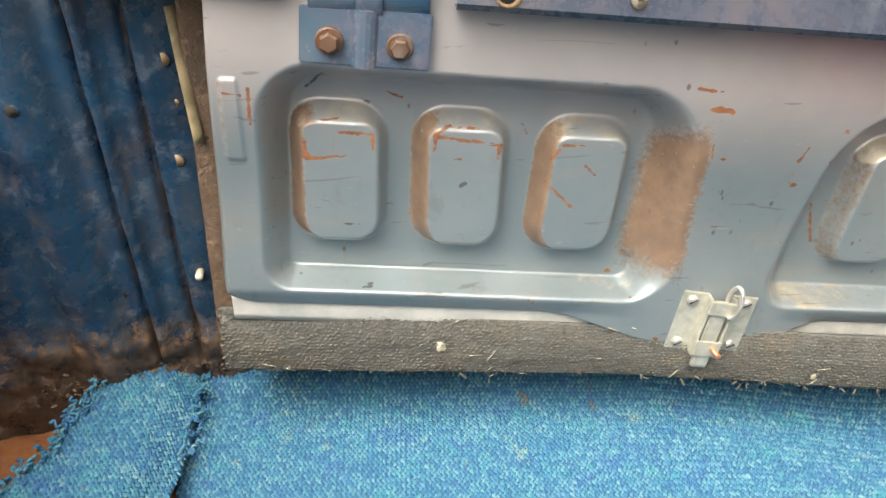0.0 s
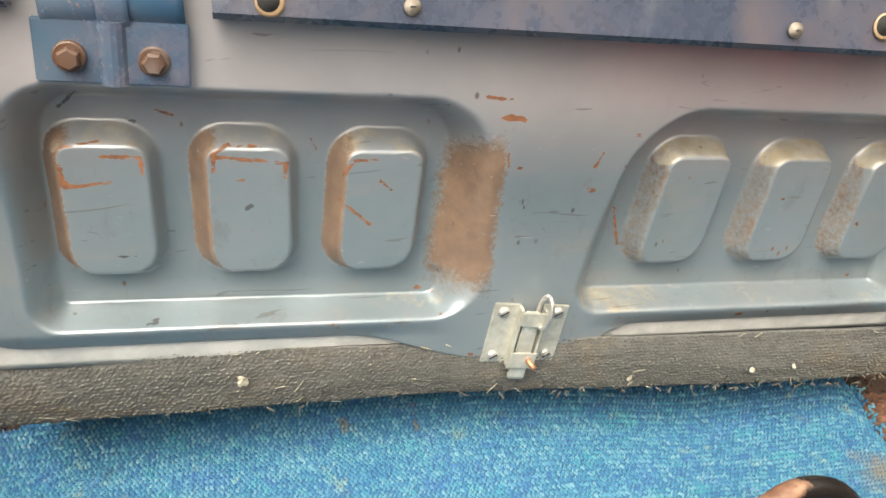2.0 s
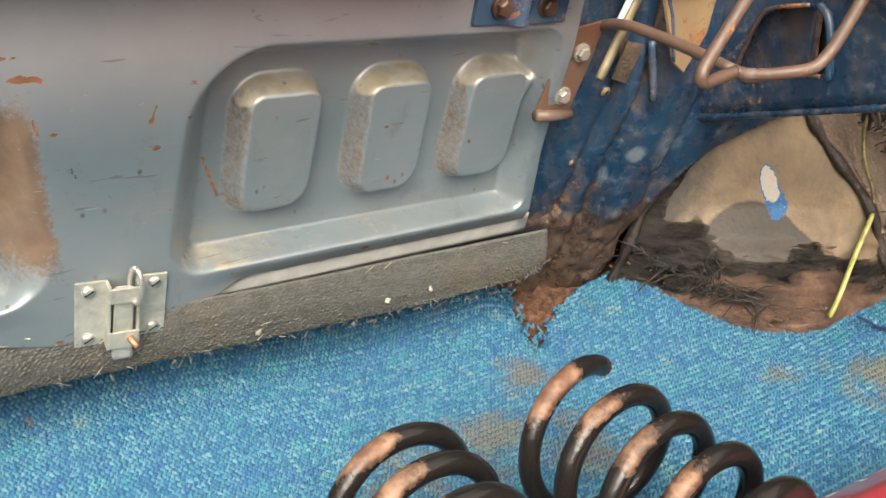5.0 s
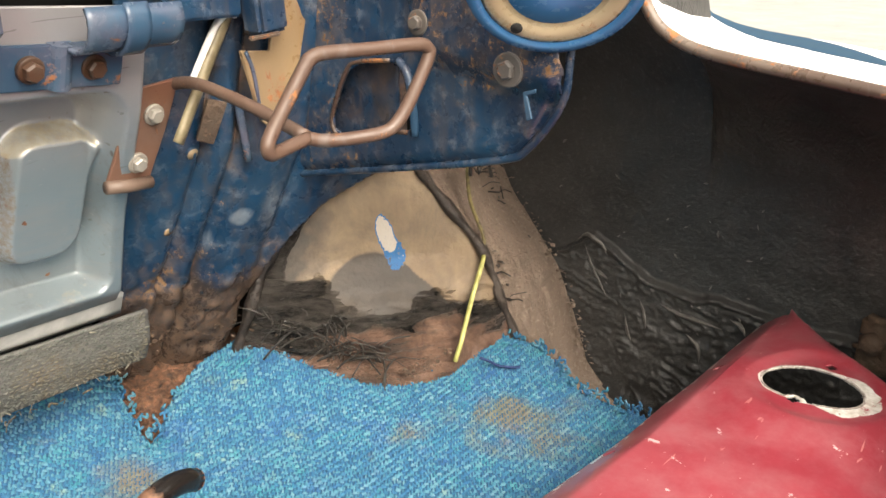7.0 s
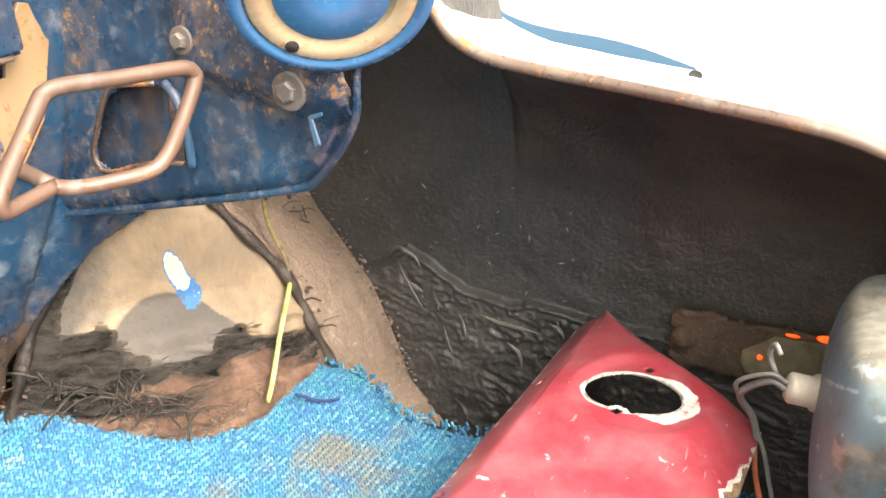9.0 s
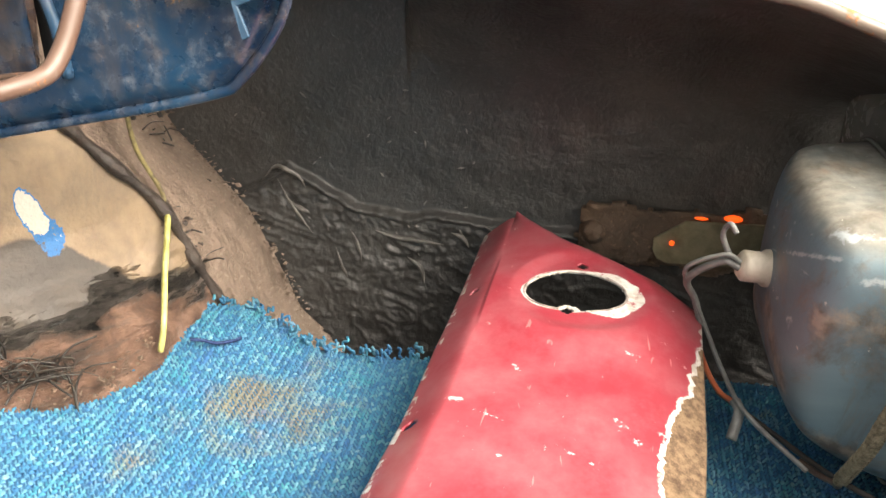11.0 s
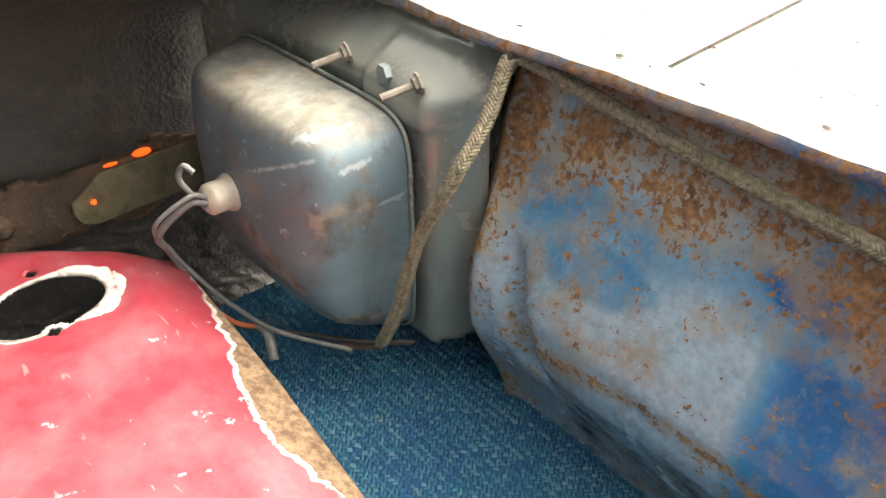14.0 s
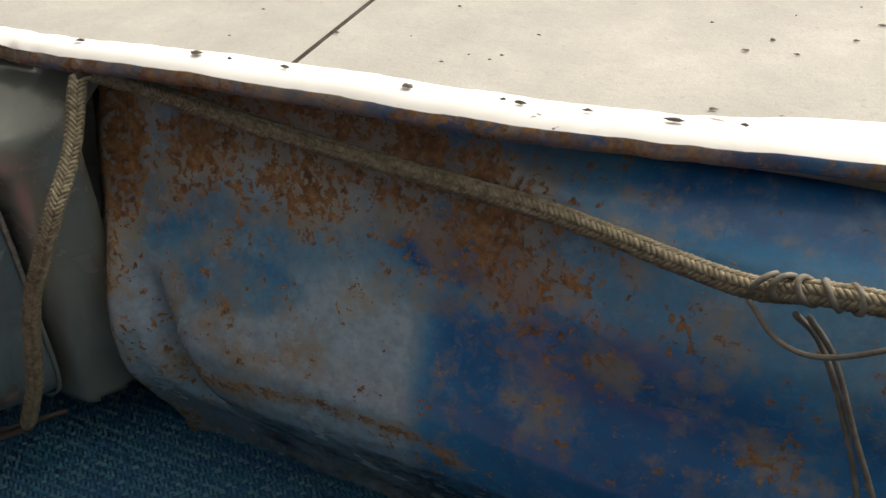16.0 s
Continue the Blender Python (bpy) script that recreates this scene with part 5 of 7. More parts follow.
# ---- black quarter panel, opening rim and outer skin ----
RIM = [(-0.10, 0.236), (-0.05, 0.243), (-0.02, 0.255), (0.03, 0.2755), (0.065, 0.285), (0.142, 0.295), (0.227, 0.3045), (0.25, 0.308), (0.264, 0.312), (0.278, 0.319), (0.288, 0.329), (0.296, 0.345), (0.30, 0.37), (0.302, 0.42)]
WALL = [(-0.10, 0.965), (-0.03, 0.978), (0.04, 0.988), (0.10, 0.99), (0.15, 0.984), (0.20, 0.965), (0.24, 0.93), (0.27, 0.885), (0.288, 0.84), (0.295, 0.803)]


CRACK = [(0.10, 0.050), (0.234, 0.0547), (0.263, 0.058), (0.323, 0.055), (0.35, 0.061), (0.388, 0.081), (0.409, 0.091), (0.43, 0.079), (0.46, 0.060)]


def quarter(y, k):
    zt = WALL[-1][0] - (1 - k) ** 1.5 * (WALL[-1][0] - WALL[0][0])
    x = 0.99 - 0.19 * max((zt - 0.1) / 0.195, 0.0) ** 3.3 - 0.025 * max((0.1 - zt) / 0.2, 0.0) ** 2
    z = zt + (follow(RIM, y) - 0.295) * ss(0.10, 0.295, zt)
    crack = follow(CRACK, y) + 0.003 * fbm(y * 45, 0.0, 8.0)
    lump = ss(crack + 0.003, crack - 0.003, z)
    wr = 1.0 - abs(fbm(y * 24 + 1.5 * fbm(y * 9, z * 9) + z * 20, z * 44 - y * 14, 2.0)) * 2.0
    fine = 1.0 - abs(fbm(y * 75 + z * 60, z * 110 - y * 40, 4.0)) * 2.0
    x -= 0.006 * lump + 0.0030 * lump * max(wr, 0.0) ** 8 + 0.0010 * lump * max(fine, 0.0) ** 4 + 0.0020 * lump * fbm(y * 30, z * 40, 5.0) + 0.0010 * fbm(y * 40, z * 40, 6.0)
    x -= 0.007 * math.exp(-((z - crack + 0.001) / 0.0025) ** 2) * ss(0.46, 0.42, y) * (0.55 + 0.9 * fbm(y * 30, 3.0) ** 2)
    x -= 0.25 * max(y - 0.38, 0.0) ** 2
    return (x, y, z)


v, f = grid(quarter, span(-0.12, 0.14, 0.004)[:-1] + span(0.14, 0.50, 0.0018) + span(0.504, 0.62, 0.004), span(0, 0.5, 0.0035)[:-1] + span(0.5, 1, 0.008))
# tar gets paler and browner towards its rear end
brown_tint = [0.5 * ss(0.26, 0.08, q[1]) * ss(-0.04, 0.03, q[1]) * ss(-0.02, 0.03, q[2]) for q in v]
tagged(mesh_object("wall_quarter", v, f, M_TAR, True, {"dust": brown_tint}), "black tarred inside of the rear quarter panel", "quarter panel", kind="structure")
rim_line = [Vector((0.800, y, z)) for y, z in RIM if y > -0.03]
tagged(tube("trim", smooth_line([(0.796, -0.045, 0.226)] + rim_line, 5), 0.0042, M_RIM, 8), "worn brown seal edge round the boot opening", "opening edge", kind="structure")


def skin(y, k):
    dx = [(0, 0.0, -0.002), (0.1, 0.010, 0.003), (0.25, 0.04, 0.004), (0.45, 0.11, 0.000), (0.65, 0.20, -0.006), (0.78, 0.26, -0.02), (0.9, 0.30, -0.08), (1.0, 0.31, -0.25)]
    x = np.interp(k, [q[0] for q in dx], [q[1] for q in dx])
    z = np.interp(k, [q[0] for q in dx], [q[2] for q in dx])
    return (0.801 + x, y + 0.25 * x * ss(0.2, 0.3, y), follow(RIM, y) + z)


us, vs = span(-0.16, 0.302, 0.003), span(0, 1, 0.02)
v, f = grid(skin, us, vs)
bare = []
for q in v:
    line = np.interp(q[1], [0.146, 0.19, 0.247, 0.311, 0.386], [0.889, 0.92, 0.952, 1.005, 1.09])
    wide = np.interp(q[1], [0.140, 0.195, 0.247, 0.311, 0.386], [0.006, 0.042, 0.058, 0.044, 0.014])
    bare.append(0.85 * ss(1.15, 0.75, abs(q[0] - line) / wide) * ss(0.138, 0.150, q[1]))
tagged(thick(mesh_object("roof_quarter_skin", v, f, M_WHITE, True, {"bare": bare}), 0.0015, 1.0), "white painted outer body skin, scraped to blue", "body skin", kind="structure")
hole = thing("drain_hole", (0.853, 0.14, 0.299), "small dark round hole in the white skin", "hole")
under(mesh_object("opening", *lathe_data([(0.0042, -0.003), (0.0042, 0.0), (0.0034, -0.0004), (0.0, -0.0012)], facing((0.853, 0.14, 0.2998), (-0.42, -0.15, 0.89)), 20), M_DARK), hole)

# side marker fitting on the black wall
sm = thing("side_marker_mount", (0.975, 0.08, 0.045), "rusty side marker mount with daylight glowing through orange lens", "lamp mount")
v, f = grid(lambda y, z: (0.972 + 0.004 * fbm(y * 30, z * 40) - 0.006 * ss(0.16, 0.14, y) * ss(0.03, 0.045, z), y, z), span(-0.05, 0.158, 0.004), span(0.028, 0.094, 0.003), lambda y, z: 0.036 + 0.009 * fbm(y * 30, 1.0) < z < 0.089 + 0.008 * fbm(y * 26, 5.0) and y < 0.152 + 0.010 * fbm(z * 60, 3.0))
under(thick(mesh_object("backing", v, f, M_MOUNT), 0.006, 1.0), sm)
plate_pts = [(0.958, 0.090, 0.050), (0.956, 0.082, 0.048), (0.956, -0.01, 0.052), (0.958, -0.01, 0.088), (0.958, 0.072, 0.085), (0.958, 0.084, 0.076), (0.958, 0.095, 0.068), (0.958, 0.095, 0.058)]
under(plate_from(plate_pts, 0.004, plain("dusty_plate", (0.13, 0.11, 0.06), (0.24, 0.20, 0.12), 0.8, 0.0, 60.0), "plate"), sm, "dusty tan backing plate")
under(mesh_object("lens", *lathe_data([(0.0085, 0.0), (0.008, 0.004), (0.004, 0.006)], facing((0.964, 0.036, 0.0875), (-1, 0, 0.3)) @ Matrix.Diagonal((0.85, 0.34, 0.5, 1)), 20), M_LENS), sm, "glowing orange lens")
under(mesh_object("lens", *lathe_data([(0.005, 0.0), (0.0045, 0.003)], facing((0.964, 0.060, 0.0855), (-1, 0, 0.3)) @ Matrix.Diagonal((1.1, 0.28, 0.5, 1)), 16), M_LENS), sm, "glowing orange lens")
under(mesh_object("lens", *lathe_data([(0.0022, 0.0), (0.0018, 0.002)], facing((0.9535, 0.081, 0.067), (-1, 0, 0)), 12), M_LENS), sm, "glowing orange pinhole")
under(mesh_object("knob", *lathe_data([(0.009, -0.004), (0.009, 0.006), (0.004, 0.010)], facing((0.966, 0.142, 0.066), (-1, 0, 0)), 16), M_MOUNT), sm)

# ---- floor pan ----
def floor_z(x, y):
    z = 0.032 * ss(0.50, 0.63, y) * ss(0.45, 0.2, x) + 0.012 * ss(0.55, 0.65, y) * ss(0.2, 0.5, x)
    z += 0.024 * math.exp(-((x - 0.715) / 0.06) ** 2 - ((y - 0.575) / 0.06) ** 2) + 0.014 * math.exp(-((x - 0.86) / 0.05) ** 2 - ((y - 0.43) / 0.04) ** 2)
    z -= 0.012 * math.exp(-((x - 0.585) / 0.02) ** 2 - ((y - 0.60) / 0.05) ** 2)
    z += 0.036 * ss(0.62, 0.69, y) * ss(0.598, 0.57, x) * ss(-0.21, -0.17, x)
    return z + 0.0025 * fbm(x * 6, y * 6, 9.0) - 0.002


# far corner is sunk and coloured near-black for the shade there
def pan(x, y):
    return (x, y, floor_z(x, y) - 0.012 - 0.20 * ss(0.868, 0.90, x) * ss(0.45, 0.41, y))


for far, m, lab in ((False, M_RUSTFLOOR, "rust-brown boot floor pan under the carpet"), (True, M_DARK, "near-black corner of the boot floor, shade put into its colour")):
    v, f = grid(pan, span(-0.62, 1.0, 0.01), span(-0.16, 0.86, 0.01), lambda x, y: (x > 0.765 and y < 0.415) == far)
    tagged(thick(mesh_object("floor", v, f, m), 0.004, -1.0), lab, "floor pan", kind="structure")
# near-black sheet for the shade behind the seat panel
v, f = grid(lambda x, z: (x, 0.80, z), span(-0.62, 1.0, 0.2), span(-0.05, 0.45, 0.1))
tagged(mesh_object("wall_front", v, f, M_DARK), "near-black sheet standing in for shade behind the seat panel", "cavity", kind="structure")

# rust wedge between the carpets
v, f = grid(lambda x, y: (x, y, floor_z(x, y) - 0.006 + 0.045 * ss(0.635, 0.70, y) * ss(0.605, 0.64, x) + 0.006 * fbm(x * 45, y * 30) + 0.003 * fbm(x * 160, y * 60)), span(0.537, 0.717, 0.0025), span(0.56, 0.70, 0.0025))
tagged(mesh_object("floor_rust", v, f, M_SCALE), "flaking rusted metal showing in the carpet gap", "rusted floor", kind="structure")

# ---- carpets ----
def tufts(points, normals_up, size, seed, lean=(1.0, 0.35), tall=0.42):
    """Loops of pile: a low elongated dome at every point, all in one mesh."""
    rng = np.random.default_rng(seed)
    n = len(points)
    p = np.asarray(points, dtype=float)
    rows = p[:, 3] if p.shape[1] > 3 else np.zeros(n)
    ang = math.atan2(lean[1], lean[0]) + rng.normal(0, 0.14, n) + np.where(rows > 0.5, 0.35, -1.05) * (lean[1] > 0.2)
    ln = size * rng.uniform(0.95, 1.5, n)
    wd = size * rng.uniform(0.42, 0.62, n)
    ht = size * tall * rng.uniform(0.6, 1.3, n)
    ring = [(math.cos(a), math.sin(a)) for a in [2 * math.pi * k / 6 for k in range(6)]]
    ca, sa = np.cos(ang), np.sin(ang)
    nv = 8
    verts = np.zeros((n, nv, 3))
    for k, (c, s) in enumerate(ring):
        a, b = c * ln * 0.5, s * wd * 0.5
        verts[:, k, 0] = p[:, 0] + a * ca - b * sa
        verts[:, k, 1] = p[:, 1] + a * sa + b * ca
        verts[:, k, 2] = p[:, 2] - size * 0.15
    for k, sgn in ((6, -1.0), (7, 1.0)):
        a = sgn * ln * 0.22
        verts[:, k, 0] = p[:, 0] + a * ca
        verts[:, k, 1] = p[:, 1] + a * sa
        verts[:, k, 2] = p[:, 2] + ht
    quads = [(0, 1, 7), (1, 2, 6, 7), (2, 3, 6), (3, 4, 6), (4, 5, 7, 6), (5, 0, 7)]
    faces = []
    for i in range(n):
        o = i * nv
        for q in quads:
            faces.append(tuple(o + k for k in q))
    return verts.reshape(-1, 3), faces


def frayed(points, size, seed, tall=1.0):
    """Loose curls of yarn at a torn edge."""
    rng = random.Random(seed)
    items = []
    for p in points:
        for _ in range(2):
            q = Vector(p) + Vector((rng.uniform(-0.006, 0.006), rng.uniform(-0.006, 0.006), rng.uniform(0.0, 0.003)))
            d = Vector((rng.uniform(-1, 1), rng.uniform(-1, 1), rng.uniform(0.2, 1.0) * tall)).normalized() * size
            side = d.orthogonal().normalized() * size * 0.5
            line = smooth_line([q, q + d * 0.5 + side, q + d - side * 0.6, q + d * 1.4 + side * 0.5], 3)
            items.append(tube_data(line, size * 0.2, 5))
    return joined(items)


MAIN = [(-0.150, -0.10), (-0.160, 0.53), (-0.170, 0.62), (-0.175, 0.78), (0.615, 0.78), (0.604, 0.690), (0.600, 0.664), (0.589, 0.640), (0.577, 0.602), (0.570, 0.572), (0.582, 0.578), (0.594, 0.590), (0.619, 0.606), (0.655, 0.622), (0.690, 0.625), (0.715, 0.618), (0.745, 0.595), (0.742, 0.550), (0.746, 0.515),
        (0.756, 0.488), (0.779, 0.466), (0.823, 0.462), (0.850, 0.460), (0.876, 0.446), (0.890, 0.410), (0.872, 0.375), (0.850, 0.345), (0.848, 0.30), (0.862, 0.22), (0.87, 0.10), (0.87, -0.10)]


def edge_points(poly, step, a=0, b=None):
    out = []
    pts = poly[a:b]
    for (x0, y0), (x1, y1) in zip(pts, pts[1:]):
        n = max(1, int(math.hypot(x1 - x0, y1 - y0) / step))
        out += [(x0 + (x1 - x0) * i / n, y0 + (y1 - y0) * i / n) for i in range(n)]
    return out


def carpet_points(poly, zf, step, seed):
    rng = np.random.default_rng(seed)
    x0, x1 = min(q[0] for q in poly), max(q[0] for q in poly)
    y0, y1 = min(q[1] for q in poly), max(q[1] for q in poly)
    pts = []
    for j, y in enumerate(np.arange(y0, y1, step * 0.76)):
        for x in np.arange(x0 + (j % 2) * step * 0.5, x1, step):
            px, py = x + rng.uniform(-0.12, 0.12) * step, y + rng.uniform(-0.08, 0.08) * step
            if inside(px, py, poly):
                pts.append((px, py, zf(px, py), j % 2))
    return pts


def build_carpet(poly, zf, label, seed, fray, size=0.0040, step=0.0037):
    ob = thing("carpet", (poly[0][0], poly[0][1], 0.0), label, "carpet")
    xs = [q[0] for q in poly]
    ys = [q[1] for q in poly]
    v, f = grid(lambda x, y: (x, y, zf(x, y)), span(min(xs), max(xs), 0.004), span(min(ys), max(ys), 0.004), lambda x, y: inside(x, y, poly))
    used = sorted({i for q in f for i in q})
    ids = {o: n for n, o in enumerate(used)}
    base = mesh_object("backing", [v[i] for i in used], [tuple(ids[i] for i in q) for q in f], M_BACKING)
    under(thick(base, 0.006, -1.0), ob, "dark woven backing")
    pts = carpet_points(poly, zf, step, seed)
    tv, tf = tufts(pts, None, size, seed, tall=0.58)
    st = np.repeat([stain(p[0], p[1]) for p in pts], 8)
    pl = mesh_object("loop_surface", tv, tf, M_BLUEPILE, True, {"stain": st})
    tagged(under(pl, ob), kind="stuff")
    fv, ff = frayed([(x, y, zf(x, y)) for x, y in fray], 0.0058, seed)
    under(tagged(mesh_object("frayed_edge", fv, ff, M_BLUEPILE), kind="stuff"), ob, "loose blue and green yarn")
    return ob


def stain(x, y):
    s = 0.0
    for cx, cy, r in ((0.40, 0.47, 0.08), (0.46, 0.47, 0.06), (0.50, 0.42, 0.07), (0.43, 0.42, 0.08), (0.78, 0.37, 0.09), (0.70, 0.42, 0.05), (0.36, 0.45, 0.06), (0.53, 0.54, 0.05), (0.62, 0.05, 0.015)):
        s = max(s, 1.0 - math.hypot(x - cx, y - cy) / r)
    for cx, cy in ((0.163, 0.635), (0.163, 0.65), (0.105, 0.64)):
        s = max(s, 1.3 - math.hypot((x - cx) / 0.004, (y - cy) / 0.010))
    return max(s, 0.0)


build_carpet(MAIN, lambda x, y: floor_z(x, y), "worn bright blue loop-pile boot carpet, stained and frayed", 3, edge_points(MAIN, 0.006, 20, 29) + edge_points(MAIN, 0.007, 6, 13))

FLAP = [(-0.165, 0.30), (-0.158, 0.56), (-0.165, 0.655), (-0.19, 0.685), (-0.222, 0.690), (-0.232, 0.636), (-0.245, 0.577), (-0.247, 0.529), (-0.257, 0.487), (-0.275, 0.44), (-0.30, 0.30)]


def flap_z(x, y):
    return 0.026 + 0.022 * ss(-0.155, -0.19, x) + 0.02 * ss(0.52, 0.66, y) + 0.002 * fbm(x * 9, y * 9)


build_carpet(FLAP, flap_z, "raised flap of blue loop carpet with torn frayed edge", 5, edge_points(FLAP, 0.005, 1, 9))

# grey carpet strip under the panel
def strip_low(x):
    return 0.0945 - 0.030 * (x + 0.19) - 0.015 * ss(0.12, 0.52, x)


def grey_strip(x, k):
    top = level(x, 0.124)
    low = strip_low(x)
    if k < 0.8:
        q = k / 0.8
        y = 0.5735 + 0.041 * (x - 0.1) * 0.5 + 0.012 * q - 0.004 * math.sin(math.pi * q)
        z = top + (low - top) * q
    else:
        q = (k - 0.8) / 0.2
        y = 0.5855 + 0.0205 * (x - 0.1) + 0.12 * q
        z = low - 0.004 * math.sin(math.pi * min(q * 4, 1)) + 0.004 * q
    return (x, y + 0.0015 * fbm(x * 12, k * 3), z)


gs = thing("carpet_strip", (0.228, 0.60, 0.085), "dusty grey loop carpet strip below the seat panel", "carpet strip")
v, f = grid(grey_strip, span(-0.129, 0.590, 0.006), span(0, 1, 0.05))
under(thick(mesh_object("backing", v, f, M_GREYMAT), 0.003, 1.0), gs)
rng = np.random.default_rng(11)
pts = []
for j, k in enumerate(np.arange(0.02, 0.84, 0.044)):
    for x in np.arange(-0.128 + 0.0018 * (j % 2), 0.588, 0.0036):
        p = grey_strip(x + rng.uniform(-0.0009, 0.0009), k + rng.uniform(-0.010, 0.010))
        pts.append((p[0], p[1], p[2]))
tv, tf = tufts([(p[0], p[2], -p[1]) for p in pts], None, 0.0034, 12, (0.3, 1.0), 0.50)
tv = np.stack([tv[:, 0], -tv[:, 2], tv[:, 1]], axis=1)
under(tagged(mesh_object("loop_surface", tv, tf, M_GREYPILE, True, {"stain": np.zeros(len(tv))}), kind="stuff"), gs)

# crumbs and litter
rnd = random.Random(4)
LITTER = [((0.030, 0.569, 0.114), 0.007), ((0.323, 0.583, 0.081), 0.004), ((0.429, 0.579, 0.080), 0.004), ((-0.125, 0.578, 0.105), 0.005), ((0.10, 0.575, 0.122), 0.003), ((0.40, 0.583, 0.084), 0.002), ((-0.126, 0.60, 0.147), 0.007), ((0.470, 0.583, 0.078), 0.004)]
for (x, y, z), s in LITTER:
    bm = bmesh.new()
    bmesh.ops.create_icosphere(bm, subdivisions=2, radius=s * 0.6)
    for q in bm.verts:
        q.co *= 1 + 0.7 * fbm(q.co.x * 300 + x * 90, q.co.y * 300, q.co.z * 300)
        q.co.y *= 0.5
    me = bpy.data.meshes.new("crumb")
    bm.to_mesh(me)
    bm.free()
    me.materials.append(M_CRUMB)
    c = tagged(new("crumb", me), "pale crumb of debris stuck to the grey carpet", "debris", "crumbs")
    c.location, c.rotation_euler = (x, y, z), (rnd.random(), rnd.random() * 3, rnd.random())

# flakes of rust and tarry fibres along the torn carpet edges
def scatter(path, n, spread, seed, size):
    rg = random.Random(seed)
    items = []
    for _ in range(n):
        i = rg.randrange(len(path) - 1)
        k = rg.random()
        p = Vector(path[i]).lerp(Vector(path[i + 1]), k) + Vector((rg.gauss(0, spread), rg.gauss(0, spread), abs(rg.gauss(0, spread * 0.3))))
        s = size * rg.uniform(0.4, 1.6)
        m = Matrix.Translation(p) @ Euler((rg.uniform(-0.6, 0.6), rg.uniform(-0.6, 0.6), rg.uniform(0, 6))).to_matrix().to_4x4()
        pts = [m @ Vector((s * math.cos(a) * rg.uniform(0.5, 1), s * math.sin(a) * rg.uniform(0.3, 0.9), 0)) for a in (0, 1.1, 2.2, 3.3, 4.4, 5.4)]
        top = m @ Vector((0, 0, s * 0.35))
        items.append((pts + [top], [(j, (j + 1) % 6, 6) for j in range(6)] + [(5, 4, 3, 2, 1, 0)]))
    return joined(items)


def fibres(path, n, spread, seed, length):
    rg = random.Random(seed)
    items = []
    for _ in range(n):
        i = rg.randrange(len(path) - 1)
        p = Vector(path[i]).lerp(Vector(path[i + 1]), rg.random()) + Vector((rg.gauss(0, spread), rg.gauss(0, spread), abs(rg.gauss(0, spread * 0.5))))
        d = Vector((rg.gauss(0, 1), rg.gauss(0, 1), rg.gauss(0, 0.5))).normalized() * length * rg.uniform(0.4, 1.3)
        items.append(tube_data(smooth_line([p, p + d * 0.5 + Vector((rg.gauss(0, 0.002), rg.gauss(0, 0.002), 0.002)), p + d], 3), 0.0006 * rg.uniform(0.6, 1.6), 4))
    return joined(items)


FOOT_R = [(0.605, 0.632, 0.045), (0.640, 0.632, 0.050), (0.690, 0.615, 0.045), (0.712, 0.590, 0.040), (0.722, 0.550, 0.030), (0.735, 0.500, 0.016), (0.760, 0.462, 0.014), (0.800, 0.456, 0.020)]
FOOT_L = [(-0.145, 0.66, 0.06), (-0.19, 0.64, 0.07), (-0.23, 0.63, 0.07), (-0.27, 0.60, 0.06)]
for path, lab, n in ((FOOT_R, "loose rust flakes and crumbled underseal by the wheelhouse", 220), (FOOT_L, "loose rust flakes at the pillar foot", 120)):
    tagged(mesh_object("rust_flakes", *scatter(path, n, 0.009, n, 0.0024), M_MOUNT, False), lab, "debris", kind="stuff")
tagged(mesh_object("tarry_fibres", *fibres([(0.708, 0.592, 0.050), (0.718, 0.560, 0.045), (0.726, 0.530, 0.035), (0.742, 0.505, 0.026), (0.755, 0.485, 0.020)], 150, 0.007, 3, 0.026), M_WIREDARK), "tangle of black tarry fibres against the wheelhouse", "debris", kind="stuff")
tagged(mesh_object("tarry_fibres", *fibres([(0.872, 0.462, 0.09), (0.885, 0.452, 0.06), (0.89, 0.448, 0.04)], 9, 0.003, 5, 0.022), M_WIREDARK), "black tarry fibres beside the yellow cable", "debris", kind="stuff")

tagged(mesh_object("loose_fibres", *fibres([(x, 0.585, strip_low(x) - 0.002) for x in (-0.13, 0.0, 0.1, 0.2, 0.3, 0.4, 0.5, 0.58)], 60, 0.003, 9, 0.007), M_GREYPILE), "loose grey fibres hanging from the carpet strip edge", "fibres", kind="stuff")
tagged(mesh_object("tarry_fibres", *fibres([(0.848, 0.472, 0.20), (0.872, 0.470, 0.185), (0.915, 0.50, 0.15), (0.95, 0.49, 0.10), (0.965, 0.46, 0.05)], 60, 0.006, 13, 0.016), M_WIREDARK), "shreds of brown tarry fibre along the underseal edge", "debris", kind="stuff")

# peeling curls of underseal and pale flecks on the quarter panel
def on_quarter(y, z, off):
    k = 1 - (max(0.295 - z, 0.0) / 0.395) ** (1 / 1.5)
    return Vector(quarter(y, k)) + Vector((-off, 0, 0))


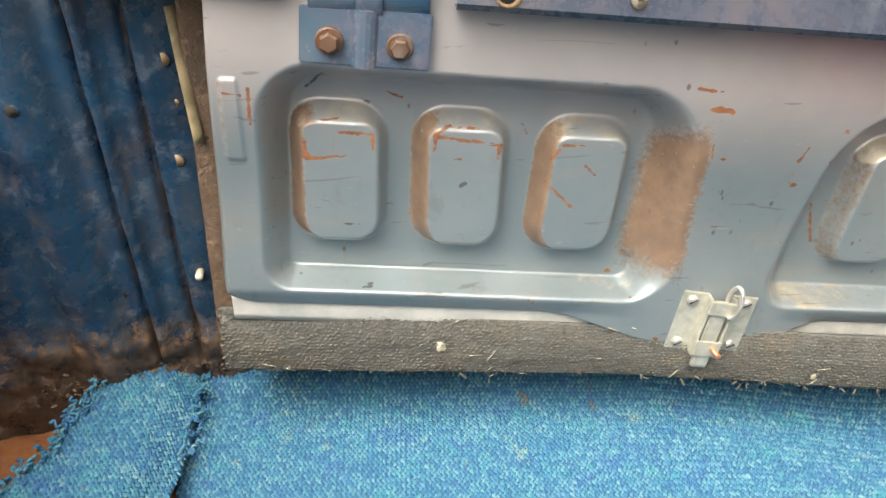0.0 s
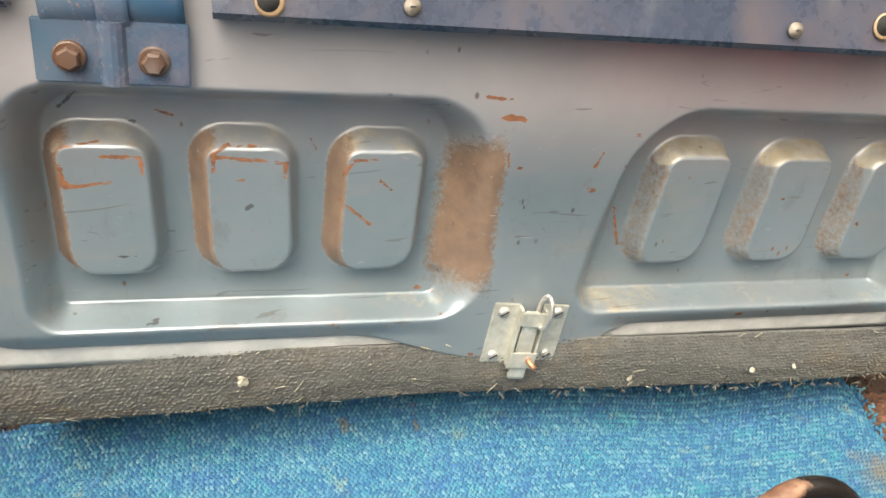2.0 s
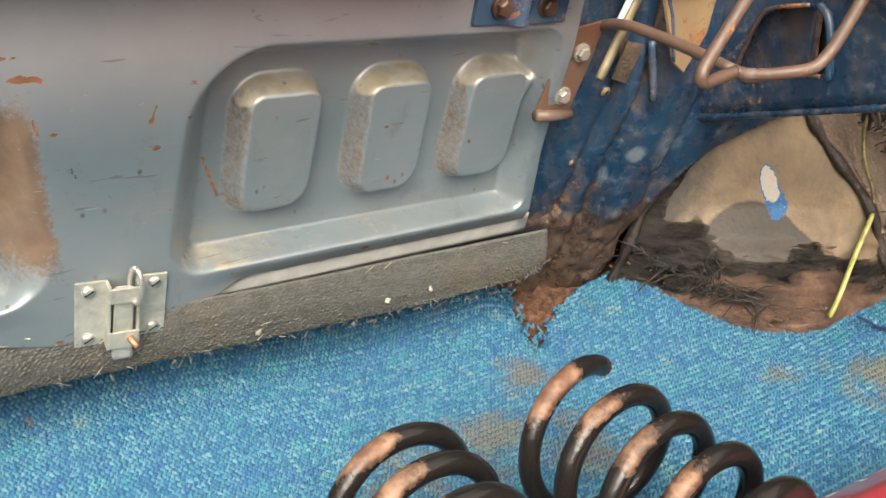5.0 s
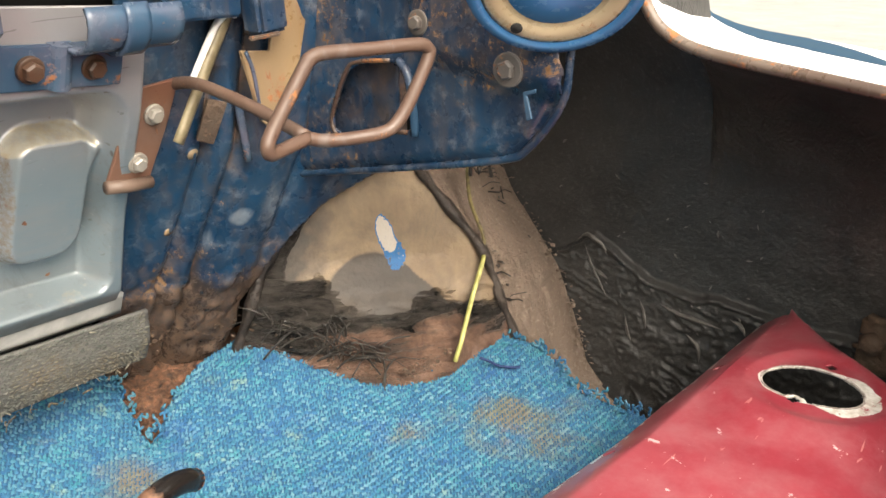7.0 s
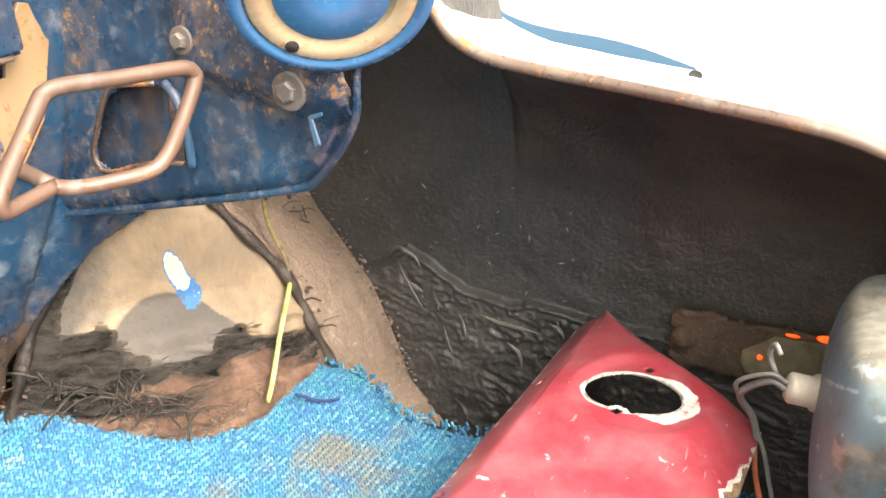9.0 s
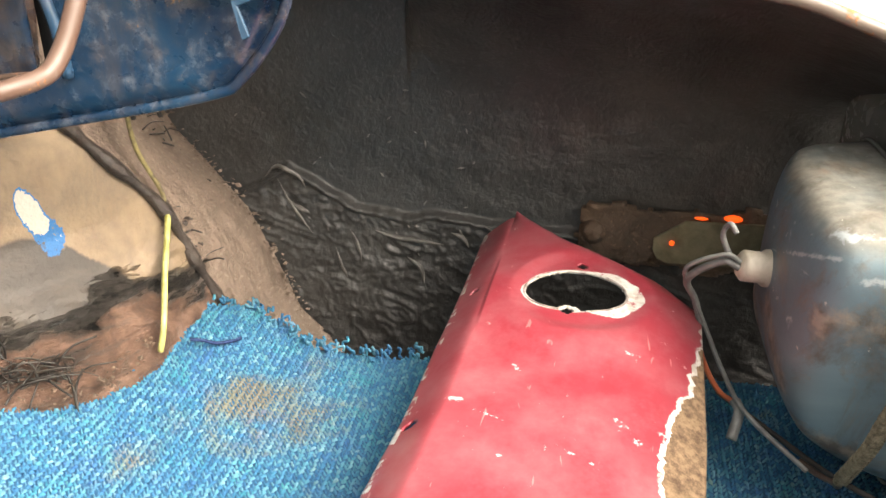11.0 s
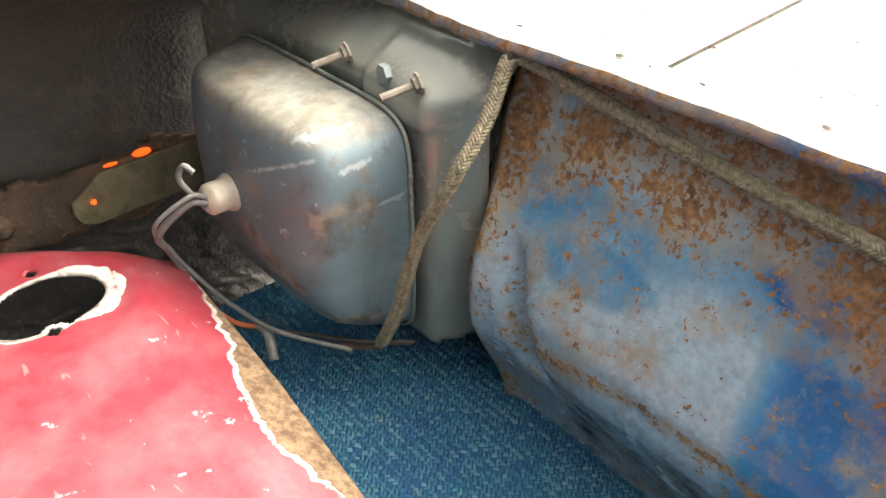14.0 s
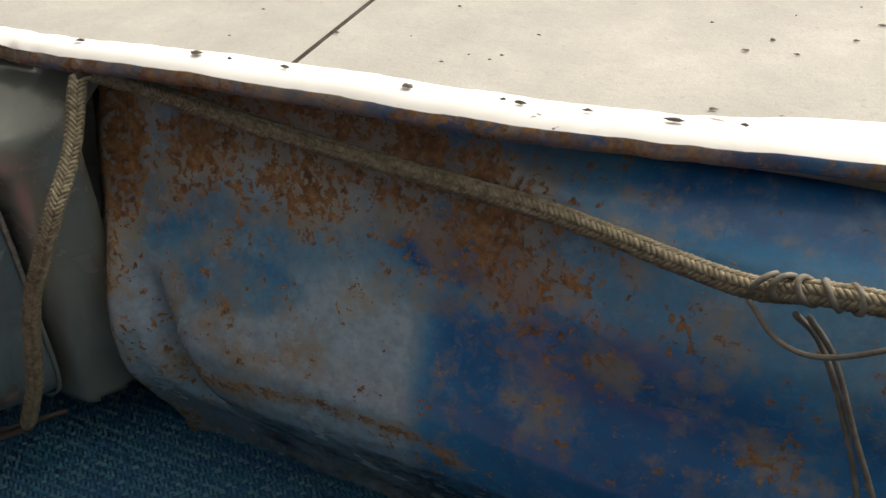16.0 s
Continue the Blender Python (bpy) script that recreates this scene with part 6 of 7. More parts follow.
M_CURL = plain("dusty_underseal_edge", (0.07, 0.066, 0.06), (0.16, 0.15, 0.135), 0.45, 0.0, 90.0)
CURLS = [[(0.416, 0.082), (0.410, 0.066), (0.404, 0.056), (0.394, 0.044), (0.386, 0.033)], [(0.432, 0.078), (0.421, 0.090), (0.409, 0.0915), (0.398, 0.086), (0.391, 0.076)], [(0.407, 0.060), (0.396, 0.055), (0.388, 0.052)], [(0.352, 0.040), (0.345, 0.026), (0.341, 0.012)],
         [(0.330, 0.043), (0.312, 0.037), (0.290, 0.036), (0.268, 0.034)], [(0.365, 0.022), (0.360, 0.006), (0.354, -0.006)], [(0.300, 0.020), (0.288, 0.010), (0.284, -0.004)], [(0.262, 0.046), (0.252, 0.042), (0.246, 0.034)]]
curls = []
for c in CURLS:
    line = smooth_line([on_quarter(y, z, 0.0035) for y, z in c], 8)
    curls.append(tube_data([p + Vector((-0.001 * fbm(i * 0.7, 1.0), 0, 0.0008 * fbm(i * 0.9, 4.0))) for i, p in enumerate(line)], lambda t: 0.0022 * math.sin(math.pi * min(max(t, 0.04), 0.96)), 6, 0.6))
tagged(mesh_object("peeling_underseal", *joined(curls), M_CURL), "curled edges of peeling black underseal", "underseal", kind="stuff")
rf = random.Random(31)
flecks = []
for i in range(34):
    p = on_quarter(rf.uniform(0.20, 0.46), rf.uniform(0.02, 0.16), 0.0015)
    w, a = rf.uniform(0.0008, 0.0026), rf.uniform(0, 3.1)
    d, e = Vector((0, math.cos(a), math.sin(a))) * w * rf.uniform(1.0, 2.4), Vector((0, -math.sin(a), math.cos(a))) * w * 0.7
    flecks.append(([p - d, p - e, p + d, p + e * 0.6, p + Vector((-0.0012, 0, 0))], [(0, 1, 4), (1, 2, 4), (2, 3, 4), (3, 0, 4)]))
tagged(mesh_object("pale_flecks", *joined(flecks), M_CURL, False), "pale flecks of dust stuck on the tarred panel", "debris", kind="stuff")
EDGE = [(q[1] - 0.008, q[2] - 0.006, q[0]) for q in STRIP_W if -0.05 < q[0] < 0.21]
tagged(mesh_object("underseal_crumbs", *scatter(EDGE, 170, 0.0035, 41, 0.0026), M_BROWNTAR, False), "crumbling brown underseal along the strip edge", "debris", kind="stuff")
tagged(mesh_object("underseal_crumbs", *scatter([(0.872, 0.468, 0.10), (0.880, 0.462, 0.07), (0.886, 0.455, 0.04), (0.878, 0.452, 0.02)], 60, 0.006, 43, 0.0030), M_SEAM, False), "dark crumbs of underseal beside the yellow cable", "debris", kind="stuff")
yarn = thing("loose_yarn", (0.823, 0.43, 0.012), "dark blue loose yarn pulled out of the carpet", "yarn")
under(tube("strand", smooth_line([(0.822, 0.432, 0.014), (0.824, 0.424, 0.013), (0.827, 0.414, 0.010), (0.833, 0.405, 0.009), (0.840, 0.400, 0.008)], 6), 0.0013, plain("dark_blue_yarn", (0.008, 0.02, 0.07), (0.02, 0.04, 0.12), 0.9, 0.0, 200.0), 6), yarn)
straw = []
for i in range(24):
    x = rf.uniform(-0.12, 0.57)
    q = Vector(grey_strip(x, rf.choice((0.03, 0.05, 0.5, 0.72, 0.78, 0.80)))) + Vector((0, -0.0030, 0.0005))
    d = Vector((rf.uniform(-1, 1), -0.1, rf.gauss(0, 0.25))).normalized() * rf.uniform(0.0015, 0.0055)
    straw.append(tube_data([q - d, q + Vector((0, -0.0004, 0.0003)), q + d], rf.uniform(0.0002, 0.0005), 5))
tagged(mesh_object("straw_bits", *joined(straw), M_CRUMB), "tiny straws and pale bits caught in the grey carpet", "debris", kind="stuff")

# ---- coil springs ----
def build_spring(cx, tops, radius, wire, end, label, first=0.14):
    """tops: where along y the coils reach their top; the first coil starts at the loose end."""
    pitch = (tops[0] - tops[-1]) / (len(tops) - 1)
    turns = len(tops) + 1.1
    line, wear = [], []
    n = int(turns * 40)
    for i in range(n + 1):
        a = first + (turns - first) * i / n
        y = tops[0] - pitch * (a - 0.25)
        r = radius
        if a < 0.5:
            k = (0.5 - a) / 0.5
            y += end[0] * k * k
            r += end[1] * k * k
        ang = 2 * math.pi * a
        line.append(Vector((cx + r * math.cos(ang), y, radius + wire + r * math.sin(ang))))
    v, f = tube_data(line, wire, 12)
    wear = []
    for i in range(len(line)):
        a = (first + (turns - first) * i / n) % 1.0
        top = 0.9 * math.exp(-((a - 0.32) / 0.085) ** 2)
        for k in range(12):
            wear.append(top * (0.4 + 0.6 * ss(-0.3, 0.6, (v[i * 12 + k] - line[i]).normalized().z)) + (0.3 if i < 12 else 0.0))
    ob = thing("coil_spring", (cx, tops[0], 0.0), label, "spring", "springs on the carpet")
    under(mesh_object("coil", v, f, M_SPRING, True, {"wear": wear}), ob)
    cap = facing(line[0], line[0] - line[1])
    under(mesh_object("cut_end", *lathe_data([(wire * 1.0, -0.001), (wire * 0.96, 0.0008), (wire * 0.7, 0.0016), (0.0, 0.0019)], cap, 16), M_BRACKET), ob, "rusty cut end of the wire")
    return ob


build_spring(0.464, [0.384, 0.348, 0.312, 0.276, 0.244], 0.0455, 0.0068, (0.018, 0.0), "black painted steel coil spring, rust-worn on top")
build_spring(0.336, [0.386, 0.354, 0.322, 0.29, 0.258], 0.0455, 0.0068, (0.0, 0.0), "black coil spring with rusty worn coils lying on carpet", 0.03)

# ---- red panel ----
def red_low(x):
    return np.interp(x, [0.40, 0.60, 0.70, 0.84, 0.86], [0.11, 0.090, 0.079, 0.069, 0.085]) if x < 0.86 else 0.085 + (x - 0.86) * 1.30


def red_ridge(x):
    return np.interp(x, [0.40, 0.63, 0.70, 0.86, 0.95], [0.236, 0.224, 0.2165, 0.209, 0.206])


def red_place(x, k):
    """k from 0 at the right edge to 0.85 at the fold, to 1 at the left edge."""
    lo, ri = red_low(x), red_ridge(x)
    lo = min(lo, ri - 0.001)
    zc = 0.078 + 0.003 * math.sin(math.pi * min(max((x - 0.45) / 0.5, 0), 1)) - 0.078 * ss(0.53, 0.40, x)
    if k <= 0.85:
        q = k / 0.85
        y = lo + (ri - lo) * q
        z = zc + 0.006 * math.sin(math.pi * q) - 0.010 * (1 - q) ** 6
        dome = math.hypot((x - 0.826) / 0.075, (y - 0.150) / 0.065)
        z += 0.004 * ss(1.25, 0.7, dome) - 0.003 * ss(0.75, 0.55, dome)
    else:
        q = (k - 0.85) / 0.15
        y = ri + 0.024 * q + 0.004 * ss(0.9, 0.6, x) * q
        z = zc - 0.023 * (q - 0.16 * (1 - math.exp(-q / 0.16)))
    return (x, y, z + 0.0012 * fbm(x * 14, y * 14, 2.0))


HOLE_C, HOLE_R = (0.826, 0.1535), (0.0275, 0.0335)


def red_keep(x, k):
    px, py, _ = red_place(x, k)
    if x > 0.95 or red_ridge(x) - red_low(x) < 0.003:
        return False
    if math.hypot((px - HOLE_C[0]) / HOLE_R[0], (py - HOLE_C[1]) / HOLE_R[1]) < 1.0 and math.hypot(px - 0.796, py - 0.158) > 0.0085:
        return False
    if math.hypot(px - 0.7985, py - 0.158) < 0.0042 or math.hypot(px - 0.8615, py - 0.150) < 0.0036 or math.hypot(px - 0.69, py - 0.2365) < 0.004 or math.hypot(px - 0.835, py - 0.2215) < 0.003:
        return False
    return True


rxs = span(0.405, 0.952, 0.0016)
rks = span(0.0, 1.0, 0.0075)
v, f = grid(red_place, rxs, rks, red_keep)
bare = []
for k in rks:
    for x in rxs:
        px, py, _ = red_place(x, k)
        ring = math.hypot((px - HOLE_C[0]) / HOLE_R[0], (py - HOLE_C[1]) / HOLE_R[1])
        wide = 0.09 + 0.26 * ss(0.150, 0.125, py) + 0.05 * fbm(px * 70, py * 70)
        b = 0.58 * ss(1.0 + wide + 0.06, 1.0 + wide - 0.06, ring)
        off = py - red_low(px)
        fill = np.interp(px, [0.4, 0.56, 0.62, 0.66, 0.70, 0.75, 0.79, 0.80], [0.004, 0.005, 0.012, 0.024, 0.021, 0.008, 0.003, 0.0]) + 0.003 * fbm(px * 60, 1.0) + 0.002 * fbm(px * 150, 4.0)
        b = max(b, 0.50 * ss(fill + 0.0040, fill + 0.0012, off), 1.0 * ss(fill - 0.0002, fill - 0.0022, off))
        if k > 0.975:
            b = max(b, 0.40 + 0.22 * fbm(px * 90, py * 90))
        bare.append(float(b))
CHIPS = [(0.698, 0.128, 0.690, 0.122, 0.007), (0.686, 0.121, 0.680, 0.116, 0.004), (0.758, 0.121, 0.758, 0.116, 0.0025), (0.692, 0.107, 0.692, 0.103, 0.002), (0.692, 0.202, 0.673, 0.167, 0.0011), (0.673, 0.167, 0.657, 0.139, 0.0011),
         (0.736, 0.186, 0.730, 0.182, 0.003), (0.704, 0.216, 0.698, 0.206, 0.004), (0.660, 0.187, 0.655, 0.183, 0.003), (0.62, 0.16, 0.60, 0.15, 0.0012), (0.58, 0.13, 0.574, 0.124, 0.004), (0.61, 0.200, 0.604, 0.196, 0.003)]
chip = [stroke(red_place(x, k)[0], red_place(x, k)[1], CHIPS) * 0.62 for k in rks for x in rxs]
red = thing("red_body_panel", (0.42, 0.18, 0.0), "faded red painted body panel offcut with lamp hole", "body panel")
under(thick(mesh_object("sheet", v, f, M_RED, True, {"bare": bare, "chip": chip}), 0.0018, -1.0), red)
rim = []
for i in range(70):
    a = math.pi + 0.30 + (2 * math.pi - 0.60) * i / 69
    px, py = HOLE_C[0] + HOLE_R[0] * 1.01 * math.cos(a), HOLE_C[1] + HOLE_R[1] * 1.01 * math.sin(a)
    rim.append((px, py, red_place(px, 0.85 * (py - red_low(px)) / (red_ridge(px) - red_low(px)))[2] - 0.0006))
under(tube("hole_rim", rim, 0.0012, M_RIMWHITE, 6), red, "bare whitish cut edge round the lamp hole")

# ---- tail lamp housing ----
lampt = thing("tail_lamp_housing", (0.80, -0.02, 0.04), "scratched silver-blue steel tail lamp housing with screws", "lamp housing")
LX, LZ, LHX, LHZ = 0.808, 0.113, 0.094, 0.073


def bowl(a, k):
    """Rounded box seen from the boot: k from 0 at the flange to 1 at the closed end."""
    c, s = math.cos(a), math.sin(a)
    p = 0.27
    shrink = (1 - k ** 7.0) ** 0.48 if k < 1 else 0.0
    wide = 1 - (0.52 * k ** 1.2 if c > 0 else 0.07 * k)
    tall = 1 - (0.40 * k ** 1.3 if s < 0 else 0.05 * k)
    y = -0.022 + 0.064 * (1 - (1 - k) ** 1.25)
    sq = p + (0.55 - p) * ss(0.6, 1.0, k)
    bx, bz = math.copysign(abs(c) ** sq, c), math.copysign(abs(s) ** sq, s)
    z = LZ + LHZ * bz * shrink * tall
    return (LX + LHX * bx * shrink * wide + 0.004 * k, y, z + 0.004 * k)


v, f = grid(bowl, [2 * math.pi * i / 200 for i in range(201)], [i / 90 for i in range(90)] + [0.9995])
dust = [0.75 * ss(LZ + LHZ * 0.72, LZ + LHZ * 0.98, q[2]) + 0.15 * ss(0.02, 0.04, q[1]) for q in v]
LAMP_SCRATCHES = [(0.721, 0.165, 0.714, 0.178, 0.0012), (0.714, 0.178, 0.704, 0.186, 0.0012), (0.704, 0.186, 0.690, 0.188, 0.0010), (0.783, 0.149, 0.731, 0.172, 0.0010), (0.689, 0.180, 0.673, 0.184, 0.0015), (0.745, 0.180, 0.735, 0.182, 0.0022), (0.700, 0.166, 0.690, 0.170, 0.0009), (0.76, 0.120, 0.748, 0.126, 0.0009)]
LAMP_SMUDGES = [(0.726, 0.137, 0.704, 0.143, 0.010), (0.79, 0.110, 0.75, 0.085, 0.009), (0.85, 0.10, 0.80, 0.07, 0.012), (0.735, 0.068, 0.70, 0.062, 0.006)]
scratch = [stroke(q[0], q[2], LAMP_SCRATCHES) * 0.8 if q[1] > 0.0 else 0.0 for q in v]
smudge = [stroke(q[0], q[2], LAMP_SMUDGES) * 0.75 if q[1] > 0.0 else 0.0 for q in v]
under(mesh_object("bowl", v, f, M_LAMP, True, {"dust": dust, "scratch": scratch, "smudge": smudge}), lampt)
seam = [bowl(2 * math.pi * i / 72, 0.0) for i in range(73)]
under(tube("seam_bead", [(LX + (q[0] - LX) * 1.012, q[1] + 0.001, LZ + (q[2] - LZ) * 1.02) for q in seam], 0.0014, M_LAMPDULL, 6), lampt, "folded seam round the bowl")


def flange(x, z):
    y = -0.026 - 0.036 * ss(0.706, 0.672, x) + 0.003 * pocket(x, z, (0.700, 0.700), (0.76, 0.76), 0.178, 0.217, 0.004, 0.004, 0.004, 0.004, 1.5)
    y -= 0.032 * ss(0.195, 0.224, z)
    return (x, y + 0.0006 * fbm(x * 20, z * 20), z)


def flange_keep(x, z):
    return 0.040 + 0.006 * fbm(x * 35, 0.5) + 0.02 * ss(0.70, 0.67, x) < z < 0.224 + 0.01 * ss(0.72, 0.80, x)


v, f = grid(flange, span(0.684, 0.96, 0.003), span(0.03, 0.234, 0.003), flange_keep)
under(thick(mesh_object("flange", v, f, M_LAMPDULL), 0.0018, 1.0), lampt, "dull greenish-grey mounting flange")
for x, z in ((0.772, 0.205), (0.709, 0.207)):
    d = Vector((0.35, 1.0, -0.25)).normalized()
    a = Vector((x, -0.026, z))
    sc = under(mesh_object("screw", *joined([tube_data([a, a + d * 0.022], 0.0022, 8), lathe_data([(0.0062, 0.0), (0.0062, 0.0014), (0.0046, 0.0016), (0.0046, 0.004), (0.003, 0.0045)], facing(a, d), 6)]), M_SCREW, False), lampt)
nut = Vector((0.737, -0.026, 0.2035))
under(mesh_object("nut", *lathe_data([(0.0055, 0.0), (0.0055, 0.004), (0.002, 0.0045)], facing(nut, (0.1, 1, 0)), 6), M_LAMP, False), lampt)
sock = Vector((0.806, 0.040, 0.126))
sd = Vector((-0.25, 0.95, 0.15)).normalized()
under(mesh_object("lamp_socket", *lathe_data([(0.0115, -0.008), (0.0115, 0.004), (0.0095, 0.006), (0.0095, 0.018), (0.0075, 0.020), (0.0, 0.020)], facing(sock, sd), 24), M_PLASTIC), lampt, "cream plastic bulb socket")
tip = sock + sd * 0.020
WIRES = [([tip + Vector((0.0, 0, 0.002)), tip + Vector((0.0, 0.010, 0.006)), (0.812, 0.088, 0.118), (0.828, 0.078, 0.090), (0.825, 0.066, 0.066), (0.800, 0.058, 0.055), (0.760, 0.048, 0.052), (0.722, 0.020, 0.046)], 0.0015, M_WIREGREY, "grey cable"),
         ([tip + Vector((0.0, 0, -0.002)), tip + Vector((0.003, 0.010, 0.0)), (0.818, 0.085, 0.108), (0.832, 0.076, 0.085), (0.829, 0.070, 0.068)], 0.0024, M_WIREGREY, "grey cable"),
         ([(0.829, 0.072, 0.066), (0.815, 0.068, 0.052), (0.79, 0.060, 0.046), (0.770, 0.050, 0.050)], 0.0018, M_WIREORANGE, "orange cable"),
         ([(0.775, 0.052, 0.050), (0.768, 0.050, 0.046), (0.757, 0.054, 0.034)], 0.0034, M_WIREGREY, "grey crimp connector"),
         ([(0.79, 0.060, 0.044), (0.75, 0.03, 0.045), (0.72, 0.01, 0.048), (0.70, -0.01, 0.05)], 0.0016, M_WIREDARK, "dark cable"),
         ([tip + Vector((0.002, 0.004, 0.0)), tip + Vector((0.004, 0.012, 0.016)), tip + Vector((0.0, 0.010, 0.026)), tip + Vector((-0.004, 0.006, 0.022))], 0.0017, M_WIREGREY, "grey cable end")]
for pts, r, m, lab in WIRES:
    under(tube("cable", smooth_line(pts, 8), r, m, 8), lampt, lab)

# ---- rear panel and lip ----
REAR = [(-0.012, -0.066), (0.01, -0.062), (0.03, -0.054), (0.05, -0.043), (0.068, -0.034), (0.08, -0.031), (0.10, -0.031), (0.115, -0.036), (0.14, -0.050), (0.16, -0.062), (0.19, -0.074), (0.215, -0.083), (0.232, -0.086)]


def lip_y(x):
    return float(np.interp(x, [-0.6, 0.0, 0.2, 0.375, 0.42, 0.458, 0.498, 0.548, 0.597, 0.658, 0.70, 0.76, 0.80], [-0.085, -0.095, -0.088, -0.071, -0.0635, -0.0580, -0.0545, -0.0565, -0.0530, -0.0500, -0.0455, -0.0480, -0.046]))


def rear_place(x, z):
    y = follow(REAR, z)
    y += 0.022 * ss(0.52, 0.42, x) * ss(0.12, 0.17, z) * ss(0.228, 0.198, z)
    edge = x - 0.018 * ss(0.10, 0.20, z)
    y += -0.012 * ss(0.670, 0.690, edge) - 0.030 * ss(0.690, 0.706, edge) * ss(0.205, 0.185, z) + 0.004 * math.exp(-((edge - 0.672) / 0.006) ** 2)
    y += -0.016 * math.exp(-((x - 0.642 - (z - 0.09) * 0.35) / 0.008) ** 2) * ss(0.14, 0.10, z) * ss(0.045, 0.07, z)
    return (x, y + 0.0022 * fbm(x * 10, z * 12, 3.0), z)


rx, rz = span(-0.62, 0.30, 0.02)[:-1] + span(0.30, 0.722, 0.004), span(-0.012, 0.222, 0.0035)
v, f = grid(rear_place, rx, rz, lambda x, z: x < 0.700 or z < 0.195)
rust = []
for x, y, z in v:
    rope_z = 0.205 - 0.02 * ss(0.60, 0.40, x)
    r = 0.50 * math.exp(-((z - rope_z + 0.014) / 0.028) ** 2) * ss(0.40, 0.47, x) + 0.42 * ss(rope_z - 0.004, rope_z + 0.004, z) * ss(0.44, 0.54, x)
    r += 0.62 * ss(0.655, 0.680, x + 0.01 * fbm(x * 20, z * 20)) + 0.75 * math.exp(-((z - np.interp(x, [0.46, 0.4786, 0.5114, 0.5655, 0.64], [0.075, 0.081, 0.093, 0.092, 0.075])) / 0.004) ** 2) * ss(0.46, 0.50, x) * ss(0.67, 0.60, x)
    for cx, cz, cr in ((0.575, 0.180, 0.022), (0.487, 0.192, 0.020), (0.522, 0.202, 0.016), (0.545, 0.140, 0.010), (0.426, 0.146, 0.012), (0.63, 0.190, 0.02), (0.629, 0.088, 0.006), (0.40, 0.175, 0.015), (0.45, 0.125, 0.008), (0.37, 0.13, 0.014)):
        r += 0.40 * ss(1.3, 0.3, math.hypot(x - cx, z - cz) / cr)
    rust.append(min(r, 0.95) - 0.06)
# shade of the undercut below the crease put into colour; rusty edge darkened too
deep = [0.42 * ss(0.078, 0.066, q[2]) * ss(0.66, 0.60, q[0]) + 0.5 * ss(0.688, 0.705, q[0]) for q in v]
tone = []
for x, y, z in v:
    wob = 0.012 * fbm(x * 22, z * 22, 7.0)
    pale = 0.22 * ss(0.505, 0.52, x + wob * 0.4) * ss(0.155, 0.135, z + wob) + 0.22 * ss(0.50, 0.56, x + wob) * ss(0.165, 0.185, z + wob)
    blue = 0.40 * ss(1.2, 0.8, math.hypot((x - 0.497) / 0.030, (z - 0.170) / 0.014) + wob * 30) + 0.22 * ss(0.512, 0.500, x + wob * 0.4) * ss(0.168, 0.150, z + wob) + 0.20 * ss(0.44, 0.42, x) * ss(0.200, 0.210, z)
    blue += 0.25 * ss(1.2, 0.7, math.hypot((x - 0.600) / 0.035, (z - 0.135) / 0.012) + wob * 30)
    tone.append(pale - blue)
tagged(thick(mesh_object("wall_rear", v, f, M_REAR, True, {"rust": rust, "soot_shade": deep, "tone": tone}), 0.002, 1.0), "rust-speckled faded blue rear panel inside the boot", "rear panel", kind="structure")


def lip_wob(x):
    return 0.0010 * math.sin(x * 40) + 0.0014 * fbm(x * 22, 0.7) + 0.0004 * fbm(x * 110, 2.7)


LIP_IN = [(-0.034, 0.2285), (-0.014, 0.2262), (-0.005, 0.2266), (-0.001, 0.2288), (0.0, 0.2315), (-0.002, 0.2345)]
LIP_OUT = [(-0.002, 0.2345), (-0.005, 0.2368), (-0.011, 0.2380), (-0.019, 0.2372), (-0.0235, 0.2350), (-0.034, 0.231), (-0.060, 0.215), (-0.075, 0.15), (-0.078, -0.10)]


def lip_wide(x):
    return float(np.interp(x, [0.2, 0.37, 0.42, 0.60, 0.70, 0.77], [1.4, 1.25, 1.0, 0.98, 0.82, 0.5]))


def lip_crumble(x):
    return ss(0.675, 0.72, x) * (0.0016 * fbm(x * 70, 5.1) + 0.0012 * fbm(x * 190, 6.3))


for prof, m, lab in ((LIP_IN, M_LIPIN, "rusty blue folded inner edge of the rear lip"), (LIP_OUT, M_LIP, "chipped white painted rear lip of the boot")):
    v, f = grid(lambda x, k: (x, lip_y(x) + prof[int(k)][0] * lip_wide(x) + lip_wob(x) + lip_crumble(x + 0.01 * k), prof[int(k)][1] + lip_wob(x + 3.0) * 0.7 + lip_crumble(x - 0.004 * k) * (k < 5)), span(-0.62, 0.80, 0.003), list(range(len(prof))))
    tagged(mesh_object("trim", v, f, m), lab, "rear lip", kind="structure")
bits = []
rb = random.Random(17)
for x in (0.672, 0.615, 0.600, 0.575, 0.520, 0.482, 0.476, 0.452, 0.423, 0.400):
    c, w = Vector((x, lip_y(x) - 0.012 * lip_wide(x) + lip_wob(x), 0.2386 + lip_wob(x + 3.0) * 0.7)), rb.uniform(0.0010, 0.0026)
    ring = [c + Vector((w * 1.6 * math.cos(k * 1.05) * rb.uniform(0.5, 1.1), w * math.sin(k * 1.05) * rb.uniform(0.4, 1.0), rb.uniform(0, 0.0006))) for k in range(6)]
    bits.append((ring + [c + Vector((0, 0, 0.0012))], [(k, (k + 1) % 6, 6) for k in range(6)]))
tagged(mesh_object("leaf_bits", *joined(bits), M_JOINT, False), "dark bits of leaf lying on the white lip", "litter", kind="stuff")
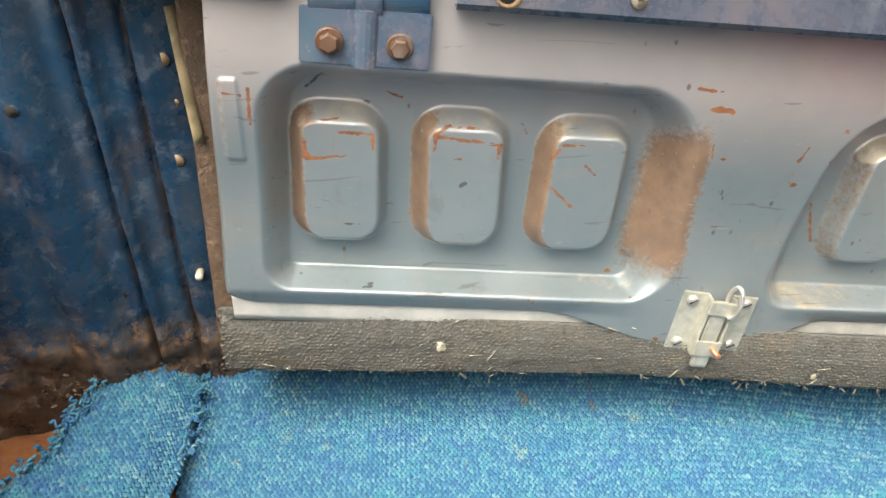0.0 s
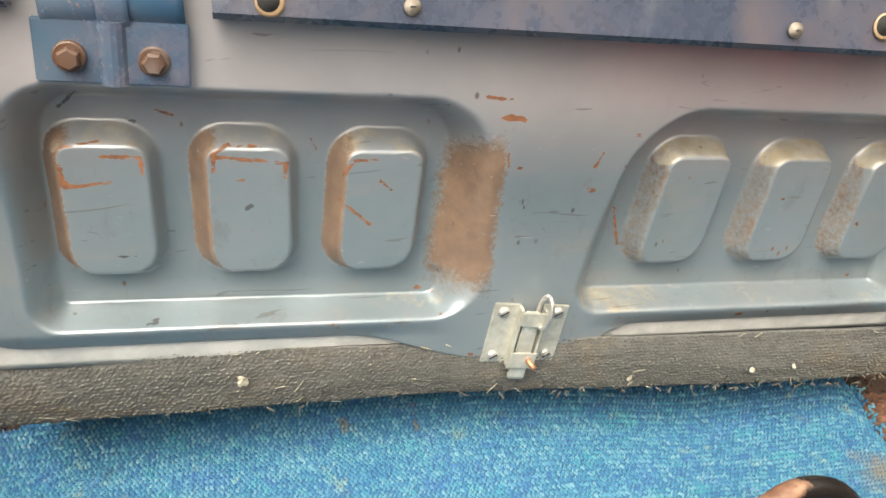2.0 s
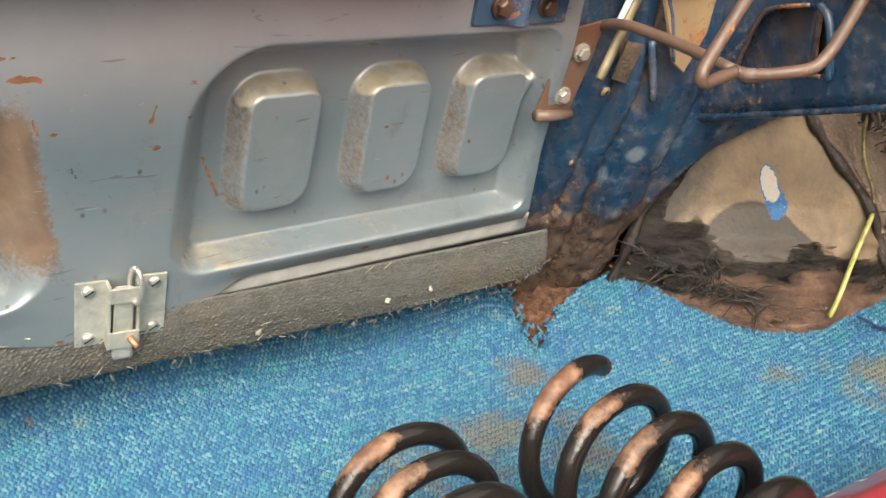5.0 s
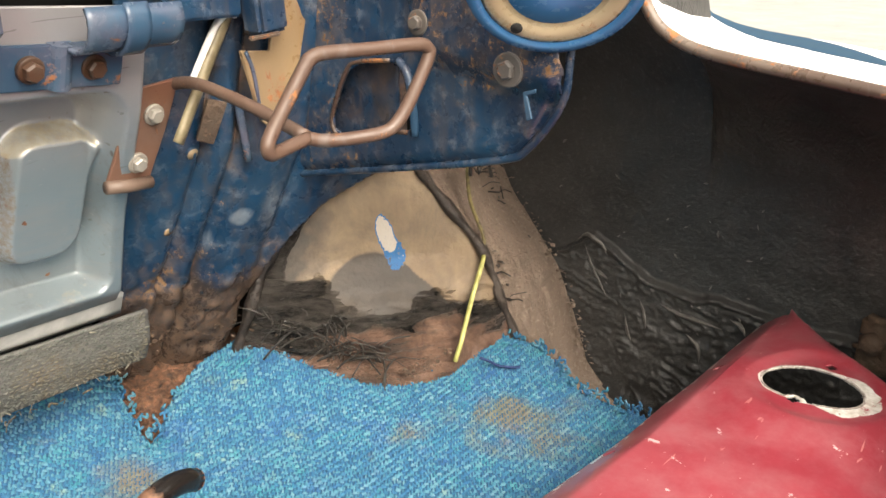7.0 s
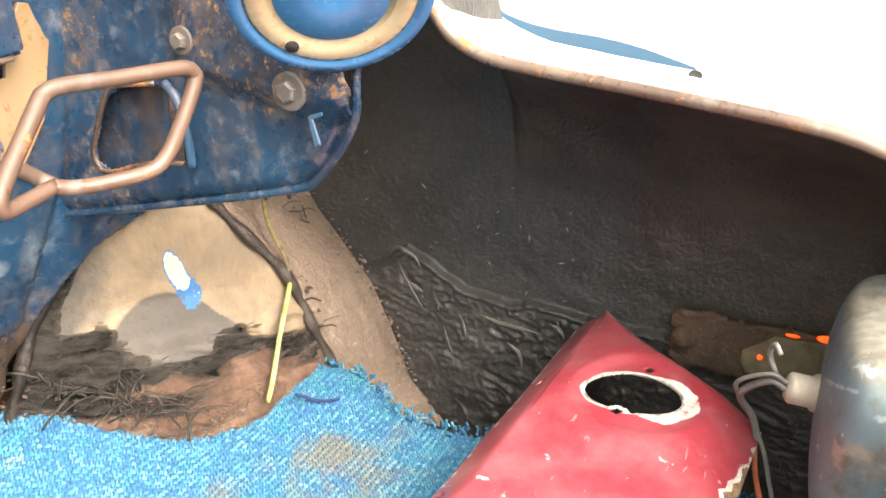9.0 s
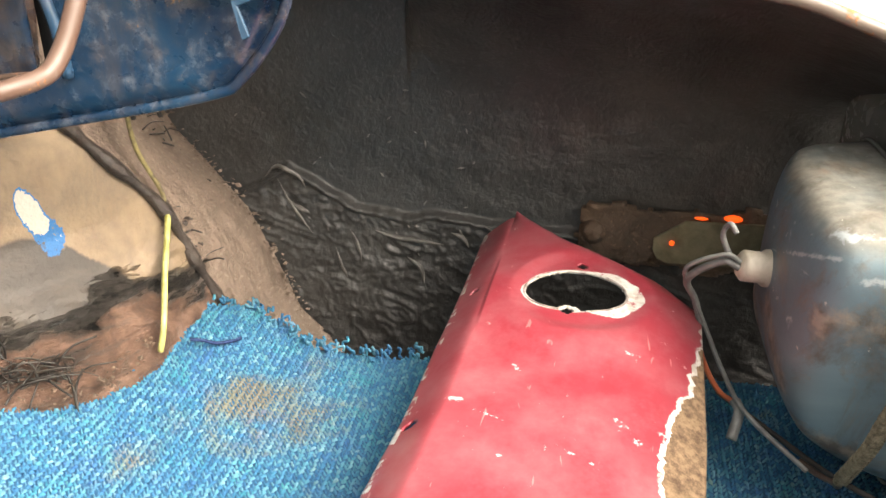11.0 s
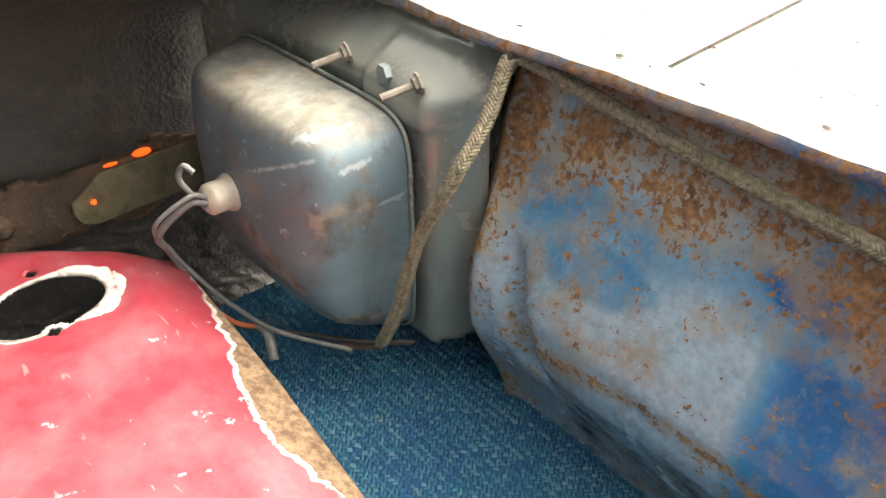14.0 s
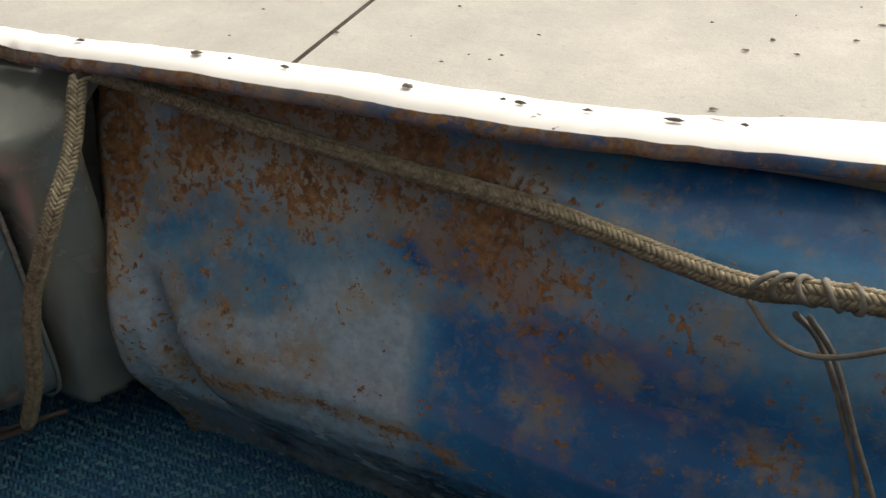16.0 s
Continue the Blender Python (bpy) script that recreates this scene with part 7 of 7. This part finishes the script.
# rear corner between lip and quarter skin
v, f = grid(lambda a, k: (0.80 + (0.02 + 0.17 * k) * math.sin(a) * 1.0, -0.045 - 0.04 * math.cos(a) * k - 0.02 * k, 0.2375 + 0.006 * ss(0.0, 1.57, a) - 0.25 * ss(0.6, 1.0, k)), span(0, 1.6, 0.1), span(0, 1, 0.1))
tagged(mesh_object("trim", v, f, M_LIP), "white painted rear corner of the body", "body corner", kind="structure")

# ---- braided rope ----
def rope_strands(line, radius, stitch=0.0021, columns=6):
    """A herringbone braid: columns of short slanting stitches, every other column leaning the other way."""
    line = [Vector(p) for p in line]
    fr = frames_along(line)
    step = (line[1] - line[0]).length
    rs = random.Random(len(line))
    items = []
    for c in range(columns):
        sense = 1 if c % 2 else -1
        at = 0.004 + (0.5 * stitch if c % 4 > 1 else 0.0)
        while at < step * (len(line) - 6):
            pts = []
            for q in (-1.15, -0.4, 0.4, 1.15):
                i = min(max(int((at + sense * q * 0.0017) / step), 0), len(line) - 1)
                w = 2 * math.pi * (c + 0.5 * q) / columns
                t, a, b = fr[i]
                shift = at + sense * q * 0.0017 - i * step
                pts.append(line[i] + t * shift + (a * math.cos(w) + b * math.sin(w)) * radius * (1.10 - 0.20 * q * q))
            fat = radius * rs.uniform(0.30, 0.38)
            items.append(tube_data(pts, fat, 5))
            at += stitch * rs.uniform(0.94, 1.06)
    return joined(items)


def resample(points, step):
    line = smooth_line(points, 24)
    out, left = [line[0]], 0.0
    for a, b in zip(line, line[1:]):
        d = (b - a).length
        while left + d >= step:
            k = (step - left) / d
            a = a + (b - a) * k
            out.append(a.copy())
            d, left = (b - a).length, 0.0
        left += d
    return out


rope = thing("braided_rope", (0.667, -0.046, 0.226), "grey-brown braided rope seal hanging from the rear lip", "rope")
HANG = [(0.668, -0.050, 0.229), (0.668, -0.045, 0.222), (0.664, -0.030, 0.201), (0.662, -0.012, 0.183), (0.670, -0.004, 0.160), (0.680, 0.0, 0.138), (0.687, 0.003, 0.113), (0.694, 0.004, 0.088), (0.703, 0.006, 0.066), (0.714, 0.006, 0.046)]
ALONG = [(0.668, -0.050, 0.229), (0.649, -0.059, 0.2215), (0.608, -0.0625, 0.2135), (0.555, -0.063, 0.2075), (0.501, -0.059, 0.206), (0.453, -0.053, 0.205), (0.411, -0.044, 0.203), (0.386, -0.036, 0.205), (0.367, -0.032, 0.211), (0.345, -0.028, 0.215), (0.30, -0.026, 0.216)]
under(tagged(mesh_object("hanging_end", *rope_strands(resample(HANG, 0.0011), 0.0030), M_ROPE), kind="stuff"), rope)
under(tagged(mesh_object("long_run", *rope_strands(resample(ALONG, 0.0011), 0.0030), M_ROPE), kind="stuff"), rope)
for line, r in ((HANG, 0.0027), (ALONG, 0.0029)):
    under(tube("core", smooth_line(line, 12), r, M_WIREDARK, 10), rope, "dark dusty core of the rope")
ends = [tube_data(smooth_line([(0.712, 0.006, 0.048), (0.724 + 0.004 * i, 0.010 + 0.003 * i, 0.043 - 0.002 * i), (0.733 + 0.003 * i, 0.016 + 0.004 * i, 0.042)], 4), 0.0022, 6) for i in range(2)]
under(mesh_object("frayed_core", *joined(ends), M_ROD), rope, "frayed brown core")
knot = []
for i in range(5):
    c = Vector((0.383 - 0.0065 * i, -0.034 + 0.001 * i, 0.209 + 0.001 * i))
    ax = Vector((-1, 0.25, 0.1)).normalized()
    s1 = ax.orthogonal().normalized()
    s2 = ax.cross(s1)
    knot.append(tube_data([c + (s1 * math.cos(w) + s2 * math.sin(w)) * 0.0038 + ax * 0.003 * math.sin(w + i) for w in [2 * math.pi * k / 20 for k in range(21)]], 0.0011, 6))
under(mesh_object("knot", *joined(knot), M_CORD), rope, "grey cord knotted round the rope")
cords = [tube_data(smooth_line([(0.386, -0.030, 0.204), (0.375, -0.024, 0.196), (0.362, -0.020, 0.197), (0.345, -0.018, 0.208), (0.325, -0.02, 0.222)], 8), 0.0009, 6),
         tube_data(smooth_line([(0.372, -0.030, 0.203), (0.362, -0.038, 0.188), (0.350, -0.034, 0.165), (0.338, -0.026, 0.135), (0.332, -0.018, 0.10), (0.330, -0.016, 0.05)], 8), 0.0011, 6),
         tube_data(smooth_line([(0.368, -0.030, 0.203), (0.357, -0.036, 0.185), (0.345, -0.032, 0.160), (0.330, -0.024, 0.130), (0.322, -0.016, 0.10), (0.318, -0.014, 0.05)], 8), 0.0011, 6)]
for c in cords:
    under(mesh_object("cord", *c, M_CORD), rope, "loose grey cord")

# ---- yellow-green cable by the wheelhouse ----
yw = thing("yellow_cable", (0.806, 0.450, 0.015), "yellow-green cable running down the wheelhouse seam", "cable")
under(tube("cable", smooth_line([(0.806, 0.448, 0.012), (0.812, 0.446, 0.030), (0.835, 0.452, 0.062), (0.860, 0.458, 0.092), (0.866, 0.462, 0.101)], 8), 0.0032, M_WIREYELLOW, 8, 0.7), yw)
under(tube("upper_run", smooth_line([(0.866, 0.462, 0.101), (0.868, 0.464, 0.112), (0.864, 0.470, 0.130), (0.860, 0.474, 0.146), (0.858, 0.476, 0.165), (0.854, 0.474, 0.185)], 8), 0.0018, plain("grimy_yellow_cable", (0.07, 0.05, 0.03), (0.24, 0.20, 0.075), 0.6, 0.0, 140.0), 8), yw, "dirty yellow upper run")
hr = thing("wiring_bundle", (0.86, 0.47, 0.19), "dirty dark wiring bundle above the wheelhouse", "wiring")
rr = random.Random(8)
for i in range(6):
    a = Vector((0.842 + rr.uniform(-0.006, 0.010), 0.470 + rr.uniform(-0.008, 0.006), 0.205))
    b = a + Vector((rr.uniform(0.002, 0.02), rr.uniform(-0.018, 0.0), -rr.uniform(0.02, 0.05)))
    under(tube("cable", smooth_line([a, (a + b) / 2 + Vector((rr.uniform(-0.004, 0.004), -0.004, 0)), b], 6), 0.0018, M_WIREDARK, 6), hr)

# ---- outside: ground, joint, hedge, and the body round the camera ----
v, f = grid(lambda x, y: (x, y, -0.45 + 0.002 * fbm(x * 2, y * 2)), span(-60, 60, 6.0)[:10] + span(-6, 8, 0.25) + span(10, 60, 6.0), span(-60, -7, 6.0) + span(-6, 3, 0.25) + span(6, 60, 6.0))
tagged(mesh_object("ground", v, f, M_CONCRETE), "pale weathered concrete driveway behind the car", "driveway", kind="structure")
for x0, y0, x1, y1 in ((1.545, -1.2, 1.98, -6.0), (1.545, -1.2, 1.26, 2.0)):
    j = mesh_object("ground_joint", *tube_data([(x0, y0, -0.449), (x1, y1, -0.449)], 0.007, 6, 0.3), M_JOINT)
    tagged(j, "dark joint between the concrete slabs", "joint", kind="structure")
v, f = grid(lambda x, z: (x, 14 + 0.3 * fbm(x, z), z), span(-10, 40, 0.6), span(-0.45, 2.6, 0.3))
tagged(mesh_object("backdrop_hedge", v, f, plain("hedge_green", (0.05, 0.09, 0.02), (0.16, 0.2, 0.05), 0.9, 0.0, 2.0)), "distant green hedge beyond the driveway", "hedge", kind="structure")
rg = random.Random(21)
specks = []
for _ in range(150):
    c, s = Vector((rg.uniform(-0.9, 1.9), -rg.uniform(0.25, 3.4), -0.4465)), rg.uniform(0.004, 0.016)
    ring = [c + Vector((s * math.cos(k * 1.05) * rg.uniform(0.4, 1.1), s * math.sin(k * 1.05) * rg.uniform(0.2, 0.7), rg.uniform(0.0, 0.002))) for k in range(6)]
    specks.append((ring + [c + Vector((0, 0, 0.004))], [(k, (k + 1) % 6, 6) for k in range(6)]))
tagged(mesh_object("leaf_litter", *joined(specks), M_JOINT, False), "scattered dark bits of leaf litter on concrete", "litter", kind="stuff")
# left side, plain and unseen; the skin reaches inward to shade the left pillar
v, f = grid(lambda y, z: (-0.46, y, z), span(-0.12, 0.86, 0.1), span(-0.05, 0.30, 0.05))
tagged(thick(mesh_object("wall_far_left", v, f, M_TAR), 0.003, -1.0), "plain dark inside of the far quarter panel", "quarter panel", kind="structure")
v, f = grid(lambda y, x: (x, y, 0.30), span(-0.12, 0.86, 0.1), span(-0.77, -0.32, 0.05))
tagged(thick(mesh_object("roof_far_skin", v, f, M_WHITE), 0.003), "plain white far-side body skin, unseen, widened to block light", "body skin", kind="structure")
# boot lid, standing open over the camera
LID = [(0.48, 0.46), (0.46, 0.56), (0.48, 0.75), (0.50, 0.95), (0.50, 1.15)]
v, f = grid(lambda x, k: (x, LID[int(k)][0], LID[int(k)][1]), span(-0.42, 0.88, 0.1), list(range(5)))
tagged(thick(mesh_object("roof_boot_lid", v, f, M_BLUE), 0.02), "blue underside of the open boot lid", "boot lid", kind="structure")
v, f = grid(lambda x, y: (x, y, 0.46), span(-0.70, 0.95, 0.1), span(0.46, 1.4, 0.1))
tagged(thick(mesh_object("roof_shelf", v, f, M_BLUE), 0.01), "blue body panel in front of the boot opening", "body panel", kind="structure")
